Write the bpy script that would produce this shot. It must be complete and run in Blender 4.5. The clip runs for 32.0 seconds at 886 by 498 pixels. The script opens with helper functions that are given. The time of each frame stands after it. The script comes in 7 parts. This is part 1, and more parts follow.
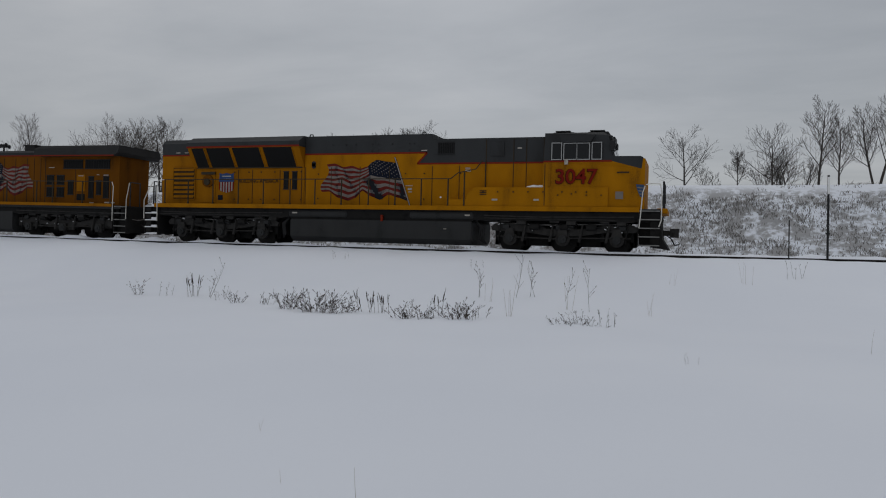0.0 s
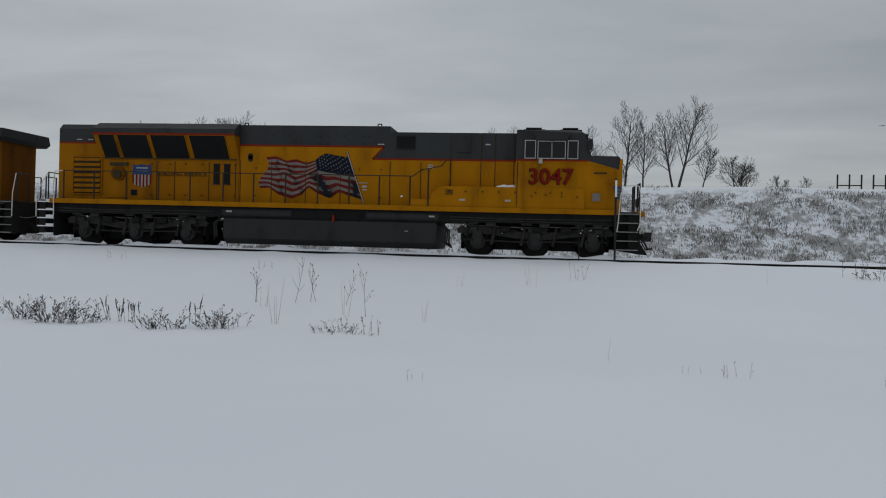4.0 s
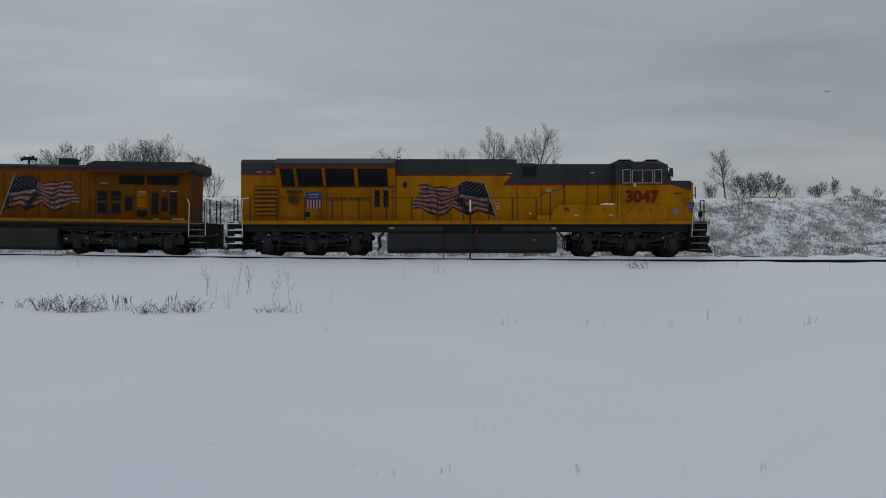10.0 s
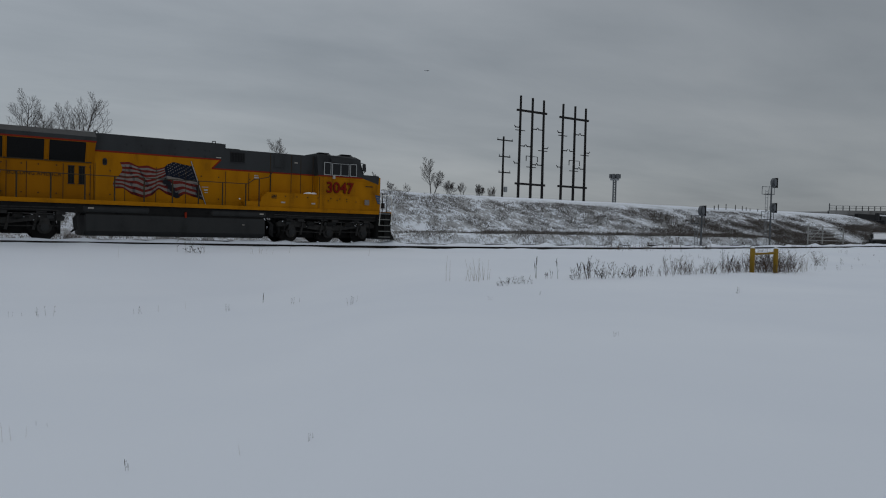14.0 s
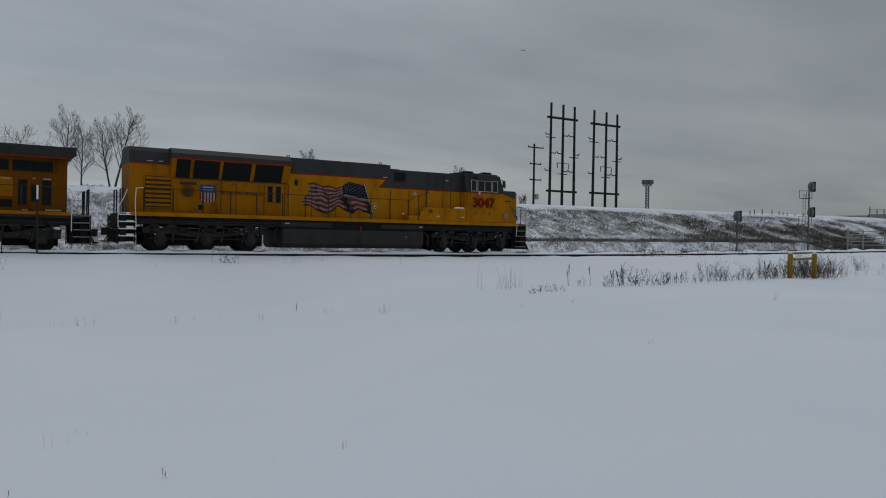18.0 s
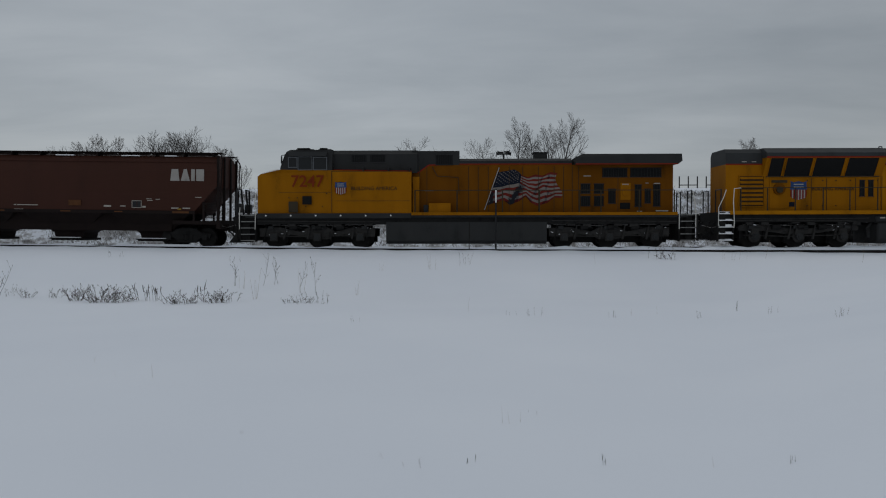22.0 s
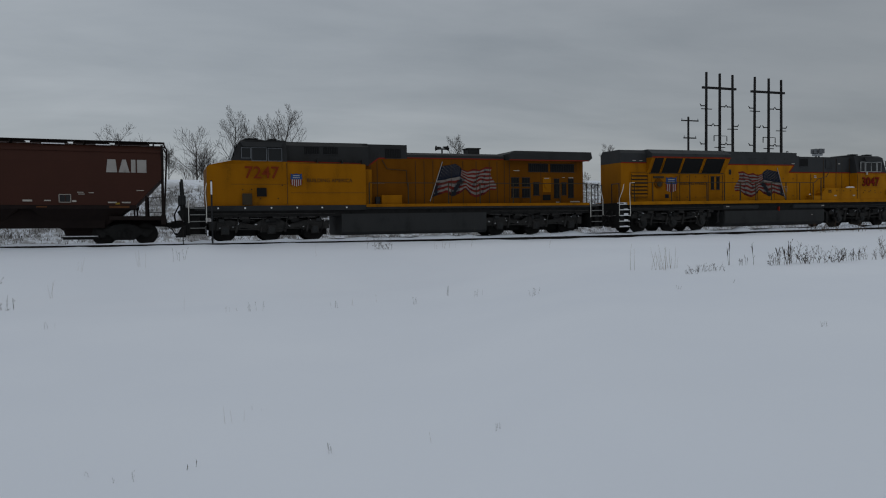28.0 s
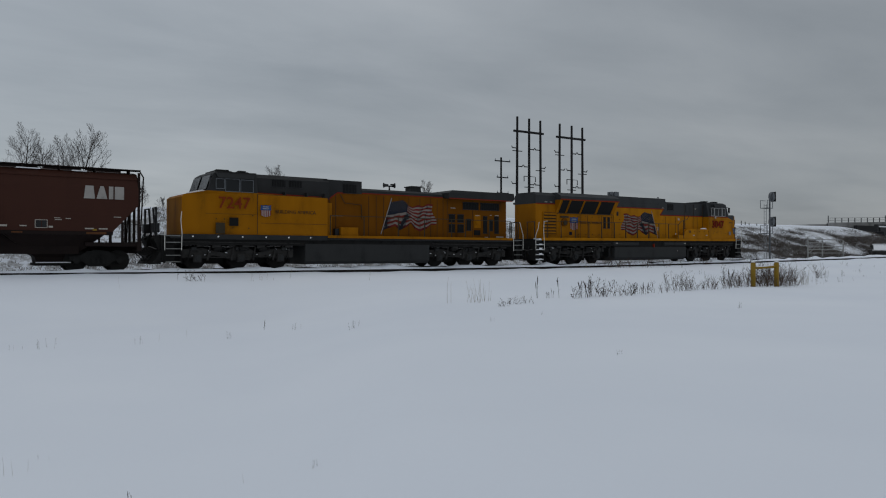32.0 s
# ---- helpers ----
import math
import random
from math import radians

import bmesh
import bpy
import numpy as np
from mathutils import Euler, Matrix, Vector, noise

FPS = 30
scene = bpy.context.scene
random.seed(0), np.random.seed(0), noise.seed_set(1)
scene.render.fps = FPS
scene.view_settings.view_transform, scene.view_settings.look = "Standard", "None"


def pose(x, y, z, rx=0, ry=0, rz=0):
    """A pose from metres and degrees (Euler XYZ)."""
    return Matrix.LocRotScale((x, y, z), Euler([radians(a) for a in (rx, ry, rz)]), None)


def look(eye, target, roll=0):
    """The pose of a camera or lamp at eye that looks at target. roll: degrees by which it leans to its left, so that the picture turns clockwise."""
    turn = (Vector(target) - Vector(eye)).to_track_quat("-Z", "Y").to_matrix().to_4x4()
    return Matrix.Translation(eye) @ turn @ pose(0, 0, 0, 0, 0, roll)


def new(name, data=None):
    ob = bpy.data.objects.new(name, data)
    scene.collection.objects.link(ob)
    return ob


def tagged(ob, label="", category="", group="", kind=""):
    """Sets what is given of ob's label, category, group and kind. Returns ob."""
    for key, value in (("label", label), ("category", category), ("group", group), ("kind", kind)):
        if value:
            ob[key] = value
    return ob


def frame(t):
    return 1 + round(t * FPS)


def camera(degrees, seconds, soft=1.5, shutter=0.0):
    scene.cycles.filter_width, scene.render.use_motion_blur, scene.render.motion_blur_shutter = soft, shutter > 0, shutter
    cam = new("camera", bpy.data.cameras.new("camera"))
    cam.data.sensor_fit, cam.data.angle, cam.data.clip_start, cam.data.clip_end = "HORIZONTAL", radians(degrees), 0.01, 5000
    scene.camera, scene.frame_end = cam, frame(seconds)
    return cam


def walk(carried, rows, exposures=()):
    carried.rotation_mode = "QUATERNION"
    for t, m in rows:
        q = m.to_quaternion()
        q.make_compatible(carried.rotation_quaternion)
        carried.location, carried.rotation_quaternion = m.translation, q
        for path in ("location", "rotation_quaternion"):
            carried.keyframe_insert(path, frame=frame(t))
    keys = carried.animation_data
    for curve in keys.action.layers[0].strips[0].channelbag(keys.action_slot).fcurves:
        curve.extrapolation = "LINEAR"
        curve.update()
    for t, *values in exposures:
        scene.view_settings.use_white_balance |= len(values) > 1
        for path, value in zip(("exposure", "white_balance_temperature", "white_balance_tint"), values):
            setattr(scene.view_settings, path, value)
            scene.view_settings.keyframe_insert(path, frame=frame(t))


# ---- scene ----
# ---------------- camera ----------------
cam = camera(61.93, 32.0, soft=1.1)
EYE = 1.65
ROWS = [
    (0, -2.762, 7.042, 1.068, 18.21, -0.26, -0.78),
    (0.5, -2.529, 7.344, 1.101, 16.8, -0.56, -1.18),
    (1, -2.452, 7.471, 1.116, 16.41, -0.67, -1.05),
    (1.5, -2.305, 7.646, 1.138, 15.48, -0.47, -1.38),
    (2, -2.127, 7.827, 1.163, 14.47, -0.12, -0.87),
    (2.5, -1.868, 8.053, 1.197, 12.85, -0.09, -1.1),
    (3, -1.545, 8.27, 1.232, 10.85, -0.25, 0.43),
    (3.5, -1.087, 8.55, 1.277, 7.8, -0.75, -0.88),
    (5.5, -0.874, 8.452, 1.292, 5.7, 0.97, -0.93),
    (6, -0.598, 8.506, 1.321, 3.78, 0.73, -1.06),
    (6.5, -0.382, 8.513, 1.345, 2.27, 0.89, -0.17),
    (7, -0.152, 8.505, 1.373, 0.66, 0.71, 0.06),
    (7.5, 0.02, 7.63, 1.42, -0.27, 0.88, -0.3),
    (7.7, 0.011, 4.51, 1.518, -1.83, 0.62, 0.11),
    (7.8, 0.008, 3.157, 1.558, -2.61, 0.61, -0.06),
    (7.9, 0.003, 1.189, 1.615, -3.32, 0.49, -0.26),
    (8, 0, 0, 1.65, -4.15, 0.31, -0.32),
    (8.5, 0, 0, 1.65, -7.69, -0.25, -0.48),
    (9, 0, 0, 1.65, -8.64, -0.45, -0.64),
    (9.5, 0, 0, 1.65, -7.37, -0.66, -0.5),
    (10, 0, 0, 1.65, -0.82, -0.68, -0.01),
    (10.5, 0, 0, 1.65, -0.69, -0.79, 0.05),
    (11, 0, 0, 1.65, -7.24, -1.07, -0.27),
    (11.5, 0, 0, 1.65, -18.85, -1.3, -0.84),
    (12, 0, 0, 1.65, -28.95, -1.29, -1.64),
    (12.5, 0, 0, 1.65, -29.51, -1.39, -1.21),
    (13, 0, 0, 1.65, -31.22, -1.32, -1.31),
    (13.5, 0, 0, 1.65, -32.57, -1.37, -1.36),
    (14, 0, 0, 1.65, -34.16, -1.46, -1.46),
    (14.5, 0, 0, 1.65, -35.16, -1.38, -1.38),
    (16.5, 0, 0, 1.65, -34.6, -0.91, -0.95),
    (17, 0, 0, 1.65, -34.62, -0.83, -0.96),
    (17.5, 0, 0, 1.65, -34.18, -0.8, -1),
    (18, 0, 0, 1.65, -31.73, -0.87, -0.9),
    (18.5, 0, 0, 1.65, -24.66, -0.98, -0.55),
    (19, 0, 0, 1.65, -13.67, -1.08, -0.09),
    (19.5, 0, 0, 1.65, -0.95, -0.98, 0.92),
    (20, 0, 0, 1.65, 2.26, -1.12, 0.08),
    (20.5, 0, 0, 1.65, 1.93, -1.26, -0.01),
    (21, 0, 0, 1.65, 1.54, -1.55, 0.26),
    (21.5, 0, 0, 1.65, 1.49, -1.61, 0.17),
    (22, 0, 0, 1.65, 1.16, -1.4, 0.1),
    (22.5, 0, 0, 1.65, 0.56, -1.06, 0.05),
    (23, 0, 0, 1.65, 0.08, -0.82, -0.11),
    (23.5, 0, 0, 1.65, -0.48, -0.69, -0.31),
    (24, 0, 0, 1.65, -1.19, -0.47, -0.58),
    (24.5, 0, 0, 1.65, -1.45, -0.43, -0.01),
    (26.5, 0, 0, 1.65, -10.32, -1.05, 0.21),
    (27, 0, 0, 1.65, -19.82, -1.53, -0.47),
    (27.5, 0, 0, 1.65, -20.52, -1.79, 0.49),
    (28, 0, 0, 1.65, -20.28, -2.19, 0.85),
    (28.5, 0, 0, 1.65, -20.8, -1.9, 0.02),
    (29, 0, 0, 1.65, -24.12, -1.66, -0.16),
    (29.5, 0, 0, 1.65, -28.21, -1.27, -0.88),
    (30, 0, 0, 1.65, -29.56, -1.32, -0.45),
    (30.5, 0, 0, 1.65, -30.32, -1.18, -0.49),
    (31, 0, 0, 1.65, -31.48, -1.01, 0.59),
    (31.5, 0, 0, 1.65, -32.75, -0.5, 0.66),
    (32, 0, 0, 1.65, -34.16, 0.25, -0.02),
]
walk(cam, [(t, pose(x, y, z, 90 + pitch, roll, yaw)) for t, x, y, z, yaw, pitch, roll in ROWS],
     exposures=[(0.0, 0.12, 6720, 13), (1.0, 0.12, 6700, 11), (3.5, 0.18, 6660, 10), (5.5, 0.27, 6720, 10), (7.5, 0.35, 6720, 10), (8.0, 0.46, 6600, 10), (8.4, 0.38, 6520, 10), (9.0, 0.16, 6500, 10), (11.5, 0.04, 6490, 10), (14.0, -0.04, 6440, 10), (19.0, -0.02, 6490, 10), (24.5, -0.01, 6490, 10), (30.0, -0.02, 6450, 10), (32.0, 0.12, 6450, 10)])

# ---------------- world and sun ----------------
world = bpy.data.worlds.new("overcast_sky")
scene.world = world
world.use_nodes = True
wn, wl = world.node_tree.nodes, world.node_tree.links
wn.clear()
w_out = wn.new("ShaderNodeOutputWorld")
w_bg = wn.new("ShaderNodeBackground")
sky = wn.new("ShaderNodeTexSky")
sky.sky_type, sky.sun_disc = "NISHITA", False
SUN_EL, SUN_AZ = radians(62), radians(10)  # veiled sun beyond the train
sky.sun_elevation, sky.sun_rotation = SUN_EL, SUN_AZ
coord = wn.new("ShaderNodeTexCoord")
# clouds lie in long flat sheets: the direction is flattened onto a ceiling before the noise
sep = wn.new("ShaderNodeSeparateXYZ")
wl.new(coord.outputs["Generated"], sep.inputs[0])


def wmath(op, a, b=None, c=None):
    n = wn.new("ShaderNodeMath")
    n.operation = op
    for i, v in enumerate((a, b, c)):
        if v is None:
            continue
        if isinstance(v, (int, float)):
            n.inputs[i].default_value = v
        else:
            wl.new(v, n.inputs[i])
    return n.outputs[0]


up = wmath("ADD", wmath("MAXIMUM", sep.outputs["Z"], 0.0), 0.13)
flat = wn.new("ShaderNodeCombineXYZ")
wl.new(wmath("DIVIDE", sep.outputs["X"], up), flat.inputs[0])
wl.new(wmath("DIVIDE", sep.outputs["Y"], up), flat.inputs[1])


def wnoise(scale, detail, rough, shift):
    m = wn.new("ShaderNodeMapping")
    m.inputs["Location"].default_value = shift
    m.inputs["Rotation"].default_value = (0, 0, radians(28))
    m.inputs["Scale"].default_value = (0.55, 1.0, 1.0)
    wl.new(flat.outputs[0], m.inputs[0])
    n = wn.new("ShaderNodeTexNoise")
    n.inputs["Scale"].default_value, n.inputs["Detail"].default_value, n.inputs["Roughness"].default_value = scale, detail, rough
    n.inputs["Distortion"].default_value = 0.25
    wl.new(m.outputs[0], n.inputs["Vector"])
    return n.outputs["Fac"]


big, fine = wnoise(0.50, 4, 0.5, (3.1, 0.4, 0)), wnoise(1.6, 6, 0.55, (7.7, 2.3, 0))
cover = wmath("ADD", wmath("MULTIPLY", big, 0.62), wmath("MULTIPLY", fine, 0.38))
ramp = wn.new("ShaderNodeValToRGB")
cr = ramp.color_ramp
cr.elements[0].position, cr.elements[0].color = 0.34, (0.270, 0.297, 0.320, 1)
cr.elements[1].position, cr.elements[1].color = 0.66, (0.440, 0.466, 0.484, 1)
e = cr.elements.new(0.5)
e.color = (0.356, 0.384, 0.407, 1)
wl.new(cover, ramp.inputs[0])
mixw = wn.new("ShaderNodeMix")
mixw.data_type = "RGBA"
mixw.inputs[0].default_value = 0.92
scl = wn.new("ShaderNodeVectorMath")
scl.operation = "SCALE"
scl.inputs["Scale"].default_value = 0.09
wl.new(sky.outputs[0], scl.inputs[0])
wl.new(scl.outputs[0], mixw.inputs[6])
wl.new(ramp.outputs[0], mixw.inputs[7])
# sky set by hand: brighter ahead, dimmer right, unseen part behind lifted as fill
toward = wn.new("ShaderNodeVectorMath")
toward.operation = "DOT_PRODUCT"
wl.new(coord.outputs["Generated"], toward.inputs[0])
toward.inputs[1].default_value = (-0.130, 0.905, 0.405)
glow = wmath("MULTIPLY_ADD", wmath("POWER", wmath("MAXIMUM", toward.outputs["Value"], 0.0), 3.0), 0.17, 0.83)
glow = wmath("SUBTRACT", glow, wmath("MULTIPLY", wmath("MAXIMUM", sep.outputs["X"], 0.0), 0.21))
# unseen sky behind the eye, brightened to fill the near snow slope
glow = wmath("ADD", glow, wmath("MULTIPLY", wmath("MAXIMUM", wmath("MULTIPLY", sep.outputs["Y"], -1.0), 0.0), 0.20))
lit = wn.new("ShaderNodeVectorMath")
lit.operation = "SCALE"
wl.new(mixw.outputs[2], lit.inputs[0])
wl.new(wmath("ADD", glow, wmath("MULTIPLY", wmath("MAXIMUM", sep.outputs["Z"], 0.0), 0.24)), lit.inputs["Scale"])
wl.new(lit.outputs[0], w_bg.inputs["Color"])
w_bg.inputs["Strength"].default_value = 1.0
wl.new(w_bg.outputs[0], w_out.inputs[0])

sun = new("sun", bpy.data.lights.new("sun", "SUN"))
sun.data.energy, sun.data.angle, sun.data.color = 0.22, radians(30), (1.0, 0.97, 0.93)
sun.matrix_world = look((60 * math.sin(SUN_AZ), 60 * math.cos(SUN_AZ), 60 * math.tan(SUN_EL)), (0, 0, 0))

# ---------------- materials ----------------
MATS = {}


def material(name, base, rough=0.6, metal=0.0, var=0.12, scale=3.0, fine=40.0, bump=0.15, dist=0.01, tint=None, streak=0.0, coords="Object", spec=0.18):
    """Painted or raw surface: two scales of colour variation, fine relief, optional dirt tint and vertical streaks."""
    if name in MATS:
        return MATS[name]
    m = bpy.data.materials.new(name)
    m.use_nodes = True
    nt = m.node_tree
    n, l = nt.nodes, nt.links
    bsdf = n["Principled BSDF"]
    tc = n.new("ShaderNodeTexCoord")
    a = n.new("ShaderNodeTexNoise")
    a.inputs["Scale"].default_value, a.inputs["Detail"].default_value = scale, 4
    b = n.new("ShaderNodeTexNoise")
    b.inputs["Scale"].default_value, b.inputs["Detail"].default_value = fine, 3
    src = tc.outputs[coords]
    if streak:
        mp = n.new("ShaderNodeMapping")
        mp.inputs["Scale"].default_value = (1, 1, streak)
        l.new(src, mp.inputs[0])
        src = mp.outputs[0]
    l.new(src, a.inputs["Vector"])
    l.new(tc.outputs[coords], b.inputs["Vector"])
    add = n.new("ShaderNodeMath")
    add.operation = "MULTIPLY_ADD"
    add.inputs[1].default_value = 0.35
    l.new(b.outputs["Fac"], add.inputs[0])
    l.new(a.outputs["Fac"], add.inputs[2])
    r = n.new("ShaderNodeValToRGB")
    lo = tint or tuple(c * (1 - 2.2 * var) for c in base)
    hi = tuple(min(1, c * (1 + var)) for c in base)
    r.color_ramp.elements[0].position, r.color_ramp.elements[0].color = 0.42, (*lo, 1)
    r.color_ramp.elements[1].position, r.color_ramp.elements[1].color = 0.92, (*hi, 1)
    mid = r.color_ramp.elements.new(0.58)
    mid.color = (*base, 1)
    l.new(add.outputs[0], r.inputs[0])
    l.new(r.outputs[0], bsdf.inputs["Base Color"])
    bsdf.inputs["Roughness"].default_value, bsdf.inputs["Metallic"].default_value = rough, metal
    bsdf.inputs["Specular IOR Level"].default_value = spec
    if bump:
        bp = n.new("ShaderNodeBump")
        bp.inputs["Strength"].default_value, bp.inputs["Distance"].default_value = bump, dist
        l.new(b.outputs["Fac"], bp.inputs["Height"])
        l.new(bp.outputs[0], bsdf.inputs["Normal"])
    MATS[name] = m
    return m


YELLOW = material("armour_yellow_paint", (0.330, 0.130, 0.0018), 0.6, var=0.24, scale=1.5, tint=(0.170, 0.066, 0.004), streak=0.30, spec=0.06)
WORN = material("weathered_yellow_paint", (0.262, 0.099, 0.0018), 0.6, var=0.26, scale=1.4, tint=(0.105, 0.042, 0.004), streak=0.26, spec=0.06)
GRIMY = material("sooty_yellow_paint", (0.125, 0.043, 0.0016), 0.65, var=0.32, scale=1.3, tint=(0.036, 0.016, 0.004), streak=0.28, spec=0.06)
GREY = material("harbour_grey_paint", (0.030, 0.0313, 0.0325), 0.6, var=0.25, scale=1.2, tint=(0.018, 0.018, 0.018), streak=0.4)
SOOT = material("sooty_grey_paint", (0.0215, 0.0215, 0.0215), 0.65, var=0.25, scale=1.2, tint=(0.013, 0.0125, 0.012), streak=0.4)
RED = material("signal_red_paint", (0.19, 0.020, 0.008), 0.6, var=0.1, spec=0.06)
DARKRED = material("number_red_paint", (0.160, 0.011, 0.006), 0.6, var=0.1, spec=0.05)
FADED_RED = material("faded_number_red_paint", (0.165, 0.027, 0.008), 0.6, var=0.15, spec=0.05)
EDGE = material("number_edge_paint", (0.040, 0.010, 0.005), 0.6, var=0.1, spec=0.05)
WHITE = material("white_paint", (0.74, 0.74, 0.72), 0.5, var=0.08)
BLUE = material("flag_blue_paint", (0.0085, 0.0112, 0.0205), 0.6, var=0.15, spec=0.06)
SHIELD_BLUE = material("shield_blue_paint", (0.018, 0.050, 0.150), 0.5, var=0.08)
FLAG_RED = material("flag_red_paint", (0.120, 0.016, 0.012), 0.6, var=0.25, spec=0.06)
FLAG_WHITE = material("flag_white_paint", (0.168, 0.146, 0.130), 0.6, var=0.3, spec=0.06)
FLAG_DIM = material("flag_dim_white_paint", (0.085, 0.082, 0.082), 0.6, var=0.3, spec=0.06)
FLAG_WINE = material("flag_dark_red_paint", (0.050, 0.008, 0.008), 0.6, var=0.25, spec=0.06)
MARK = material("pale_owner_paint", (0.300, 0.280, 0.260), 0.6, var=0.12, spec=0.06)
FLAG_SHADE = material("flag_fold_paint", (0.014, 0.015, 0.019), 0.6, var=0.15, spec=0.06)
UNDER = material("grimy_underframe", (0.012, 0.0115, 0.011), 0.85, var=0.3, scale=4, tint=(0.003, 0.003, 0.003), bump=0.4)
TRUCK = material("dusty_cast_steel", (0.026, 0.0245, 0.023), 0.7, var=0.5, scale=5, tint=(0.008, 0.0075, 0.007), bump=0.5)
TANKM = material("grey_tank_paint", (0.027, 0.0275, 0.0275), 0.65, var=0.18, scale=1.6, tint=(0.015, 0.0148, 0.0145), streak=0.4)
WHEELM = material("worn_wheel_steel", (0.014, 0.013, 0.012), 0.7, 0.2, var=0.25)
DARKHOLE = material("dark_grille", (0.007, 0.007, 0.007), 0.8, var=0.2, scale=20)
WING_BLUE = material("dull_wing_blue", (0.030, 0.060, 0.120), 0.5, var=0.2)
STEP_EDGE = material("scuffed_step_edge", (0.20, 0.20, 0.19), 0.6, var=0.3)
WORNBAR = material("dull_gate_paint", (0.33, 0.33, 0.32), 0.7, var=0.2)
BRIDGE_RAIL = material("dull_bridge_railing", (0.085, 0.088, 0.092), 0.7, 0.2, var=0.2)
LETTER = material("dark_lettering", (0.038, 0.022, 0.008), 0.6, var=0.1)
STEEL = material("bare_steel", (0.22, 0.21, 0.20), 0.45, 0.8, var=0.2)
RAILM = material("rusty_rail_steel", (0.016, 0.0135, 0.012), 0.6, 0.3, var=0.25, scale=2)
WOODTIE = material("creosoted_wood", (0.050, 0.040, 0.032), 0.9, var=0.3, scale=6)
HOPPER = material("boxcar_red_paint", (0.041, 0.0128, 0.0072), 0.65, var=0.16, scale=0.9, tint=(0.028, 0.0095, 0.006), streak=0.3)
# boxcar red darkened so that the shade under the car is in the colour
HOPPER_DARK = material("shade_darkened_red", (0.0105, 0.006, 0.005), 0.8, var=0.25, scale=1.5)
ORANGE = material("faded_orange_patch", (0.080, 0.029, 0.008), 0.6, var=0.25, scale=6)
OLIVE = material("faded_lettering", (0.36, 0.33, 0.29), 0.6, var=0.2, scale=12)
BARK = material("winter_bark", (0.052, 0.046, 0.042), 0.9, var=0.3, scale=6, bump=0.5)
TWIG = material("fine_winter_twigs", (0.076, 0.067, 0.062), 0.9, var=0.25, scale=2, bump=0)
POLEM = material("treated_pole_wood", (0.017, 0.016, 0.016), 0.9, var=0.25, scale=8, bump=0.3)
GALV = material("galvanised_steel", (0.24, 0.25, 0.26), 0.5, 0.5, var=0.15)
SIGNALM = material("aluminium_signal_paint", (0.120, 0.126, 0.134), 0.5, 0.3, var=0.15)
BLACK = material("black_paint", (0.020, 0.020, 0.021), 0.5, var=0.15)
BOLLARD = material("yellow_bollard_paint", (0.225, 0.138, 0.014), 0.55, var=0.15, scale=6, tint=(0.22, 0.14, 0.03))
CONCRETE = material("weathered_concrete", (0.235, 0.23, 0.222), 0.9, var=0.2, scale=0.6, tint=(0.13, 0.127, 0.124), streak=0.3)
GLASS = material("dark_cab_glass", (0.010, 0.011, 0.012), 0.10, var=0.05, bump=0, spec=0.22)
SNOWCAP = material("loose_snow", (0.80, 0.81, 0.83), 0.75, var=0.04, bump=0.3)
STRAW = material("dry_grass_straw", (0.200, 0.155, 0.100), 0.95, var=0.3, scale=1.5, bump=0)
WEED = material("dead_weed_stems", (0.066, 0.051, 0.041), 0.95, var=0.3, scale=5, bump=0)
SEED = material("dark_seed_heads", (0.042, 0.031, 0.025), 0.95, var=0.2, bump=0)
RUBBER = material("black_rubber", (0.018, 0.018, 0.018), 0.7, var=0.15)


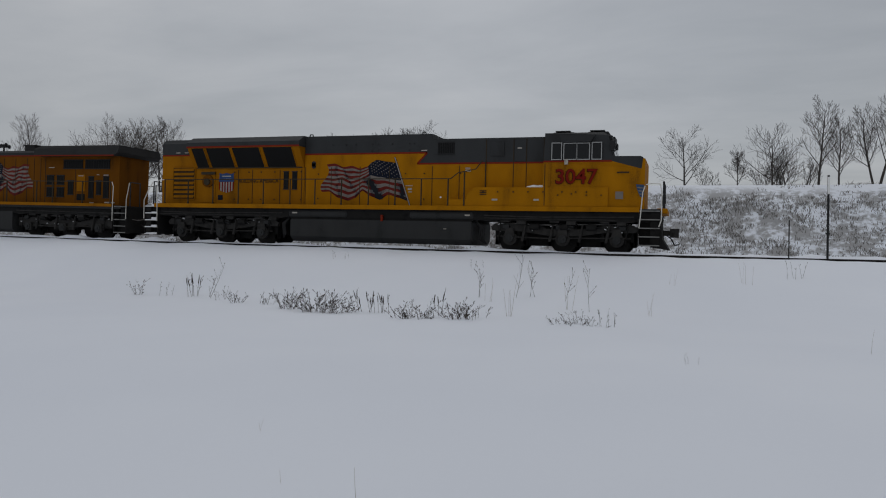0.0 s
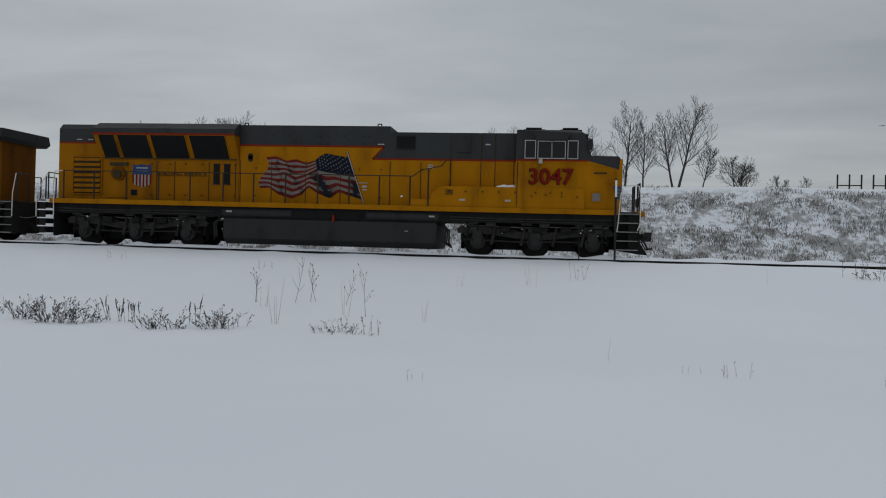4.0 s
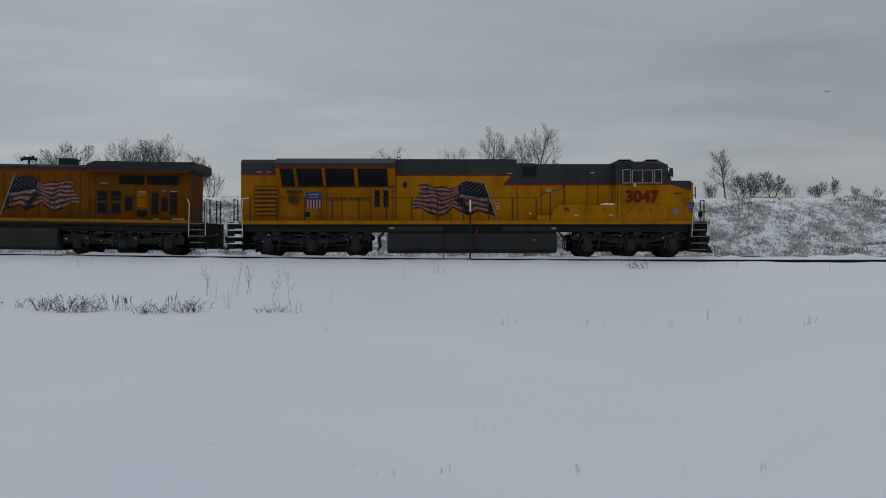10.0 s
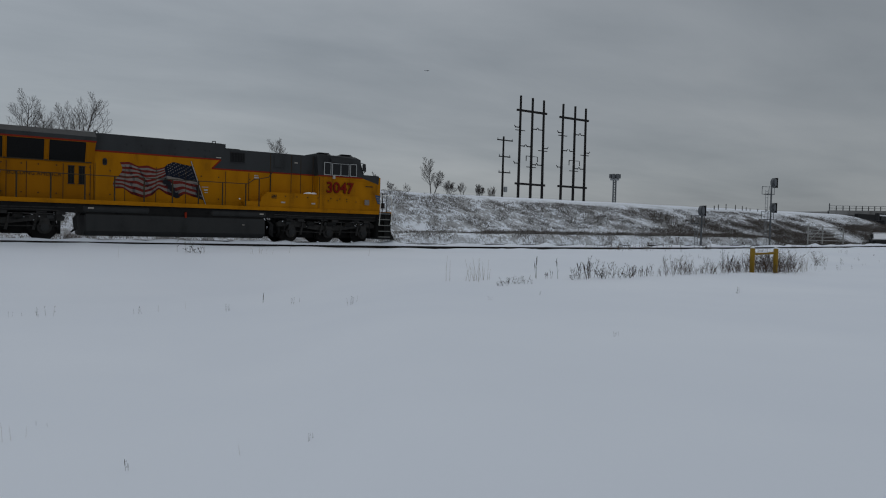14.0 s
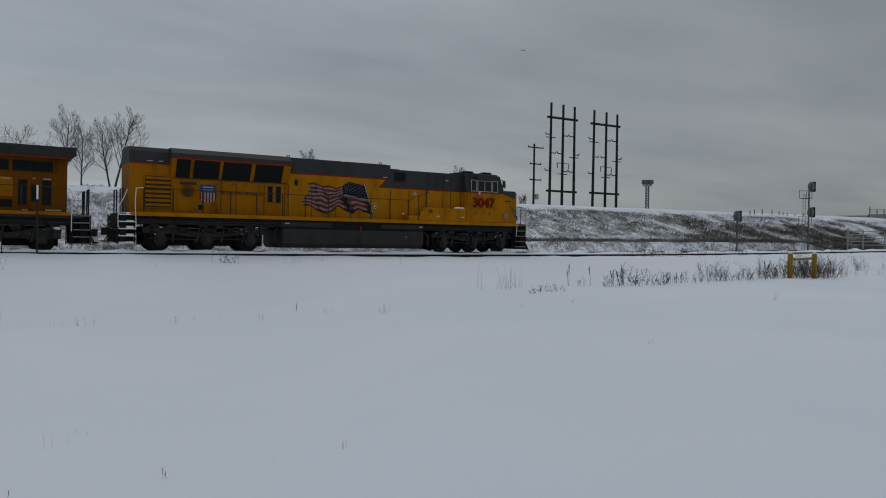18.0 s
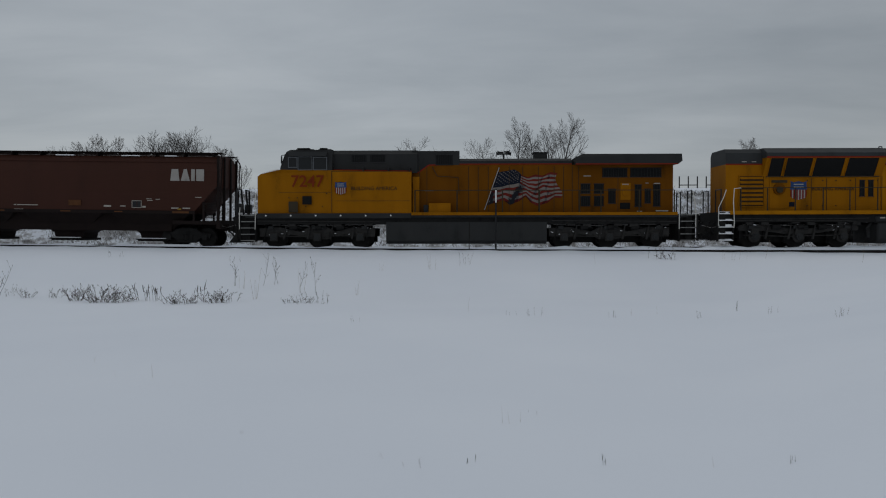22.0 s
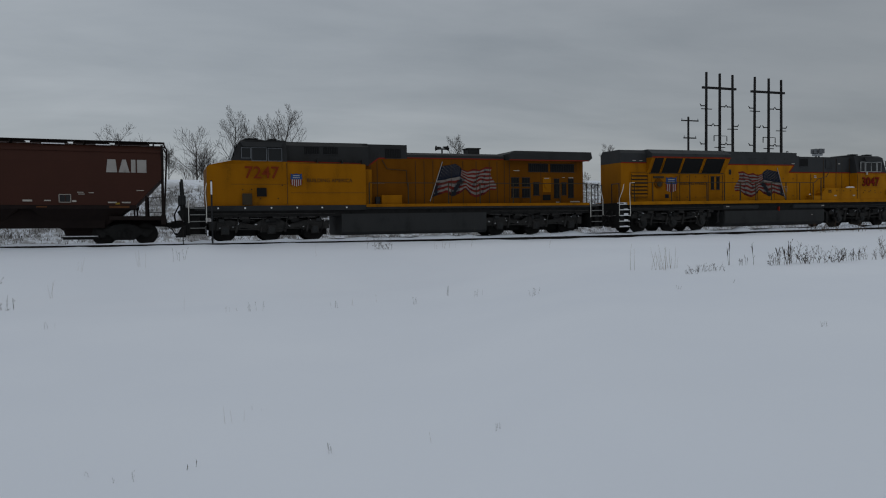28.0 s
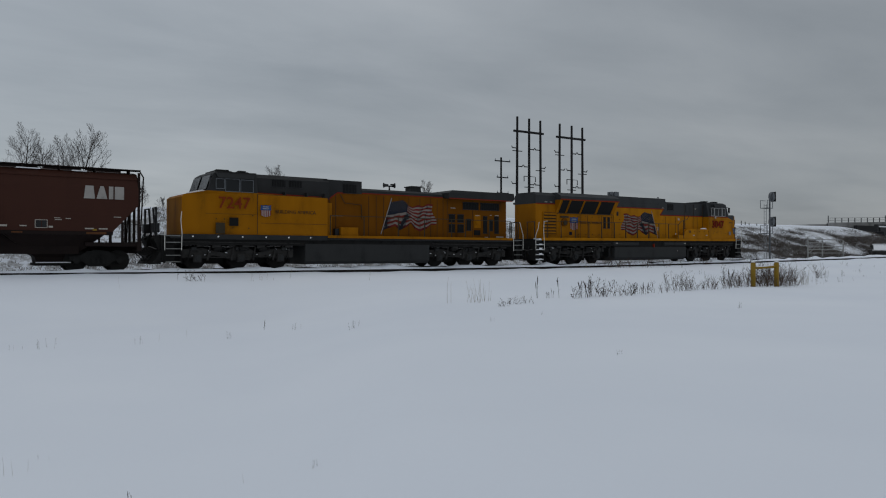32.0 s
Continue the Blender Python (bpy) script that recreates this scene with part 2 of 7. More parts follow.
def snow_material():
    m = bpy.data.materials.new("snow_field")
    m.use_nodes = True
    n, l = m.node_tree.nodes, m.node_tree.links
    bsdf = n["Principled BSDF"]
    geo = n.new("ShaderNodeNewGeometry")
    nn = {}
    for key, sc, det in (("drift", 0.10, 3), ("soft", 0.9, 4), ("grain", 9.0, 3), ("patch", 0.8, 6), ("patch2", 3.6, 5)):
        t = n.new("ShaderNodeTexNoise")
        t.inputs["Scale"].default_value, t.inputs["Detail"].default_value = sc, det
        t.inputs["Roughness"].default_value = 0.6
        l.new(geo.outputs["Position"], t.inputs["Vector"])
        nn[key] = t.outputs["Fac"]
    r = n.new("ShaderNodeValToRGB")
    r.color_ramp.elements[0].position, r.color_ramp.elements[0].color = 0.3, (0.780, 0.818, 0.886, 1)
    r.color_ramp.elements[1].position, r.color_ramp.elements[1].color = 0.7, (0.838, 0.872, 0.930, 1)
    l.new(nn["drift"], r.inputs[0])

    def mth(op, a, b):
        q = n.new("ShaderNodeMath")
        q.operation = op
        for i, v in enumerate((a, b)):
            if isinstance(v, (int, float)):
                q.inputs[i].default_value = v
            else:
                l.new(v, q.inputs[i])
        return q.outputs[0]

    def ramp2(v, lo, hi):
        q = n.new("ShaderNodeMapRange")
        q.inputs["From Min"].default_value, q.inputs["From Max"].default_value = lo, hi
        q.interpolation_type = "SMOOTHSTEP"
        l.new(v, q.inputs["Value"])
        return q.outputs["Result"]

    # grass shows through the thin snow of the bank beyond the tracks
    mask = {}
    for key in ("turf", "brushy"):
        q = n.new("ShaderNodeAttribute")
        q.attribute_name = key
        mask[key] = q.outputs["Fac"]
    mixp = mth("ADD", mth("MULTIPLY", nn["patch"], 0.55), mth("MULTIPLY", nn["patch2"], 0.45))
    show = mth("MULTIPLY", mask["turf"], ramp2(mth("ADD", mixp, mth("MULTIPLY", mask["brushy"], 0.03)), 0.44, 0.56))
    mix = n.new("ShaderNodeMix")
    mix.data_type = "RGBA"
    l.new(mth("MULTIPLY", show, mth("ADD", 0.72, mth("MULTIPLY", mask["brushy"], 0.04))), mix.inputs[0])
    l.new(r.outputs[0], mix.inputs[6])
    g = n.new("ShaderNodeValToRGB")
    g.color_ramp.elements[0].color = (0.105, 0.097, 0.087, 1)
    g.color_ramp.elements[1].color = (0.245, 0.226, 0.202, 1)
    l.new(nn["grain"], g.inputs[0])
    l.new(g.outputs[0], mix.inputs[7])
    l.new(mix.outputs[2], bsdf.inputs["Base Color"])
    bsdf.inputs["Roughness"].default_value = 0.85
    h = mth("ADD", mth("MULTIPLY", nn["soft"], 1.0), mth("MULTIPLY", nn["grain"], 0.10))
    bp = n.new("ShaderNodeBump")
    bp.inputs["Strength"].default_value, bp.inputs["Distance"].default_value = 0.25, 0.08
    l.new(h, bp.inputs["Height"])
    l.new(bp.outputs[0], bsdf.inputs["Normal"])
    return m


SNOW = snow_material()

# ---------------- mesh helpers ----------------


def box(bm, x0, x1, y0, y1, z0, z1, bev=0.0):
    m = Matrix.Translation(((x0 + x1) / 2, (y0 + y1) / 2, (z0 + z1) / 2)) @ Matrix.Diagonal((abs(x1 - x0), abs(y1 - y0), abs(z1 - z0), 1))
    r = bmesh.ops.create_cube(bm, size=1, matrix=m)
    if bev:
        es = {e for v in r["verts"] for e in v.link_edges}
        bmesh.ops.bevel(bm, geom=list(es), offset=bev, segments=2, affect="EDGES", profile=0.5)
    return bm


def prism(bm, pts, y0, y1, axis="y"):
    """Extrudes an outline of (a, z) pairs along y (or x)."""
    def at(a, b, z):
        return (a, b, z) if axis == "y" else (b, a, z)
    v0 = [bm.verts.new(at(a, y0, z)) for a, z in pts]
    v1 = [bm.verts.new(at(a, y1, z)) for a, z in pts]
    fs = [bm.faces.new(v0), bm.faces.new(v1[::-1])]
    k = len(pts)
    for i in range(k):
        fs.append(bm.faces.new((v0[i], v1[i], v1[(i + 1) % k], v0[(i + 1) % k])))
    bmesh.ops.recalc_face_normals(bm, faces=fs)
    return bm


def rod(bm, a, b, r0, r1=None, seg=8, caps=True):
    """A round bar from a to b."""
    a, b = Vector(a), Vector(b)
    r1 = r0 if r1 is None else r1
    q = (b - a).to_track_quat("Z", "Y")
    ring = []
    for p, r in ((a, r0), (b, r1)):
        ring.append([bm.verts.new(p + q @ Vector((r * math.cos(2 * math.pi * i / seg), r * math.sin(2 * math.pi * i / seg), 0))) for i in range(seg)])
    for i in range(seg):
        bm.faces.new((ring[0][i], ring[0][(i + 1) % seg], ring[1][(i + 1) % seg], ring[1][i]))
    if caps:
        bm.faces.new(ring[0][::-1])
        bm.faces.new(ring[1])
    return bm


def pipe(bm, pts, r, seg=6):
    """One swept round bar along a polyline."""
    pts = [Vector(p) for p in pts]
    closed = len(pts) > 3 and (pts[0] - pts[-1]).length < 1e-6
    if closed:
        pts = pts[:-1]
    rings, k = [], len(pts)
    for i, p in enumerate(pts):
        before = pts[i - 1] if i or closed else p
        after = pts[(i + 1) % k] if i < k - 1 or closed else p
        d0, d1 = (p - before).normalized(), (after - p).normalized()
        way = (d0 + d1).normalized() if (d0 + d1).length > 1e-6 else d1
        bend = max(0.5, way.dot(d1 if d1.length else d0))
        q = way.to_track_quat("Z", "Y")
        u, w = q @ Vector((1, 0, 0)), q @ Vector((0, 1, 0))
        if rings:  # no twist between the rings
            last = rings[-1][0].co - pts[i - 1]
            u = (last - way * last.dot(way)).normalized()
            w = way.cross(u)
        rings.append([bm.verts.new(p + (u * math.cos(2 * math.pi * j / seg) + w * math.sin(2 * math.pi * j / seg)) * r / math.sqrt(bend)) for j in range(seg)])
    for a, b in list(zip(rings, rings[1:])) + ([(rings[-1], rings[0])] if closed else []):
        for j in range(seg):
            bm.faces.new((a[j], a[(j + 1) % seg], b[(j + 1) % seg], b[j]))
    if not closed:
        bm.faces.new(rings[0][::-1])
        bm.faces.new(rings[-1])
    return bm


def disc(bm, c, r, y0, y1, seg=28):
    """A wheel-like disc whose axle runs along y."""
    rod(bm, (c[0], y0, c[1]), (c[0], y1, c[1]), r, seg=seg)
    return bm


def mesh_of(bm, name, mat, smooth=False):
    me = bpy.data.meshes.new(name)
    bm.to_mesh(me)
    bm.free()
    for mm in (mat if isinstance(mat, (list, tuple)) else [mat]):
        me.materials.append(mm)
    if smooth:
        me.polygons.foreach_set("use_smooth", [True] * len(me.polygons))
    return me


def part(name, bm, mat, parent, label="", smooth=False):
    ob = new(name, mesh_of(bm, name, mat, smooth))
    ob.parent = parent
    if label:
        ob["label"] = label
    return ob


def thing(name, m, label, category, group="", kind=""):
    ob = new(name)
    ob.empty_display_size = 0.2
    ob.matrix_basis = m
    return tagged(ob, label, category, group, kind)


def words(name, text, size, mat, parent, m, depth=0.004, stretch=1.0, label="", bold=0.0):
    """Lettering as a thin mesh, standing on the surface that m names."""
    cu = bpy.data.curves.new(name, "FONT")
    cu.body, cu.size, cu.align_x, cu.align_y, cu.extrude = text, size, "CENTER", "CENTER", depth
    cu.resolution_u = 3
    cu.offset = bold
    tmp = bpy.data.objects.new(name, cu)
    me = bpy.data.meshes.new_from_object(tmp)
    bpy.data.objects.remove(tmp)
    bpy.data.curves.remove(cu)
    me.transform(Matrix.Diagonal((stretch, 1, 1, 1)))
    me.materials.clear()
    me.materials.append(mat)
    ob = new(name, me)
    ob.parent = parent
    ob.matrix_basis = m
    if label:
        ob["label"] = label
    return ob


# ---------------- the ground ----------------
TRACK_Y = 36.55
BANK_END = 117.0


def track_y(x):
    """The line bends gently away from the field towards the bridge."""
    a = min(max(x, 0.0), 55.0)
    return TRACK_Y + 4.0e-4 * a * a


def bed_line(x):
    """Height of the railway's snow-filled bed."""
    x = min(max(x, -120.0), 160.0)
    return 0.70 + 1.7e-4 * (x - 22.0) ** 2 if x < 90 else 0.70 + 1.7e-4 * 68.0 ** 2


def rail_top(x):
    """The bed line, lifted towards the bridge to fit the train to the camera's view."""
    return bed_line(x) + 0.12 * ease(-5.0, 13.0, x)


def ease(a, b, v):
    t = min(1.0, max(0.0, (v - a) / (b - a)))
    return t * t * (3 - 2 * t)


BANK_FOOT = 41.0


def near_bank(x):
    """1 where the bank is drawn closer to fit the camera's view, 0 towards the bridge."""
    return 1 - ease(20.0, 45.0, x)


def crest_y(x):
    return 57.5 - 8.75 * near_bank(x)


def bank_top(x):
    k = crest_y(x) / 57.5
    return 1.65 + (3.30 + 0.0065 * min(max(0.0, x / k - 25.0), 80.0)) * k


def hollow(x, y):
    """1 where the field is sunk to fit the camera's view, 0 where it stays level."""
    return (1 - ease(0.32, 0.66, x / max(y, 6.0))) * ease(1.6, 6.0, y)


def ground_z(x, y):
    """Height of the snow: a low field, a rise to the track bed, a shallow ditch, then the long bank."""
    bed = bed_line(x) - 0.085
    low_field = hollow(x, y)
    foot = 17.0 + 8.6 * low_field
    z = -0.70 * low_field + (bed + 0.70 * low_field) * ease(foot, 34.0, y)
    z += 0.05 * noise.noise((x * 0.11, y * 0.14, 0.3)) * ease(1.0, 6.0, abs(y - TRACK_Y)) + 0.015 * noise.noise((x * 0.7, y * 0.7, 2.0))
    near = track_y(x) - y
    if 0.9 < near < 5.0:  # a snow ridge between siding and line, shaped to hide wheel bottoms from the camera
        z -= (0.0 + 0.06 * noise.noise((x * 0.5, 2.0, 4.0))) * (1 - ease(3.4, 5.0, near)) * ease(1.9, 2.1, near)
        z += (0.11 + 0.08 * ease(-5.0, 13.0, x) + 0.10 * noise.noise((x * 0.8, y * 0.6, 3.0)) + 0.06 * noise.noise((x * 2.3, y, 8.0))) * ease(0.9, 1.2, near) * (1 - ease(1.55, 1.95, near))
    z += 0.09 * ease(-5.0, 13.0, x) * (1 - ease(0.9, 1.5, abs(near)))
    if 32.5 < y < 39:  # blown snow lies unevenly against the rails
        z += ease(32.5, 34.0, y) * ((0.055 * noise.noise((x * 0.55, y * 1.2, 6.0)) + 0.20 * max(0.0, noise.noise((x * 1.0, y * 0.5, 12.0)) - 0.05)) * (0.25 if 1.9 < near < 3.4 else 1.0))
        z += 0.05 * ease(33.0, 34.4, y) * (1 - ease(34.9, 35.5, y)) * (1 - ease(6.0, 20.0, x))
    z += 0.10 * ease(foot - 2.0, foot + 0.6, y) * (1 - ease(foot + 1.5, foot + 5.0, y)) * (0.6 + 0.4 * noise.noise((x * 0.3, 1.0, 0.0)))
    if y > 38.6:
        z -= (0.35 + bed * 0.3) * ease(38.6, 41.0, y)
        low = z
        top = crest_y(x)
        edge = 1.2 * noise.noise((x * 0.05, 3.0, 0.0)) * (1 - 0.5 * near_bank(x))
        crest = bank_top(x) * (1 - ease(BANK_END - 9, BANK_END + 12, x)) + 0.3 * ease(BANK_END - 9, BANK_END + 12, x)
        rise = ease(42.5 - 0.9 * near_bank(x) + edge, top, y)
        z = low + (crest - low) * rise
        z += rise * (1 - rise) * 1.3 * (noise.noise((x * 0.12, y * 0.2, 5.0)) + 0.5 * noise.noise((x * 0.4, y * 0.5, 9.0)))
        z += rise * 0.10 * noise.noise((x * 0.15, y * 0.1, 1.0))
        z -= (crest - 0.5) * ease(top + 8.5, top + 38.0, y) * rise
        shelf = bench(x) * ease(41.6, 43.3, y) + 0.06 * noise.noise((x * 0.4, y * 0.6, 2.0))
        z += max(0.0, shelf - z) * ease(22.0, 28.0, x) * (1 - ease(68.0, 77.0, x))
    return z


def bench(x):
    """Height of the ledge that a buried upper line runs along, part way up the bank."""
    return 1.46 + 0.0068 * (x - 29.0)


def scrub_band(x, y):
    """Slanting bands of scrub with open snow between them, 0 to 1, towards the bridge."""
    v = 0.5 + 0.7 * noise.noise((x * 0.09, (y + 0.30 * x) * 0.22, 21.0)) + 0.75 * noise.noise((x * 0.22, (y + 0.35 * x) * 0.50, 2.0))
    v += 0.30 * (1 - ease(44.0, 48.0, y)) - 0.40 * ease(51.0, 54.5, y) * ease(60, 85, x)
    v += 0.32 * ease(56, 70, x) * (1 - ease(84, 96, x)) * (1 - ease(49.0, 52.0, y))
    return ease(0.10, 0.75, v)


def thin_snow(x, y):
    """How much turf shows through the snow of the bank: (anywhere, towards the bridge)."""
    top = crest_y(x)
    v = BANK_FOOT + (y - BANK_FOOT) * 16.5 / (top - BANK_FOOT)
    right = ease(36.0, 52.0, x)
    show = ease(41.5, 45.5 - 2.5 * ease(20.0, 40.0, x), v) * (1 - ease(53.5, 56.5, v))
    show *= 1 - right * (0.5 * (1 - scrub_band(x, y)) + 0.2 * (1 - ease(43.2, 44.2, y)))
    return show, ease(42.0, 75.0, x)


def axis_steps(lo, hi, near_lo, near_hi, step, grow=1.35):
    v = list(np.arange(near_lo, near_hi + 1e-6, step))
    d, a = step, near_hi
    while a < hi:
        d *= grow
        a += d
        v.append(a)
    d, a = step, near_lo
    while a > lo:
        d *= grow
        a -= d
        v.insert(0, a)
    return v


def build_ground():
    xs = axis_steps(-2500, 2500, -60, 125, 0.62)
    ys = axis_steps(-2500, 2500, -2, 60, 0.42)
    ys = sorted(ys + [y + k * 0.14 for y in ys if 31.5 < y < 38.5 for k in (1, 2)])
    nx = len(xs)
    verts = [(x, y, ground_z(x, y)) for y in ys for x in xs]
    faces = [(j * nx + i, j * nx + i + 1, (j + 1) * nx + i + 1, (j + 1) * nx + i) for j in range(len(ys) - 1) for i in range(nx - 1)]
    me = bpy.data.meshes.new("ground")
    me.from_pydata(verts, [], faces)
    me.polygons.foreach_set("use_smooth", [True] * len(me.polygons))
    me.materials.append(SNOW)
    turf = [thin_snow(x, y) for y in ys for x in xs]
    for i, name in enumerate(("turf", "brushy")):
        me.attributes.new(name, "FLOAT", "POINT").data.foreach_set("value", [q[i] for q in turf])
    return tagged(new("ground", me), "snow-covered field rising to a railway and a grassy bank", "ground", kind="structure")


build_ground()


def build_track():
    track = thing("railway_track", pose(0, 0, 0), "dark steel rails on snow-buried wooden ties", "track", kind="structure")
    def run_rail(parent, y, xs, line, height):
        bm = bmesh.new()
        prof = [(-0.075, -0.17), (0.075, -0.17), (0.075, -0.155), (0.012, -0.13), (0.012, -0.045), (0.036, -0.035), (0.036, 0), (-0.036, 0), (-0.036, -0.035), (-0.012, -0.045), (-0.012, -0.13), (-0.075, -0.155)]
        rings = [[bm.verts.new((x, line(x) + y + a, height(x) + b)) for a, b in prof] for x in xs]
        k = len(prof)
        for r0, r1 in zip(rings, rings[1:]):
            for i in range(k):
                bm.faces.new((r0[i], r1[i], r1[(i + 1) % k], r0[(i + 1) % k]))
        part("rail", bm, RAILM, parent)

    for y in (-0.755, 0.755):
        run_rail(track, y, list(np.arange(-120, 160.1, 2.0)), track_y, rail_top)
    siding = thing("siding_track", pose(0, 0, 0), "dark rail of a siding buried in snow beside the line", "track", kind="structure")
    # siding rail set on the sight line from the eye to the bed
    run_rail(siding, -2.25, list(np.arange(-120, 160.1, 2.0)), track_y, lambda x: EYE - (EYE - bed_line(x)) * 0.962)
    upper = thing("upper_track", pose(0, 0, 0), "dark rail of a snowed-in line on a ledge of the bank", "track", kind="structure")
    run_rail(upper, 43.55, list(np.arange(28, 69.1, 1.0)), lambda x: 0.0, lambda x: bench(x) + 0.065 - 0.18 * (1 - ease(28, 33, x)) - 0.18 * ease(63, 68, x))
    tie = None
    for i in range(260):
        x = -40 + i * 0.53
        if tie is None:
            bm = bmesh.new()
            box(bm, -0.115, 0.115, -1.3, 1.3, -0.18, 0.0, 0.01)
            tie = mesh_of(bm, "tie", WOODTIE)
        o = new("tie", tie)
        o.parent = track
        o.matrix_basis = pose(x, track_y(x) + 0.03 * math.sin(i * 2.3), rail_top(x) - 0.165)


build_track()

# ---------------- the train ----------------
HANDRAIL = material("handrail_paint", (0.036, 0.026, 0.013), 0.5, var=0.15)
PALE = material("pale_handrail_paint", (0.62, 0.60, 0.55), 0.5, var=0.12)
HOOD_Y, CAB_Y = 1.0, 1.5


def side(y):
    """Where decals stand: the wall that faces the field."""
    return -y - 0.006


def slab(outline, y0, y1, mat, name, parent, label="", bev=0.0):
    bm = bmesh.new()
    prism(bm, outline, y0, y1)
    if bev:
        es = [e for e in bm.edges if abs(e.verts[0].co.y - e.verts[1].co.y) > 0.05]
        bmesh.ops.bevel(bm, geom=es, offset=bev, segments=2, affect="EDGES")
    return part(name, bm, mat, parent, label)


def strip(points, width, y, mat, name, parent):
    """A painted stripe along a polyline of (x, z), on the field side."""
    bm = bmesh.new()
    for (a, b), (c, d) in zip(points, points[1:]):
        n = Vector((-(d - b), c - a)).normalized() * width / 2
        prism(bm, [(a - n.x, b - n.y), (c - n.x, d - n.y), (c + n.x, d + n.y), (a + n.x, b + n.y)], y, y + 0.012)
    return part(name, bm, mat, parent)


def plate(name, x0, x1, z0, z1, y, mat, parent, thick=0.03, label="", bev=0.0):
    bm = bmesh.new()
    box(bm, x0, x1, y - thick, y + 0.01, z0, z1, bev)
    return part(name, bm, mat, parent, label)


def louvre(name, x0, x1, z0, z1, n, y, parent, frame_mat, cols=1):
    """A frame with sloping slats over a flat plate, painted dark as a shaded recess."""
    back = plate(name, x0, x1, z0, z1, y, LETTER, parent, 0.012)
    bm = bmesh.new()
    for c in range(cols):
        a, b = x0 + (x1 - x0) * c / cols + 0.03, x0 + (x1 - x0) * (c + 1) / cols - 0.03
        for i in range(n):
            z = z0 + (z1 - z0) * (i + 0.25) / n
            h = (z1 - z0) / n
            v = [bm.verts.new(p) for p in ((a, y - 0.02, z), (b, y - 0.02, z), (b, y - 0.085, z - 0.0), (a, y - 0.085, z - 0.0), (a, y - 0.02, z + 0.60 * h), (b, y - 0.02, z + 0.60 * h))]
            bm.faces.new((v[3], v[2], v[5], v[4]))
            bm.faces.new((v[0], v[1], v[2], v[3]))
    for a, b, c, d in ((x0 - 0.03, x1 + 0.03, z0 - 0.04, z0), (x0 - 0.03, x1 + 0.03, z1, z1 + 0.04)):
        box(bm, a, b, y - 0.05, y, c, d)
    for a in (x0 - 0.04, x1):
        box(bm, a, a + 0.04, y - 0.05, y, z0, z1)
    part("slats", bm, frame_mat, back)
    return back


def grille(name, x0, x1, z0, z1, y, parent, n=6):
    """A dark mesh opening with a rim and thin vertical bars."""
    back = plate(name, x0, x1, z0, z1, y, DARKHOLE, parent, 0.014)
    bm = bmesh.new()
    for i in range(n):
        x = x0 + (x1 - x0) * (i + 0.5) / n
        box(bm, x - 0.006, x + 0.006, y - 0.022, y - 0.012, z0, z1)
    box(bm, x0 - 0.025, x1 + 0.025, y - 0.03, y, z1, z1 + 0.03)
    box(bm, x0 - 0.025, x1 + 0.025, y - 0.03, y, z0 - 0.03, z0)
    tagged(part("mesh_screen", bm, BLACK, back), kind="stuff")
    return back


def railing(parent, posts, top, y, foot=1.70, mat=None, mid=False):
    mat = mat or HANDRAIL
    for x, z in posts:
        bm = bmesh.new()
        rod(bm, (x, y, foot), (x, y, z), 0.030, seg=6)
        box(bm, x - 0.03, x + 0.03, y - 0.03, y + 0.03, foot, foot + 0.12)
        part("stanchion", bm, mat, parent)
    bm = bmesh.new()
    pipe(bm, [(x, y, z) for x, z in top], 0.021)
    part("handrail", bm, mat, parent)


def stairs(parent, x0, x1, y0, y1, z0, z1, n, snowy=False, cap=0.0):
    """A boxed step well with open treads."""
    well = part("step_well", box(bmesh.new(), x0 + 0.02, x1 - 0.02, min(y0, y1) + 0.28 if y0 < 0 else y0 - 0.3, max(y0, y1) if y0 < 0 else y0 - 0.28, z0, z1), UNDER, parent)
    for i in range(n):
        z = z0 + (z1 - z0) * i / (n - 1)
        bm = bmesh.new()
        yy = sorted((y0, y0 + (0.30 if y0 < 0 else -0.30)))
        box(bm, x0, x1, yy[0], yy[1], z - 0.02, z + 0.02, 0.006)
        part("step", bm, PALE if snowy else TRUCK, parent)
        bm = bmesh.new()
        box(bm, x0 + 0.03, x1 - 0.03, yy[0] - 0.006, yy[0] + 0.05, z - 0.012, z + 0.026, 0.006)
        part("tread_edge", bm, SNOWCAP if snowy else STEP_EDGE, parent)
        if snowy:
            bm = bmesh.new()
            box(bm, x0 + 0.05, x1 - 0.05, yy[0] + 0.05, yy[1] - 0.02, z + 0.02, z + 0.07 + 0.03 * (i % 3), 0.03)
            part("step_snow", bm, SNOWCAP, parent)
    for x in (x0, x1):
        bm = bmesh.new()
        yy = sorted((y0 + 0.02, y0 + (0.30 if y0 < 0 else -0.30)))
        box(bm, x - 0.012, x + 0.012, yy[0], yy[1], z0 - 0.05, z1 + 0.04)
        part("step_side", bm, UNDER, parent)
    return well


def grab(parent, pts, mat=None, r=0.019):
    return part("grab_iron", pipe(bmesh.new(), pts, r), mat or PALE, parent)


WHEEL_MESHES = {}


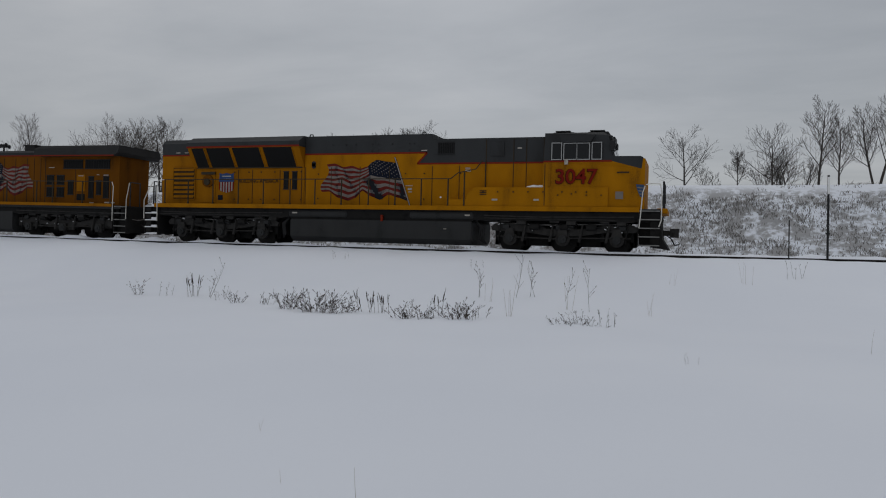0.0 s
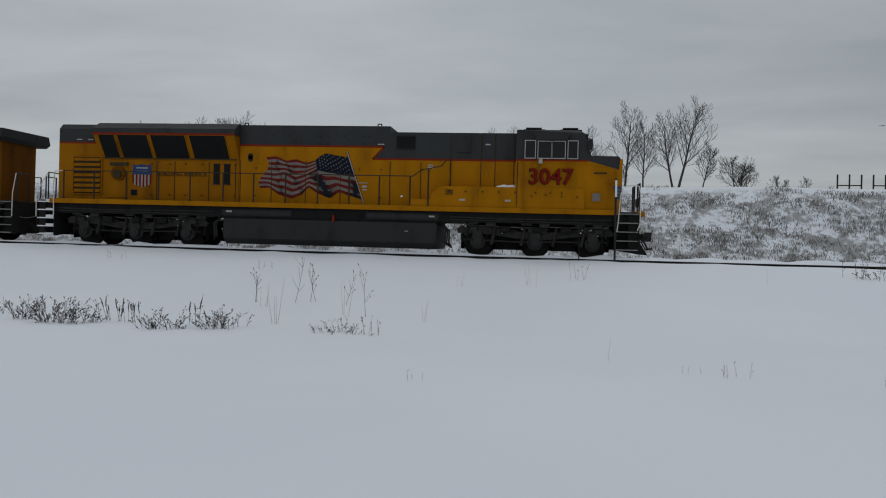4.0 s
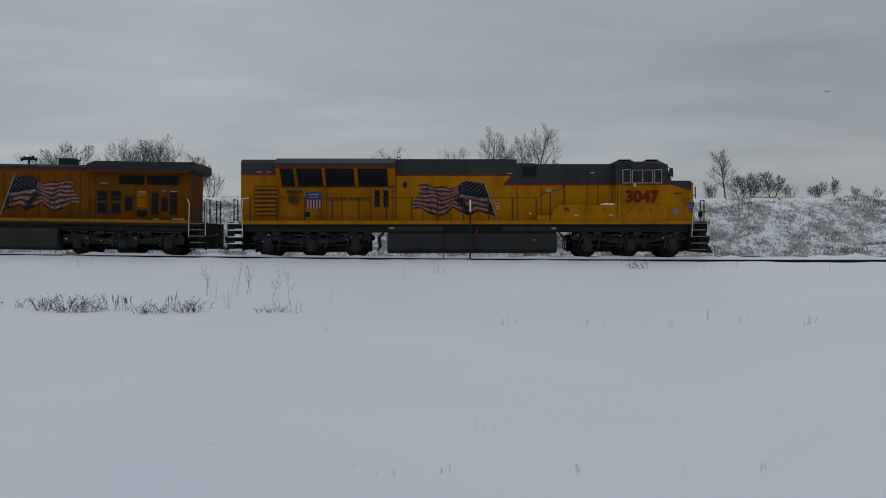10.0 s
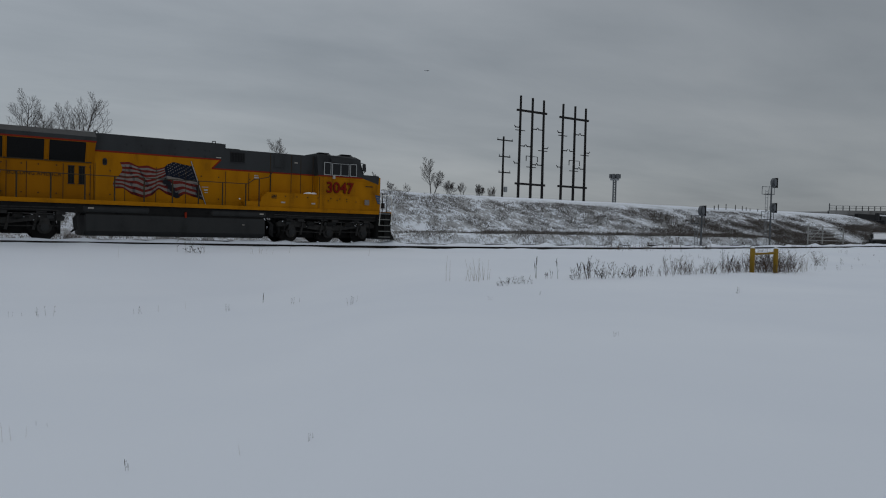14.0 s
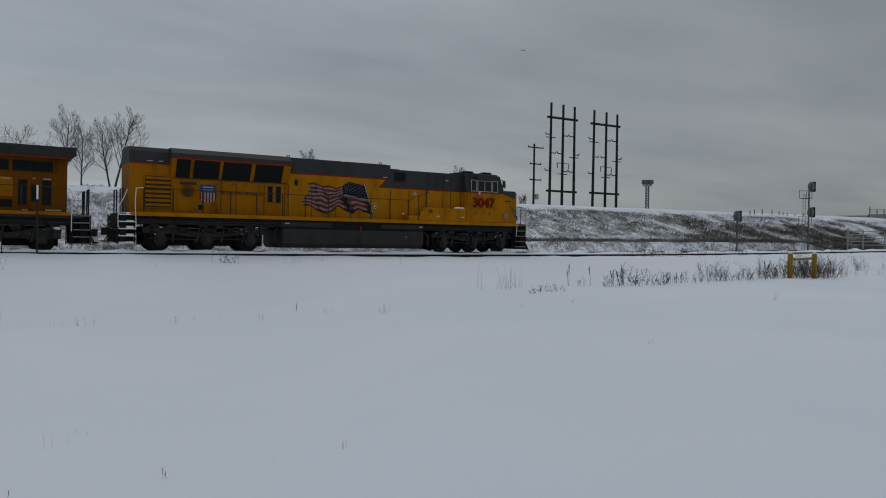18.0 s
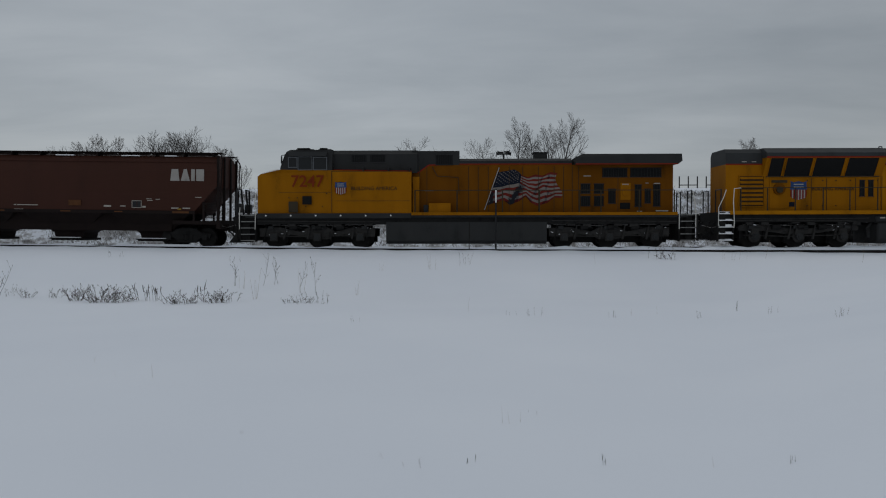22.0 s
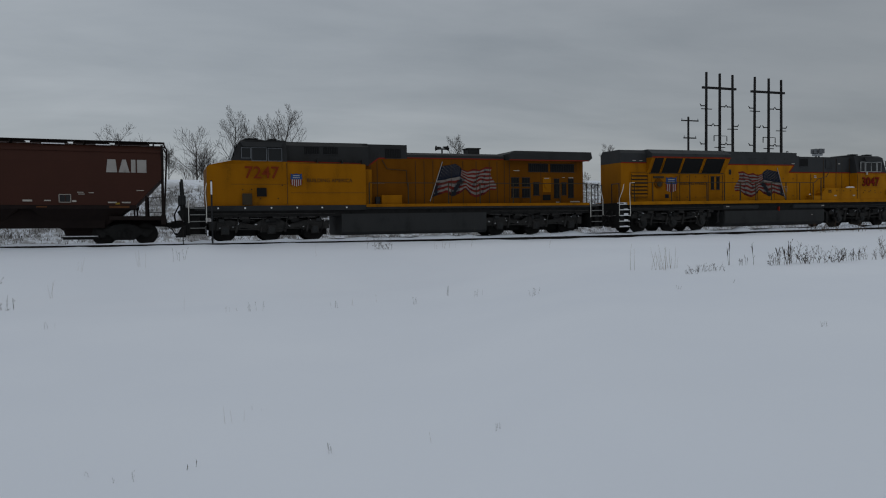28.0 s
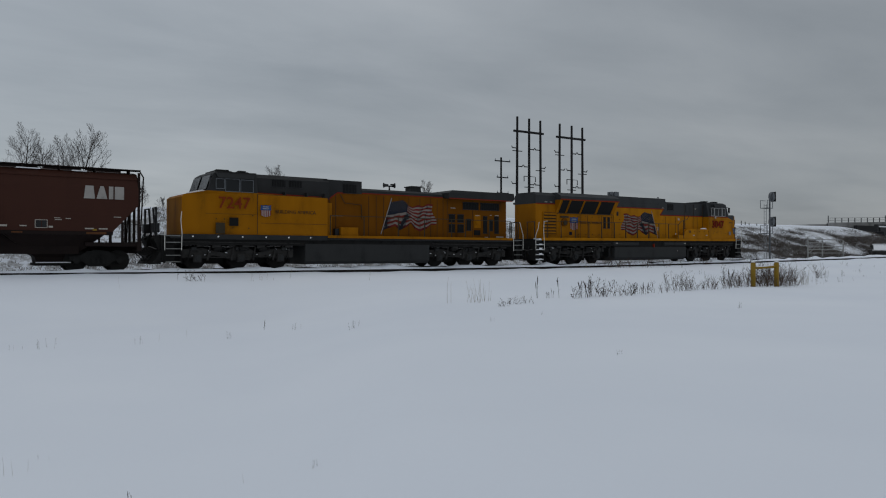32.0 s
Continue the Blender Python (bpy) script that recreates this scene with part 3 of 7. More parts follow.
def wheelset(parent, x, r, gauge=0.755):
    """Two flanged wheels on an axle with bearing caps; it rolls on its thing."""
    if r not in WHEEL_MESHES:
        bm = bmesh.new()
        for s in (-1, 1):
            disc(bm, (0, 0), r, s * (gauge + 0.07), s * (gauge - 0.05), 32)
            disc(bm, (0, 0), r + 0.028, s * (gauge - 0.05), s * (gauge - 0.09), 32)
            disc(bm, (0, 0), r * 0.80, s * (gauge + 0.074), s * (gauge + 0.066), 28)
            disc(bm, (0, 0), 0.14, s * (gauge + 0.16), s * (gauge + 0.05), 16)
            for k in range(6):
                a = k * math.pi / 3
                disc(bm, (0.09 * math.cos(a), 0.09 * math.sin(a)), 0.018, s * (gauge + 0.18), s * (gauge + 0.15), 6)
        rod(bm, (0, -gauge, 0), (0, gauge, 0), 0.09, seg=12)
        WHEEL_MESHES[r] = mesh_of(bm, "wheelset", WHEELM)
    o = new("wheelset", WHEEL_MESHES[r])
    o.parent = parent
    o.matrix_basis = pose(x, 0, r)
    return o


ROLLING = []


def loco_truck(parent, xs, style):
    """A three-axle truck: cast side frames, axle boxes, springs, brake cylinders, hangers and a bolster."""
    c = xs[1]
    for s in (-1, 1):
        y0, y1 = sorted((s * 0.98, s * 1.16))
        bm = bmesh.new()
        if style == "radial":
            o = [(xs[0] - 0.75, 0.98), (xs[0] - 0.6, 1.10), (xs[0] + 0.35, 1.08), (c - 0.55, 0.92), (c + 0.55, 0.92), (xs[2] - 0.35, 1.08), (xs[2] + 0.6, 1.10), (xs[2] + 0.75, 0.98),
                 (xs[2] + 0.7, 0.82), (xs[2] - 0.45, 0.80), (c + 0.6, 0.66), (c - 0.6, 0.66), (xs[0] + 0.45, 0.80), (xs[0] - 0.7, 0.82)]
        else:
            o = [(xs[0] - 0.7, 0.55), (xs[0] - 0.72, 0.95), (xs[0] + 0.3, 1.0), (c - 0.85, 0.78), (c - 0.45, 1.0), (c + 0.45, 1.0), (c + 0.85, 0.78), (xs[2] - 0.3, 1.0), (xs[2] + 0.72, 0.95), (xs[2] + 0.7, 0.55),
                 (xs[2] - 0.5, 0.5), (xs[2] - 0.75, 0.66), (c + 0.7, 0.55), (c + 0.45, 0.42), (c - 0.45, 0.42), (c - 0.7, 0.55), (xs[0] + 0.75, 0.66), (xs[0] + 0.5, 0.5)]
        prism(bm, o, y0, y1)
        frame_ = part("truck_side_frame", bm, TRUCK, parent)
        for x in xs:
            bm = bmesh.new()
            ya, yb = sorted((s * 1.12, s * 1.30))
            if style == "radial":
                disc(bm, (x, 0.53), 0.27, s * 1.12, s * 1.22, 20)
                prism(bm, [(x - 0.20, 0.62), (x + 0.20, 0.62), (x + 0.15, 0.92), (x - 0.15, 0.92)], ya, yb - 0.04)
            else:
                box(bm, x - 0.19, x + 0.19, ya, yb, 0.33, 0.74, 0.04)
            part("axle_box", bm, TRUCK, frame_)
            bm = bmesh.new()
            disc(bm, (x, 0.53), 0.155, s * 1.22, s * 1.35, 16)
            disc(bm, (x, 0.53), 0.07, s * 1.35, s * 1.38, 10)
            part("bearing_cap", bm, TANKM, frame_)
            bm = bmesh.new()
            for dx in (-0.32, 0.32):
                for k in range(5):
                    z = 0.62 + k * 0.055
                    rod(bm, (x + dx, s * 1.07, z), (x + dx, s * 1.07, z + 0.035), 0.085, seg=10)
            tagged(part("coil_spring", bm, UNDER, frame_), kind="stuff")
        for x, w in ((xs[0] + 0.95, 0.36), (xs[2] - 0.95, 0.36), (c + 0.05, 0.28)):
            bm = bmesh.new()
            rod(bm, (x - w / 2, s * 1.26, 0.98), (x + w / 2, s * 1.26, 1.0), 0.12, seg=14)
            rod(bm, (x + w / 2, s * 1.26, 1.0), (x + w / 2 + 0.22, s * 1.26, 0.95), 0.03, seg=8)
            part("brake_cylinder", bm, UNDER, frame_)
        for x in (xs[0] - 0.55, xs[0] + 0.55, c - 0.5, c + 0.55, xs[2] - 0.55, xs[2] + 0.55):
            bm = bmesh.new()
            prism(bm, [(x - 0.05, 0.28), (x + 0.05, 0.28), (x + 0.07, 0.95), (x - 0.07, 0.95)], *sorted((s * 0.86, s * 0.98)))
            box(bm, x - 0.06, x + 0.06, *sorted((s * 0.72, s * 0.98)), 0.26, 0.46)
            part("brake_hanger", bm, UNDER, frame_)
        for x in (xs[0] - 0.4, xs[2] + 0.35):
            bm = bmesh.new()
            pipe(bm, [(x, s * 1.22, 1.28), (x + 0.05, s * 1.27, 0.95), (x - 0.04, s * 1.24, 0.42)], 0.022)
            part("sand_pipe", bm, UNDER, frame_)
        for z, y in ((0.60, 1.20), (1.13, 1.10)):
            bm = bmesh.new()
            pipe(bm, [(xs[0] - 0.5, s * y, z), (c - 0.4, s * (y + 0.03), z - 0.06), (c + 0.5, s * (y + 0.02), z - 0.02), (xs[2] + 0.5, s * y, z)], 0.028)
            part("brake_rod", bm, STEEL if z > 1 else TRUCK, frame_)
        for x in (xs[0] + 0.48, c - 0.48, c + 0.62, xs[2] - 0.4):
            bm = bmesh.new()
            rod(bm, (x, s * 1.24, 0.42), (x + 0.08, s * 1.24, 0.80), 0.055, seg=8)
            rod(bm, (x + 0.06, s * 1.24, 0.74), (x + 0.12, s * 1.24, 1.08), 0.035, seg=8)
            part("damper", bm, TRUCK, frame_)
        for x in (xs[0] - 0.15, c - 0.12, c + 0.28, xs[2] + 0.2):
            part("junction_box", box(bmesh.new(), x - 0.13, x + 0.13, *sorted((s * 1.14, s * 1.26)), 0.90, 1.06, 0.02), TANKM, frame_)
        rg = random.Random(int(c * 10) + s)
        for k in range(12):
            x = xs[0] - 0.6 + (xs[2] - xs[0] + 1.2) * rg.random()
            bm = bmesh.new()
            w, zz = rg.uniform(0.025, 0.085), (1.10 if style == "radial" else 0.98) - 0.34 * rg.random() ** 1.5
            bmesh.ops.create_icosphere(bm, subdivisions=1, radius=1.0, matrix=Matrix.Translation((x, s * 1.15, zz)) @ Matrix.Rotation(rg.uniform(-0.5, 0.5), 4, "Y") @ Matrix.Diagonal((w, 0.06, rg.uniform(0.012, 0.03), 1)))
            part("packed_snow", bm, SNOWCAP, frame_, smooth=True)
    bm = bmesh.new()
    box(bm, c - 0.5, c + 0.5, -0.98, 0.98, 0.62, 1.2)
    for x in (xs[0] + 1.0, xs[2] - 1.0):
        box(bm, x - 0.45, x + 0.45, -0.6, 0.6, 0.25, 1.0)
    box(bm, xs[0] - 0.4, xs[2] + 0.4, -0.62, 0.62, 0.45, 1.25)
    part("bolster", bm, UNDER, parent)
    for x in xs:
        ROLLING.append((wheelset(parent, x, 0.53), x, 0.53))


def coupler(parent, x, way, z=0.86):
    """A knuckle coupler with its shank, cut lever and air hoses."""
    bm = bmesh.new()
    box(bm, min(x, x + way * 0.55), max(x, x + way * 0.40), -0.10, 0.10, z - 0.10, z + 0.10, 0.02)
    k = x + way * 0.42
    prism(bm, [(k - way * 0.16, z - 0.17), (k + way * 0.16, z - 0.17), (k + way * 0.19, z + 0.17), (k - way * 0.16, z + 0.17)], -0.16, 0.05)
    rod(bm, (k + way * 0.08, 0.09, z - 0.16), (k + way * 0.08, 0.09, z + 0.16), 0.09, seg=12)
    c = part("coupler", bm, TRUCK, parent)
    for y in (-0.35, 0.35, -0.5):
        bm = bmesh.new()
        pipe(bm, [(x + way * 0.1, y, z - 0.05), (x + way * 0.32, y * 0.95, z - 0.22), (x + way * 0.45, y * 0.8, z - 0.46), (x + way * 0.62, y * 0.55, z - 0.42)], 0.026)
        part("air_hose", bm, RUBBER, c)
    bm = bmesh.new()
    pipe(bm, [(x + way * 0.08, -1.25, z + 0.16), (x + way * 0.22, -0.8, z + 0.10), (x + way * 0.3, -0.1, z + 0.2), (x + way * 0.3, 0.2, z + 0.22)], 0.016)
    part("cut_lever", bm, STEEL, c)


FLAG_TOP = ((0.0, 0.93), (0.10, 0.955), (0.25, 1.0), (0.33, 0.945), (0.40, 0.855), (0.50, 0.81), (0.62, 0.875), (0.74, 0.845), (0.87, 0.93), (1.0, 0.91))
FLAG_MID = ((0.0, 0.58), (0.12, 0.60), (0.26, 0.66), (0.37, 0.70), (0.46, 0.62), (0.54, 0.545), (0.64, 0.50), (0.76, 0.60), (0.88, 0.56), (1.0, 0.58))
FLAG_LOW = ((0.0, 0.10), (0.10, 0.17), (0.20, 0.235), (0.31, 0.12), (0.41, 0.20), (0.50, 0.32), (0.60, 0.155), (0.68, 0.095), (0.80, 0.16), (0.91, 0.30), (1.0, 0.29))


def flag_decal(parent, x_pole, z_foot, length, height, y, way):
    """A painted waving flag: thirteen stripes, a starred field beside the raked staff, painted folds."""
    bm = bmesh.new()
    N = 64

    def curve(rows, u):
        k = len(rows) - 1
        for i in range(k):
            (a, p), (b, q) = rows[i], rows[i + 1]
            if u <= b or i == k - 1:
                t = (u - a) / (b - a)
                t = 0.5 * t + 0.5 * t * t * (3 - 2 * t)
                return p + (q - p) * t

    def at(u, v):
        top, mid, low = curve(FLAG_TOP, u), curve(FLAG_MID, u), curve(FLAG_LOW, u)
        h = top + (mid - top) * v / 0.5 if v < 0.5 else mid + (low - mid) * (v - 0.5) / 0.5
        rake = 0.36 * (1 - h) * height * max(0.0, 1 - u) ** 1.4  # the staff leans, the fly hangs free
        ragged = 0.10 * math.sin(v * 5.2 + 0.4) * u ** 4 * length * 0.6
        return x_pole + way * (length * u - rake - ragged), z_foot + height * h

    def quad(u0, u1, v0, v1, mi):
        f = bm.faces.new([bm.verts.new((p[0], y, p[1])) for p in (at(u0, v0), at(u1, v0), at(u1, v1), at(u0, v1))])
        f.material_index = mi

    def fold(u, v):
        """Depth of the painted shade: a deep fold under the field, lighter ones towards the fly."""
        d = 1.10 * math.exp(-((u - 0.37 + 0.26 * (v - 0.75)) / 0.060) ** 2) * min(1.0, max(0.0, (v - 0.45) / 0.2))
        d += 0.85 * math.exp(-((u - 0.03) / 0.05) ** 2) * min(1.0, max(0.0, (v - 0.5) / 0.2))
        d += 0.46 * math.exp(-((u - 0.66 + 0.22 * (v - 0.5)) / 0.035) ** 2) + 0.40 * math.exp(-((u - 0.88 + 0.12 * v) / 0.035) ** 2)
        d += 0.35 * math.exp(-((v - 1.0) / 0.07) ** 2) * (0.5 + 0.5 * math.sin(u * 17.0))
        return d + 0.32 * noise.noise((u * 26.0, v * 9.0, 2.0))

    for i in range(13):
        for half in (0, 1):
            v0, v1 = (i + half * 0.5) / 13, (i + half * 0.5 + 0.5) / 13
            for k in range(N):
                u0, u1 = k / N, (k + 1) / N
                d = fold((u0 + u1) / 2, (v0 + v1) / 2)
                if u0 < 0.385 and i < 7:
                    mi = 2
                elif d > 0.75:
                    mi = 3
                elif i % 2 == 0:
                    mi = 5 if d > 0.34 else 0
                else:
                    mi = 4 if d > 0.34 else 1
                quad(u0, u1, v0, v1, mi)
    for r in range(9):
        for c in range(6 if r % 2 == 0 else 5):
            u = 0.035 + 0.062 * c + (0.031 if r % 2 else 0)
            x, z = at(u, 0.035 + 0.055 * r)
            vs = []
            for k in range(10):
                rr = (0.036 if k % 2 == 0 else 0.016) * (1.0 - 0.35 * (r > 6))
                a = math.pi / 2 + k * math.pi / 5
                vs.append(bm.verts.new((x + rr * math.cos(a), y - 0.004, z + rr * math.sin(a))))
            bm.faces.new(vs).material_index = 1
    bmesh.ops.recalc_face_normals(bm, faces=bm.faces)
    part("flag_decal", bm, [FLAG_RED, FLAG_WHITE, BLUE, FLAG_SHADE, FLAG_DIM, FLAG_WINE], parent, "waving striped and starred flag painted on the hood")
    for lift, half, mat, name in ((0.008, 0.020, MARK, "flag_staff_decal"), (0.006, 0.034, EDGE, "staff_shadow_decal")):
        a, b = Vector((x_pole - way * 0.0, z_foot + height * 1.05)), Vector((x_pole - way * 0.36 * height * 1.02, z_foot - 0.02))
        d = (b - a).normalized()
        n = Vector((-d.y, d.x)) * half
        bm = bmesh.new()
        prism(bm, [(a.x - n.x, a.y - n.y), (b.x - n.x, b.y - n.y), (b.x + n.x, b.y + n.y), (a.x + n.x, a.y + n.y)], y - lift, y)
        part(name, bm, mat, parent)


def shield_decal(parent, x, z, w, h, y):
    """A heraldic shield: blue chief over red and white pales, drawn plain."""
    bm = bmesh.new()
    chief = [(-0.5, 0.5), (-0.28, 0.44), (0, 0.5), (0.28, 0.44), (0.5, 0.5), (0.47, 0.36), (0.52, 0.04), (-0.52, 0.04), (-0.47, 0.36)]
    f = bm.faces.new([bm.verts.new((x + a * w, y, z + b * h)) for a, b in chief])
    f.material_index = 0
    for i in range(11):
        a0, a1 = -0.5 + i / 11, -0.5 + (i + 1) / 11
        low = lambda a: -0.5 + 0.16 * (abs(a) / 0.5) ** 3 - (0.03 if abs(a) < 0.1 else 0)
        f = bm.faces.new([bm.verts.new((x + a * w, y, z + b * h)) for a, b in ((a0, 0.03), (a0, low(a0)), (a1, low(a1)), (a1, 0.03))])
        f.material_index = 1 if i % 2 == 0 else 2
    for k, zz in enumerate((0.33, 0.17)):
        f = bm.faces.new([bm.verts.new((x + a * w, y - 0.003, z + b * h)) for a, b in ((-0.30, zz - 0.026), (0.30, zz - 0.026), (0.30, zz + 0.026), (-0.30, zz + 0.026))])
        f.material_index = 3
    bmesh.ops.recalc_face_normals(bm, faces=bm.faces)
    part("shield_emblem", bm, [SHIELD_BLUE, DARKRED, MARK, OLIVE], parent, "blue, red and white shield emblem")


def bars(name, rows, y, mat, parent):
    """Lettering too small to read, as plain bars: (x0, x1, z0, z1)."""
    bm = bmesh.new()
    for a, b, c, d in rows:
        box(bm, a, b, y - 0.004, y, c, d)
    return tagged(part(name, bm, mat, parent), kind="stuff")


def bolts(parent, pts, y, mat, r=0.035):
    bm = bmesh.new()
    for x, z in pts:
        disc(bm, (x, z), r, y - 0.02, y + 0.005, 8)
    tagged(part("latch", bm, mat, parent), kind="stuff")


def seam(parent, xs, z0, z1, y):
    """Door gaps on a hood: shallow dark battens."""
    for x in xs:
        plate("door_seam", x - 0.012, x + 0.012, z0, z1, y, LETTER, parent, 0.008)


def window(parent, x0, x1, z0, z1, y, frame_mat=None):
    w = plate("window", x0, x1, z0, z1, y, GLASS, parent, 0.012, "dark cab window")
    bm = bmesh.new()
    for a, b, c, d in ((x0 - 0.028, x1 + 0.028, z1, z1 + 0.03), (x0 - 0.028, x1 + 0.028, z0 - 0.03, z0), (x0 - 0.028, x0, z0, z1), (x1, x1 + 0.028, z0, z1)):
        box(bm, a, b, y - 0.035, y, c, d)
    part("window_frame", bm, frame_mat or PALE, w)


def taper(bm, x_from, way, f):
    """Narrows a body beyond x_from."""
    for v in bm.verts:
        if (v.co.x - x_from) * way > 0:
            v.co.y *= f


STATIONS = ((-12.0, -12.72), (-10.92, -11.62), (-7.6, -8.14), (-3.84, -4.20), (1.81, 1.62), (7.55, 7.55), (12.0, 12.0))


def station(x):
    """Stretches the leader's long hood behind the cab to fit the camera's view."""
    return float(np.interp(x, [a for a, b in STATIONS], [b for a, b in STATIONS]))


def lengthen(L):
    for o in L.children_recursive:
        if o.name.startswith("wheelset"):
            continue
        if abs(o.matrix_basis.translation.x) > 1e-6:
            o.matrix_basis.translation.x = station(o.matrix_basis.translation.x)
        else:
            for v in o.data.vertices:
                v.co.x = station(v.co.x)
    for i, (w, x, r) in enumerate(ROLLING):
        if w.parent == L:
            ROLLING[i] = (w, station(x), r)
            w.matrix_basis = pose(station(x), 0, r)


def lead_locomotive():
    L = thing("lead_locomotive", pose(0, 0, 0), "yellow and grey diesel locomotive with a painted flag, leading the train", "locomotive", "the train")
    f = side(HOOD_Y)
    # underframe, deck, sills
    part("underframe", box(bmesh.new(), -11.1, 10.3, -1.4, 1.4, 1.22, 1.60), UNDER, L)
    part("deck", box(bmesh.new(), -10.95, 10.6, -1.52, 1.52, 1.60, 1.70), GREY, L)
    for s in (-1, 1):
        part("side_sill", box(bmesh.new(), -10.9, 9.9, s * 1.535 - 0.02, s * 1.535 + 0.02, 1.58, 1.76, 0.01), YELLOW, L, "yellow side sill")
    # radiator end
    slab([(-10.92, 1.70), (-9.25, 1.70), (-9.25, 3.98), (-10.92, 3.98)], -HOOD_Y, HOOD_Y, WORN, "rear_hood", L, "", 0.0)
    bm = bmesh.new()
    prism(bm, [(-1.0, 3.98), (1.0, 3.98), (1.0, 4.52), (0.8, 4.72), (-0.8, 4.72), (-1.0, 4.52)], -10.92, -9.25, "x")
    part("rear_hood_cap", bm, GREY, L)
    bm = bmesh.new()
    prism(bm, [(-1.0, 1.70), (1.0, 1.70), (1.0, 3.36), (1.54, 4.26), (-1.54, 4.26), (-1.0, 3.36)], -9.25, -3.86, "x")
    part("radiator_body", bm, WORN, L)
    bm = bmesh.new()
    prism(bm, [(-1.56, 4.26), (1.56, 4.26), (1.56, 4.48), (1.10, 4.74), (-1.10, 4.74), (-1.56, 4.48)], -9.27, -3.84, "x")
    part("radiator_roof", bm, GREY, L)
    strip([(-9.27, 4.27), (-3.84, 4.27)], 0.07, -1.575, RED, "red_stripe", L)
    strip([(-10.92, 3.98), (-9.25, 3.98)], 0.06, f, RED, "red_stripe", L)

    def slope(x, k):
        """A point on the flared radiator wall, k from its foot to its head."""
        return (x, -1.0 - 0.54 * k - 0.012, 3.36 + 0.90 * k)
    for a, b in ((-9.08, -8.40), (-8.34, -7.12), (-7.06, -5.68), (-5.58, -4.16)):
        bm = bmesh.new()
        sk = 0.03
        quad = [slope(a + sk, 0.01), slope(b + sk - 0.05, 0.01), slope(b - 0.05, 0.98), slope(a, 0.98)]
        bm.faces.new([bm.verts.new(p) for p in quad])
        r = bmesh.ops.extrude_face_region(bm, geom=bm.faces[:])
        for v in r["geom"]:
            if isinstance(v, bmesh.types.BMVert):
                v.co += Vector((0, 0.05, 0.02))
        bmesh.ops.recalc_face_normals(bm, faces=bm.faces)
        p = part("radiator_screen", bm, DARKHOLE, L, "black radiator intake screen")
        bm = bmesh.new()
        pipe(bm, [quad[0], quad[1], quad[2], quad[3], quad[0]], 0.022, 5)
        part("screen_frame", bm, WORN, p)
    bm = bmesh.new()
    pipe(bm, [slope(-9.1, 0.04), slope(-3.95, 0.04)], 0.03, 5)
    part("radiator_ledge", bm, HANDRAIL, L)
    louvre("louvred_door", -10.30, -9.20, 2.00, 3.42, 7, f, L, WORN, 1)
    plate("recessed_door", -8.92, -8.16, 1.86, 3.28, f, WORN, L, 0.02)
    # blower cover in a darker yellow, its shading put into the colour
    bm = bmesh.new()
    disc(bm, (-8.50, 2.80), 0.27, f - 0.02, f - 0.10, 20)
    cover = part("blower_cover", bm, GRIMY, L)
    part("blower_cap", disc(bmesh.new(), (-8.50, 2.76), 0.15, f - 0.10, f - 0.16, 16), HANDRAIL, cover)
    plate("notice_plate", -8.02, -7.78, 1.96, 2.18, f, BLUE, L, 0.01)
    plate("gauge_panel", -8.84, -8.14, 3.10, 3.22, f - 0.022, HANDRAIL, L, 0.05, "dark lip over the blower")
    shield_decal(L, -7.60, 2.74, 0.74, 0.86, f - 0.008)
    words("slogan_lettering", "BUILDING AMERICA", 0.23, LETTER, L, pose(-6.03, f - 0.012, 2.80, 90, 0, 0), stretch=0.98)
    for a, b in ((-4.86, -4.55), (-4.46, -4.15)):
        grille("vent", a + 0.04, b - 0.04, 2.46, 3.20, f, L, 4)
    seam(L, (-7.02, -6.32, -5.0, -3.98), 1.76, 3.3, f)
    bolts(L, [(x, z) for x in (-7.2, -6.5, -5.9, -5.25, -4.0) for z in (2.0, 3.2)], f, LETTER, 0.03)
    # engine hood with its jagged colour line
    slab([(-3.84, 1.70), (6.34, 1.70), (6.34, 3.50), (1.18, 3.50), (1.60, 3.95), (-3.84, 3.95)], -HOOD_Y, HOOD_Y, YELLOW, "engine_hood", L)
    slab([(-3.84, 3.95), (1.60, 3.95), (1.18, 3.50), (6.34, 3.50), (6.34, 4.50), (1.81, 4.50), (1.81, 4.72), (-3.84, 4.72)], -HOOD_Y - 0.002, HOOD_Y + 0.002, GREY, "hood_roof", L, "", 0.0)
    strip([(-3.84, 3.95), (1.60, 3.95), (1.18, 3.50), (6.34, 3.50)], 0.065, f - 0.004, RED, "red_stripe", L)
    bm = bmesh.new()
    for x in (-3.72, 1.35):
        bm = bmesh.new()
        pipe(bm, [(x - 0.09, -0.7, 4.70), (x - 0.06, -0.7, 4.84), (x + 0.06, -0.7, 4.84), (x + 0.09, -0.7, 4.70)], 0.025)
        part("lifting_eye", bm, GREY, L)
    for x0, x1 in ((-3.6, -0.9), (-0.7, 1.7)):
        part("roof_hatch", box(bmesh.new(), x0, x1, -0.75, 0.75, 4.72, 4.76, 0.01), GREY, L)
    bolts(L, [(x, z) for x in (-2.55, -1.95, -1.5, -0.78, -0.5, 0.1, 0.85, 1.05) for z in (4.33,)] + [(x, 4.05) for x in (-0.78, -0.5, 0.85)], f, BLACK, 0.032)
    bm = bmesh.new()
    disc(bm, (-3.42, 3.42), 0.09, f - 0.02, f, 14)
    disc(bm, (-3.42, 3.56), 0.09, f - 0.02, f, 14)
    box(bm, -3.51, -3.33, f - 0.02, f, 3.42, 3.56)
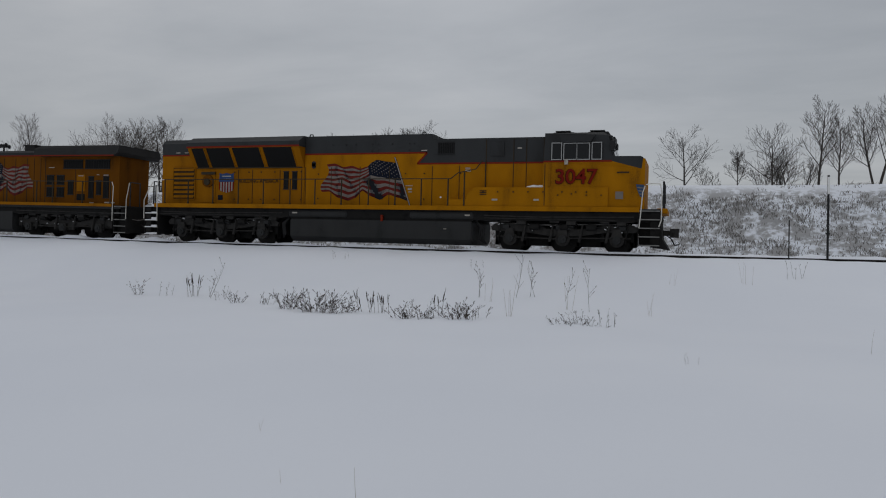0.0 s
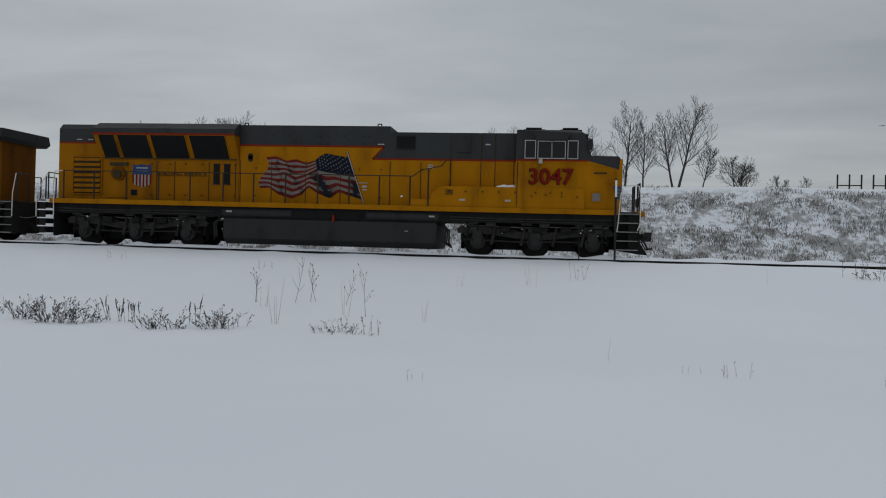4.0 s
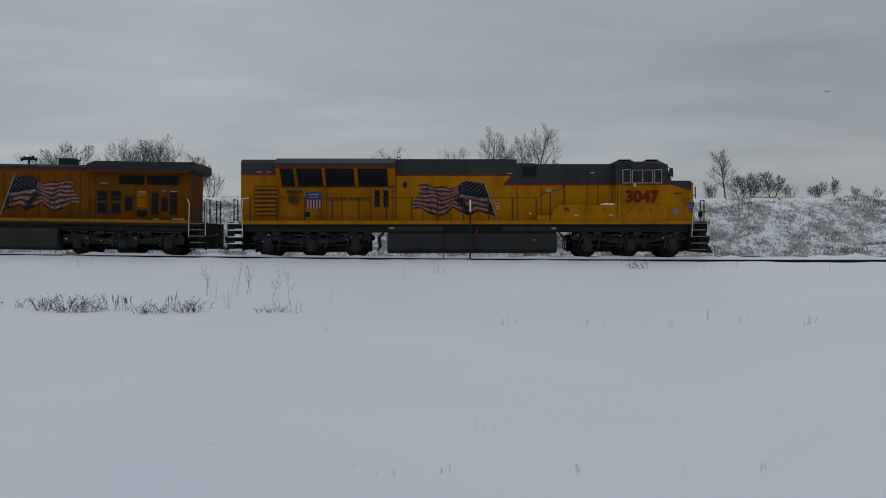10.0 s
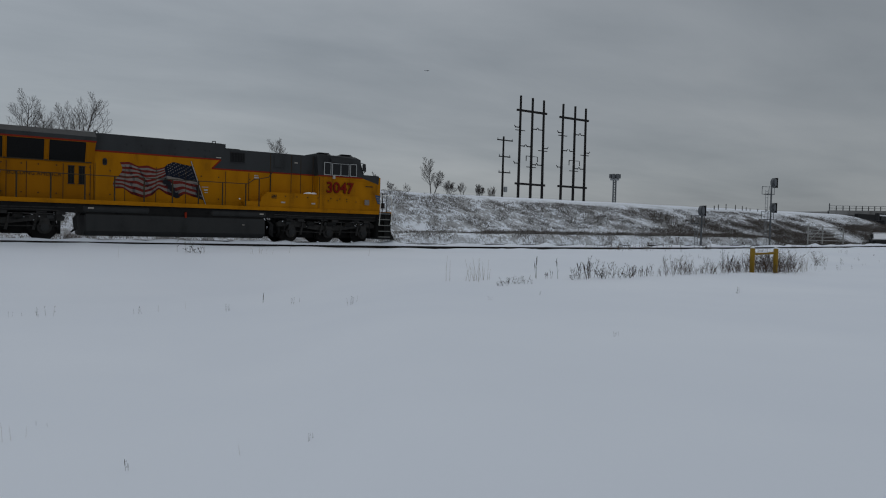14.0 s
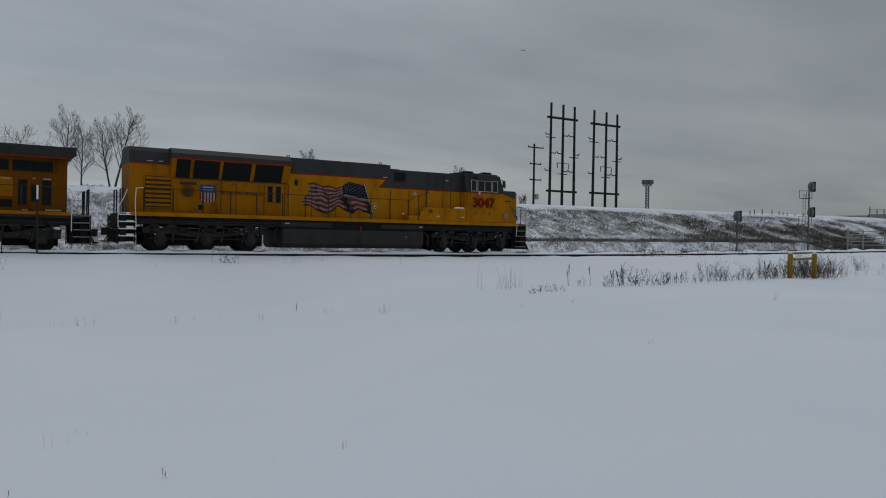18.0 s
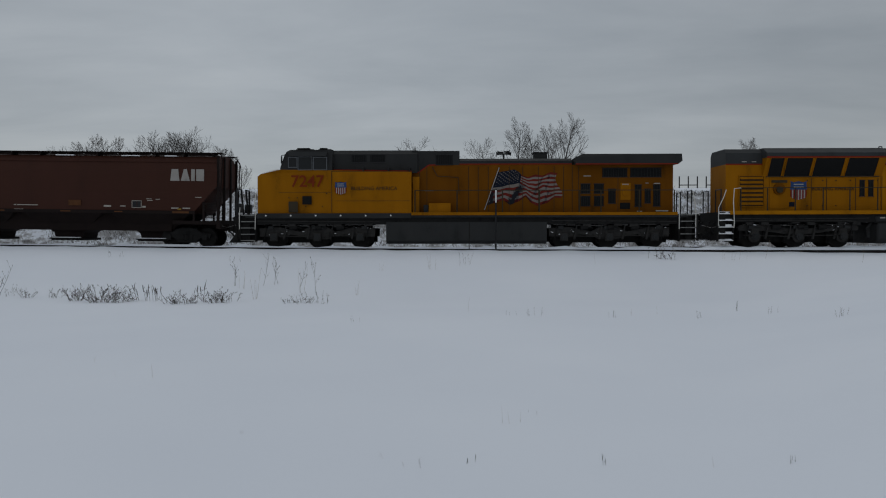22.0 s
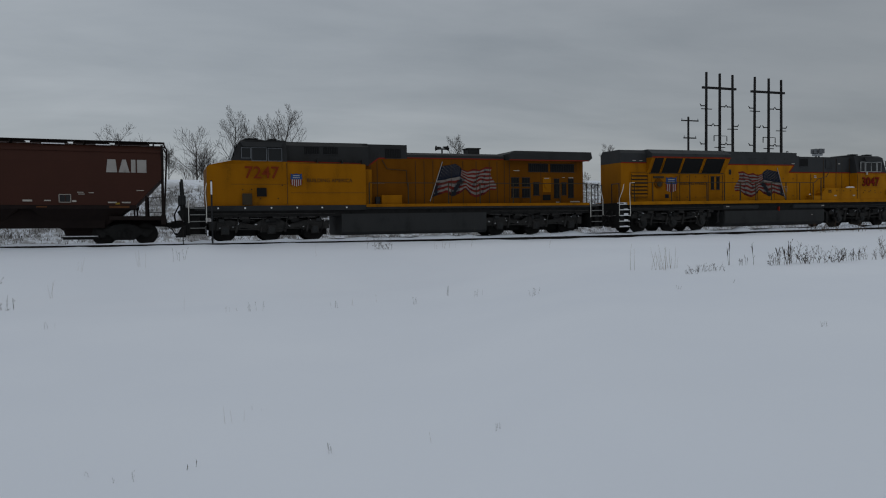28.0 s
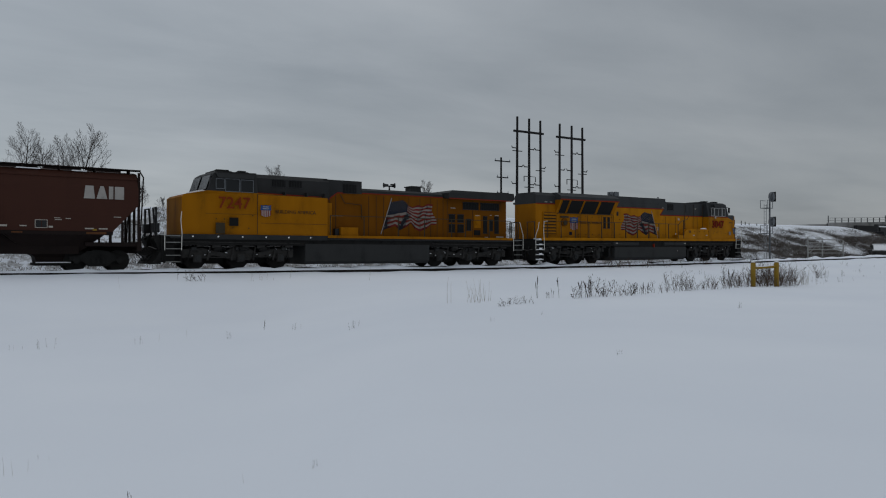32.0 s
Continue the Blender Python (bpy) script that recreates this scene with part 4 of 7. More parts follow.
    part("inspection_port", bm, BLACK, L)
    bolts(L, [(x, z) for x in (-3.2, -0.3, 0.7, 1.5, 3.0) for z in (2.05, 3.1)], f, LETTER, 0.028)
    seam(L, (-3.80, -2.6, -1.3, 0.0, 1.83, 2.95), 1.76, 3.4, f)
    seam(L, (4.02, 5.10, 5.60, 6.26), 2.5, 4.45, f)
    flag_decal(L, 0.22, 1.78, 3.12, 1.90, f - 0.004, -1)
    grille("air_intake", 2.05, 2.72, 3.90, 4.34, f - 0.004, L, 9)
    plate("hood_panel", 4.2, 4.72, 3.78, 4.34, f, GREY, L, 0.03, bev=0.006)
    plate("hood_door", 5.14, 5.58, 3.55, 4.42, f, GREY, L, 0.02, bev=0.006)
    bars("small_lettering", [(5.25, 5.42, 4.05, 4.10), (1.36, 1.6, 4.02, 4.06), (-10.2, -9.98, 4.08, 4.12), (-9.75, -9.55, 4.08, 4.12), (3.2, 3.4, 3.28, 3.32), (3.2, 3.42, 3.16, 3.24), (0.72, 1.02, 2.58, 2.61), (0.82, 1.0, 2.42, 2.50), (0.84, 1.0, 2.32, 2.36)], f - 0.03, OLIVE, L)
    bm = bmesh.new()
    for x, h in ((1.95, 0.10), (2.15, 0.08), (2.45, 0.10), (2.6, 0.07)):
        rod(bm, (x, -0.3, 4.50), (x, -0.3, 4.50 + h), 0.05, seg=8)
    box(bm, 1.9, 2.7, -0.34, -0.26, 4.57, 4.60)
    part("roof_horn", bm, BLACK, L)
    # battery and electrical boxes along the walkway
    slab([(2.60, 1.70), (8.75, 1.70), (8.75, 2.50), (3.72, 2.50), (3.40, 2.20), (3.40, 2.02), (2.60, 2.02)], -1.48, -HOOD_Y, YELLOW, "battery_box", L)
    slab([(2.60, 1.70), (8.75, 1.70), (8.75, 2.50), (3.72, 2.50), (3.40, 2.20), (3.40, 2.02), (2.60, 2.02)], HOOD_Y, 1.48, YELLOW, "battery_box", L)
    for z in (2.20, 2.27, 2.34):
        plate("box_louvre", 3.92, 4.18, z, z + 0.035, -1.48, LETTER, L, 0.02)
    bolts(L, [(x, 2.32) for x in (4.05, 4.62, 5.22, 5.78, 6.35, 7.05, 7.55, 7.95)], -1.49, LETTER, 0.03)
    bars("small_lettering", [(4.4, 4.62, 1.98, 2.05), (6.0, 6.2, 1.98, 2.05)], -1.49, OLIVE, L)
    bm = bmesh.new()
    for k in range(7):
        bmesh.ops.create_icosphere(bm, subdivisions=2, radius=0.09 + 0.03 * (k % 3), matrix=Matrix.Translation((5.78 + 0.09 * k, -1.25 + 0.03 * (k % 2), 2.52)) @ Matrix.Diagonal((1.2, 1, 0.6, 1)))
    part("snow_lump", bm, SNOWCAP, L, smooth=True)
    # cab and nose
    bm = bmesh.new()
    prism(bm, [(6.34, 1.70), (10.05, 1.70), (10.05, 3.58), (9.97, 3.58), (9.93, 3.20), (8.88, 3.47), (6.34, 3.47)], -CAB_Y, CAB_Y)
    taper(bm, 9.5, 1, 0.9)
    part("cab_body", bm, YELLOW, L)
    bm = bmesh.new()
    prism(bm, [(8.88, 3.47), (9.93, 3.20), (9.97, 3.63), (9.88, 3.67), (8.95, 3.66)], -CAB_Y, CAB_Y)
    taper(bm, 9.5, 1, 0.9)
    part("nose_top", bm, GREY, L)
    bm = bmesh.new()
    prism(bm, [(6.34, 3.47), (8.88, 3.47), (8.95, 3.66), (8.70, 4.46), (8.50, 4.59), (6.34, 4.59)], -CAB_Y, CAB_Y)
    for v in bm.verts:
        if v.co.z > 4.5:
            v.co.y *= 0.86
        elif v.co.z > 4.3:
            v.co.y *= 0.97
    part("cab_roof", bm, GREY, L)
    strip([(6.34, 3.48), (8.86, 3.48)], 0.06, -CAB_Y - 0.012, RED, "red_stripe", L)
    cy = -CAB_Y - 0.004
    window(L, 6.66, 6.99, 3.56, 4.16, cy, WORNBAR)
    window(L, 7.10, 7.54, 3.56, 4.14, cy, WORNBAR)
    window(L, 7.58, 8.02, 3.56, 4.14, cy, WORNBAR)
    window(L, 8.14, 8.46, 3.56, 4.16, cy, WORNBAR)
    plate("rain_gutter", 7.0, 8.1, 4.20, 4.25, cy, GREY, L, 0.10)
    bm = bmesh.new()
    prism(bm, [(6.92, 4.46), (8.24, 4.46), (8.10, 4.24), (7.02, 4.24)], cy - 0.09, cy)
    part("sun_awning", bm, TANKM, L, "pale grey awning over the cab windows")
    bm = bmesh.new()
    for y in (-0.75, 0.75):
        prism(bm, [(8.93, 3.66), (8.97, 3.66), (8.76, 4.36), (8.72, 4.36)], y - 0.6, y + 0.6)
    part("windshield", bm, GLASS, L)
    part("headlight_housing", box(bmesh.new(), 8.66, 8.86, -0.42, 0.42, 4.30, 4.54, 0.03), BLACK, L)
    for a in (-1.32, 0.95):
        part("number_board", box(bmesh.new(), 8.66, 8.84, a, a + 0.37, 4.22, 4.46, 0.02), BLACK, L)
    bm = bmesh.new()
    pipe(bm, [(8.80, -1.36, 4.30), (8.96, -1.62, 4.22), (8.99, -1.62, 3.86), (8.86, -1.52, 3.72)], 0.02)
    box(bm, 8.80, 8.96, -1.66, -1.56, 3.84, 4.22, 0.02)
    part("mirror", bm, BLACK, L)
    for x0, x1 in ((6.55, 7.35), (7.85, 8.65)):
        bm = bmesh.new()
        box(bm, x0, x1, -0.75, 0.75, 4.59, 4.70, 0.04)
        box(bm, x0 + 0.1, x1 - 0.15, -0.85, -0.5, 4.70, 4.74)
        part("air_conditioner", bm, GREY, L)
    words("road_number", "3047", 0.78, DARKRED, L, pose(7.55, cy - 0.010, 2.88, 90, 0, 0), stretch=1.02, label="red road number on yellow", bold=0.010)
    words("number_edge", "3047", 0.78, EDGE, L, pose(7.535, cy - 0.004, 2.87, 90, 0, 0), stretch=1.02, bold=0.024, label="dark edging of the road number")
    bars("notice_plate", [(9.02, 9.30, 2.06, 2.34)], cy, FLAG_WHITE, L)
    bars("small_lettering", [(9.05, 9.5, 3.02, 3.08)], cy, LETTER, L)
    seam(L, (6.40,), 1.8, 3.4, cy)
    plate("cab_door", 6.42, 6.62, 2.55, 3.44, cy, YELLOW, L, 0.015)
    bolts(L, [(6.9, 2.2), (7.4, 2.25), (7.95, 2.2), (8.5, 2.2)], cy, LETTER, 0.028)
    plate("sill_step_plate", 7.12, 7.25, 3.36, 3.56, cy, OLIVE, L, 0.05)
    # wing emblem at the nose's corner
    wing = part("wing_emblem", prism(bmesh.new(), [(9.90, 2.16), (10.03, 2.14), (10.03, 2.60), (9.74, 2.62), (9.80, 2.40)], -1.382, -1.36), WING_BLUE, L, "blue winged emblem on the nose")
    for k in range(3):
        z = 2.24 + 0.12 * k
        part("wing_feather", prism(bmesh.new(), [(9.88 - 0.04 * k, z), (10.02, z - 0.02), (10.02, z + 0.02), (9.87 - 0.04 * k, z + 0.04)], -1.388, -1.38), FLAG_WHITE, wing, "white feather stripe")

    # fuel and air tanks
    bm = bmesh.new()
    prism(bm, [(-1.46, 1.14), (1.46, 1.14), (1.46, 0.42), (1.20, 0.20), (-1.20, 0.20), (-1.46, 0.42)], -4.23, 3.64, "x")
    bmesh.ops.bevel(bm, geom=[e for e in bm.edges if abs(e.verts[0].co.x - e.verts[1].co.x) < 0.01], offset=0.04, segments=2, affect="EDGES")
    part("fuel_tank", bm, TANKM, L, "grey fuel tank")
    part("tank_saddle", box(bmesh.new(), -4.2, 3.6, -1.38, 1.38, 1.10, 1.24), UNDER, L)
    bm = bmesh.new()
    disc(bm, (-0.1, 1.24), 0.05, -1.46, -1.36, 10)
    box(bm, -0.14, -0.06, -1.5, -1.4, 1.10, 1.36)
    part("fuel_filler", bm, RED, L)
    for a, b in ((-4.31, -1.65), (1.07, 3.68)):
        for s in (-1, 1):
            bm = bmesh.new()
            rod(bm, (a + 0.06, s * 1.28, 1.38), (b - 0.06, s * 1.28, 1.38), 0.19, seg=20)
            rod(bm, (a, s * 1.28, 1.38), (a + 0.06, s * 1.28, 1.38), 0.14, 0.19, seg=20)
            rod(bm, (b - 0.06, s * 1.28, 1.38), (b, s * 1.28, 1.38), 0.19, 0.14, seg=20)
            part("air_tank", bm, TANKM, L)
    bars("small_lettering", [(-4.12, -3.9, 1.38, 1.44), (3.35, 3.55, 1.36, 1.42), (2.5, 2.62, 0.82, 0.85)], -1.475, OLIVE, L)
    part("equipment_box", box(bmesh.new(), -1.5, 0.9, -1.2, 1.2, 1.14, 1.55), UNDER, L)
    bm = bmesh.new()
    for k in range(3):
        pipe(bm, [(3.72, -1.2, 1.2), (3.95 + 0.06 * k, -1.3, 0.9), (3.9 + 0.08 * k, -1.3, 0.45), (4.15, -1.15, 0.28)], 0.03)
        pipe(bm, [(-4.3, -1.2, 1.3), (-4.55 - 0.05 * k, -1.3, 0.95), (-4.5 - 0.05 * k, -1.3, 0.5), (-4.7, -1.1, 0.35)], 0.03)
    tagged(part("cable_loop", bm, RUBBER, L), kind="stuff")
    loco_truck(L, (-9.67, -7.67, -5.68), "radial")
    loco_truck(L, (5.07, 7.07, 9.09), "radial")
    for x0, x1 in ((-10.8, -4.6), (4.1, 9.7)):
        bm = bmesh.new()
        for k in range(9):
            xa = x0 + (x1 - x0) * k / 9
            box(bm, xa, xa + 0.36, -1.36, -1.1, 1.22 - 0.07 * (k % 3), 1.5, 0.02)
        pipe(bm, [(x0, -1.42, 1.40), (x0 + 2, -1.42, 1.36), (x1, -1.42, 1.40)], 0.03)
        pipe(bm, [(x0, -1.40, 1.30), (x1 - 1, -1.40, 1.28), (x1, -1.36, 1.2)], 0.022)
        part("underfloor_piping", bm, TRUCK, L)
    # ends: steps, pilot, couplers, rails
    for s in (-1, 1):
        stairs(L, 9.86, 10.66, s * 1.53, 0, 0.36, 1.62, 5)
        stairs(L, -11.42, -10.74, s * 1.53, 0, 0.36, 1.62, 5, snowy=True)
    bm = bmesh.new()
    prism(bm, [(10.3, 0.30), (10.75, 0.24), (10.98, 0.20), (10.72, 0.62), (10.62, 1.70), (10.3, 1.70)], -1.45, 1.45)
    part("pilot", bm, UNDER, L)
    part("anticlimber", box(bmesh.new(), 10.5, 10.88, -1.3, 1.3, 1.56, 1.74, 0.02), YELLOW, L)
    part("rear_pilot", box(bmesh.new(), -11.36, -11.1, -1.5, 1.5, 0.42, 1.70), UNDER, L)
    coupler(L, 10.7, 1)
    coupler(L, -11.3, -1)
    for k, (y, z) in enumerate(((-0.95, 1.25), (-0.7, 1.05), (-0.45, 1.3), (0.5, 1.1), (0.8, 1.25))):
        bm = bmesh.new()
        r = 0.20 + 0.04 * (k % 3)
        pipe(bm, [(-11.36 - r * math.sin(a * 0.5), y + 0.05 * math.cos(a), z - r + r * math.cos(a * 0.5) - 0.10 * a / 3) for a in range(0, 8)], 0.022)
        part("air_hose", bm, RUBBER, L)
    bm = bmesh.new()
    for k in (-1, 1):
        bm = bmesh.new()
        pipe(bm, [(10.72, 0.95 * k, 1.72), (10.72, 0.95 * k, 2.75), (10.72, 0.45 * k, 2.75), (10.72, 0.45 * k, 1.72)], 0.028)
        part("front_rail", bm, BLACK, L)
    part("cable_box", box(bmesh.new(), 10.66, 10.8, -0.6, -0.3, 1.95, 2.25, 0.03), BLACK, L)
    grab(L, [(10.08, -1.5, 2.55), (10.0, -1.55, 2.3), (9.94, -1.56, 1.4), (9.9, -1.56, 1.0)])
    grab(L, [(10.62, -1.54, 2.62), (10.68, -1.56, 2.3), (10.68, -1.56, 1.3), (10.60, -1.56, 1.05)])
    grab(L, [(10.1, -1.45, 2.6), (10.3, -1.45, 2.64), (10.62, -1.5, 2.62)])
    grab(L, [(-10.42, -1.54, 2.83), (-10.72, -1.54, 2.80), (-10.76, -1.56, 2.2), (-10.72, -1.57, 1.2), (-10.74, -1.57, 0.95)])
    grab(L, [(-11.05, -1.45, 2.75), (-11.2, -1.54, 2.4), (-11.44, -1.56, 1.9), (-11.44, -1.56, 1.05)])
    bm = bmesh.new()
    for k in (-1, 1):
        bm = bmesh.new()
        pipe(bm, [(-11.2, 1.2 * k, 1.7), (-11.2, 1.2 * k, 2.78), (-11.2, 0.5 * k, 2.78), (-11.2, 0.5 * k, 1.7)], 0.028)
        part("rear_rail", bm, BLACK, L)
    posts = [(x, 2.84) for x in (-10.4, -9.2, -7.95, -6.7, -5.5, -4.25, -3.1, -1.9, -0.7, 0.45, 1.55, 2.65)] + [(3.3, 3.12)]
    railing(L, posts, [(-10.4, 2.84), (2.75, 2.84), (3.05, 3.08), (3.3, 3.12), (3.75, 3.22), (4.0, 3.55)], -1.48)
    railing(L, posts, [(-10.4, 2.84), (2.75, 2.84), (3.05, 3.08), (3.3, 3.12), (3.75, 3.22), (4.0, 3.55)], 1.48)
    grab(L, [(4.02, f - 0.06, 3.55), (4.02, f - 0.06, 2.5)], HANDRAIL)
    bm = bmesh.new()
    disc(bm, (2.36, 2.1), 0.035, -1.50, -1.46, 10)
    part("marker_lamp", bm, WHITE, L)
    lengthen(L)
    return L


def rear_locomotive():
    L = thing("trailing_locomotive", pose(0, 0, 0), "yellow and grey diesel locomotive running nose-last behind the leader", "locomotive", "the train")
    f = side(HOOD_Y)
    part("underframe", box(bmesh.new(), -10.3, 10.3, -1.4, 1.4, 1.15, 1.46), UNDER, L)
    part("deck", box(bmesh.new(), -10.5, 10.5, -1.52, 1.52, 1.46, 1.62), SOOT, L)
    for s in (-1, 1):
        part("side_sill", box(bmesh.new(), -2.57, 10.0, s * 1.535 - 0.02, s * 1.535 + 0.02, 1.56, 1.70, 0.01), WORN, L, "yellow side sill")
        part("grey_sill", box(bmesh.new(), -9.95, -2.57, s * 1.525 - 0.015, s * 1.525 + 0.015, 1.42, 1.66, 0.01), SOOT, L)
    bolts(L, [(-9.5 + 1.19 * k, 1.55) for k in range(6)], -1.545, WHITE, 0.04)
    # nose, cab and wide electrical cabinet
    bm = bmesh.new()
    prism(bm, [(-9.95, 1.64), (-9.95, 3.42), (-9.80, 3.54), (-8.80, 3.74), (-6.34, 3.70), (-2.57, 3.62), (-2.57, 1.64)], -CAB_Y, CAB_Y)
    taper(bm, -9.3, -1, 0.88)
    part("cab_body", bm, WORN, L)
    bm = bmesh.new()
    prism(bm, [(-8.82, 3.74), (-8.52, 4.58), (-8.36, 4.70), (-6.34, 4.70), (-6.34, 3.70)], -CAB_Y, CAB_Y)
    for v in bm.verts:
        if v.co.z > 4.65:
            v.co.y *= 0.86
    part("cab_roof", bm, SOOT, L)
    part("cabinet_roof", prism(bmesh.new(), [(-1.12, 3.60), (1.12, 3.60), (1.12, 4.50), (0.9, 4.70), (-0.9, 4.70), (-1.12, 4.50)], -6.34, -2.3, "x"), SOOT, L)
    strip([(-6.34, 3.73), (-2.57, 3.66)], 0.10, -1.13, RED, "red_stripe", L)
    # dark bar painted as the shadow below the roof's ledge
    bars("shadow_ledge", [(-6.34, -2.57, 3.64, 3.66)], -CAB_Y - 0.004, LETTER, L)
    for x in (-4.9, -3.7, -2.7):
        plate("roof_bracket", x, x + 0.05, 3.62, 3.86, -1.12, SOOT, L, 0.30)
    grille("cabinet_vent", -5.45, -4.75, 4.12, 4.46, -1.125, L, 8)
    grille("cabinet_vent", -4.55, -3.85, 4.12, 4.46, -1.125, L, 8)
    cy = -CAB_Y - 0.004
    window(L, -8.40, -8.02, 3.86, 4.30, cy, SIGNALM)
    window(L, -7.94, -7.30, 3.74, 4.32, cy, SIGNALM)
    window(L, -7.20, -6.60, 3.74, 4.30, cy, SIGNALM)
    bm = bmesh.new()
    prism(bm, [(-8.46, 4.58), (-6.52, 4.58), (-6.62, 4.36), (-8.34, 4.36)], cy - 0.12, cy)
    part("sun_awning", bm, TANKM, L, "pale grey awning over the cab windows")
    bm = bmesh.new()
    for y in (-0.75, 0.75):
        prism(bm, [(-8.86, 3.80), (-8.82, 3.80), (-8.58, 4.50), (-8.62, 4.50)], y - 0.6, y + 0.6)
    part("windshield", bm, GLASS, L)
    for x0, x1 in ((-8.25, -7.35), (-7.15, -6.5)):
        bm = bmesh.new()
        box(bm, x0, x1, -0.7, 0.7, 4.70, 4.80, 0.04)
        box(bm, x0 + 0.1, x1 - 0.2, -0.8, -0.5, 4.78, 4.84)
        part("air_conditioner", bm, SOOT, L)
    bm = bmesh.new()
    pipe(bm, [(-8.55, -1.45, 4.45), (-8.72, -1.6, 4.4), (-8.72, -1.6, 4.1)], 0.02)
    box(bm, -8.75, -8.69, -1.64, -1.56, 4.02, 4.36)
    part("mirror", bm, BLACK, L)
    bm = bmesh.new()
    for k in range(6):
        bmesh.ops.create_icosphere(bm, subdivisions=2, radius=0.09, matrix=Matrix.Translation((-9.6 + 0.14 * k, -0.9 + 0.1 * (k % 3), 3.58 + 0.03 * k)) @ Matrix.Diagonal((1.3, 1.4, 0.5, 1)))
    part("snow_lump", bm, SNOWCAP, L, smooth=True)
    words("road_number", "7247", 0.78, FADED_RED, L, pose(-7.52, cy - 0.010, 3.16, 90, 0, 0), stretch=1.02, label="red road number on yellow", bold=0.010)
    shield_decal(L, -5.93, 2.86, 0.54, 0.58, cy - 0.004)
    words("slogan_lettering", "BUILDING AMERICA", 0.245, LETTER, L, pose(-4.34, cy - 0.006, 2.83, 90, 0, 0))
    plate("cab_vent", -7.76, -7.32, 2.08, 2.48, cy, DARKHOLE, L, 0.02)
    plate("body_door", -8.42, -7.98, 1.70, 2.22, cy, HANDRAIL, L, 0.012)
    bolts(L, [(-8.4, 2.4), (-8.0, 2.4), (-7.6, 1.98), (-6.8, 1.98), (-6.6, 2.6)], cy, LETTER, 0.03)
    seam(L, (-6.36,), 1.7, 3.66, cy)
    bars("body_seam", [(-8.9, -6.4, 2.64, 2.655), (-6.2, -2.6, 2.24, 2.255)], cy, LETTER, L)
    # intake hood, engine hood, radiator house
    slab([(-2.57, 1.62), (-0.28, 1.62), (-0.28, 3.98), (-1.75, 3.98), (-2.25, 3.62), (-2.57, 3.62)], -HOOD_Y, HOOD_Y, GRIMY, "intake_hood", L)
    slab([(-2.57, 3.62), (-2.25, 3.62), (-1.75, 3.98), (-0.28, 3.98), (-0.28, 4.66), (-2.57, 4.66)], -HOOD_Y - 0.002, HOOD_Y + 0.002, SOOT, "intake_roof", L)
    strip([(-2.57, 3.62), (-2.25, 3.62), (-1.75, 3.98), (-1.3, 3.98)], 0.06, f - 0.004, RED, "red_stripe", L)
    grille("air_intake", -1.42, -0.62, 4.0, 4.46, f - 0.004, L, 9)
    slab([(-0.28, 1.62), (5.09, 1.62), (5.09, 4.02), (-0.28, 4.02)], -HOOD_Y, HOOD_Y, GRIMY, "engine_hood", L)
    part("hood_roof", prism(bmesh.new(), [(-1.02, 4.02), (1.02, 4.02), (1.02, 4.18), (0.8, 4.30), (-0.8, 4.30), (-1.02, 4.18)], -0.28, 5.09, "x"), SOOT, L)
    strip([(-0.28, 4.02), (5.09, 4.02)], 0.05, f - 0.016, RED, "red_stripe", L)
    slab([(5.09, 1.62), (9.92, 1.62), (9.92, 3.98), (5.09, 3.98)], -HOOD_Y - 0.001, HOOD_Y + 0.001, GRIMY, "radiator_body", L)
    bm = bmesh.new()
    prism(bm, [(5.20, 3.98), (10.05, 3.98), (10.22, 4.12), (10.22, 4.46), (5.55, 4.46), (5.20, 4.30)], -1.5, 1.5)
    for v in bm.verts:
        if v.co.z > 4.4:
            v.co.y *= 0.92
    part("radiator_wing", bm, SOOT, L, "overhanging grey radiator housing")
    strip([(5.2, 3.97), (10.0, 3.97)], 0.05, -1.51, RED, "red_stripe", L)
    for a, b in ((6.55, 7.74), (7.88, 9.36)):
        grille("radiator_screen", a, b, 3.40, 3.80, f, L, 10)
    for a in (5.52, 6.16):
        for z0, z1 in ((2.62, 3.05), (2.02, 2.46)):
            grille("vent", a, a + 0.46, z0, z1, f, L, 5)
    for a, b, z0, z1 in ((6.84, 7.19, 2.14, 2.80), (8.10, 8.42, 1.99, 3.00), (8.57, 8.86, 2.15, 2.80), (8.98, 9.32, 2.0, 3.00)):
        grille("vent", a, b, z0, z1, f, L, 4)
    plate("body_door", 7.42, 7.90, 2.30, 3.10, f, WORN, L, 0.02)
    bm = bmesh.new()
    disc(bm, (7.66, 2.66), 0.17, f - 0.02, f - 0.06, 16)
    part("blower_cover", bm, WORN, L)
    plate("vent", 7.40, 7.88, 1.86, 2.16, f, DARKHOLE, L, 0.015)
    bars("small_lettering", [(7.5, 7.8, 3.02, 3.06), (9.0, 9.3, 3.06, 3.10), (8.6, 8.75, 3.08, 3.11), (5.65, 6.0, 3.42, 3.46), (9.1, 9.7, 1.74, 1.80), (8.2, 8.45, 1.73, 1.77), (-2.1, -1.5, 2.74, 2.76)], f - 0.02, OLIVE, L)
    seam(L, (-2.2, -1.85, 0.15, 0.62, 1.1, 2.1, 2.75, 3.5, 4.25, 4.7, 5.12, 5.42, 7.3), 1.7, 3.9, f)
    flag_decal(L, 1.62, 1.84, 2.86, 1.92, f - 0.004, 1)
    bm = bmesh.new()
    box(bm, 3.35, 4.0, -0.35, 0.35, 4.28, 4.62, 0.02)
    box(bm, 3.30, 4.05, -0.4, 0.4, 4.60, 4.66)
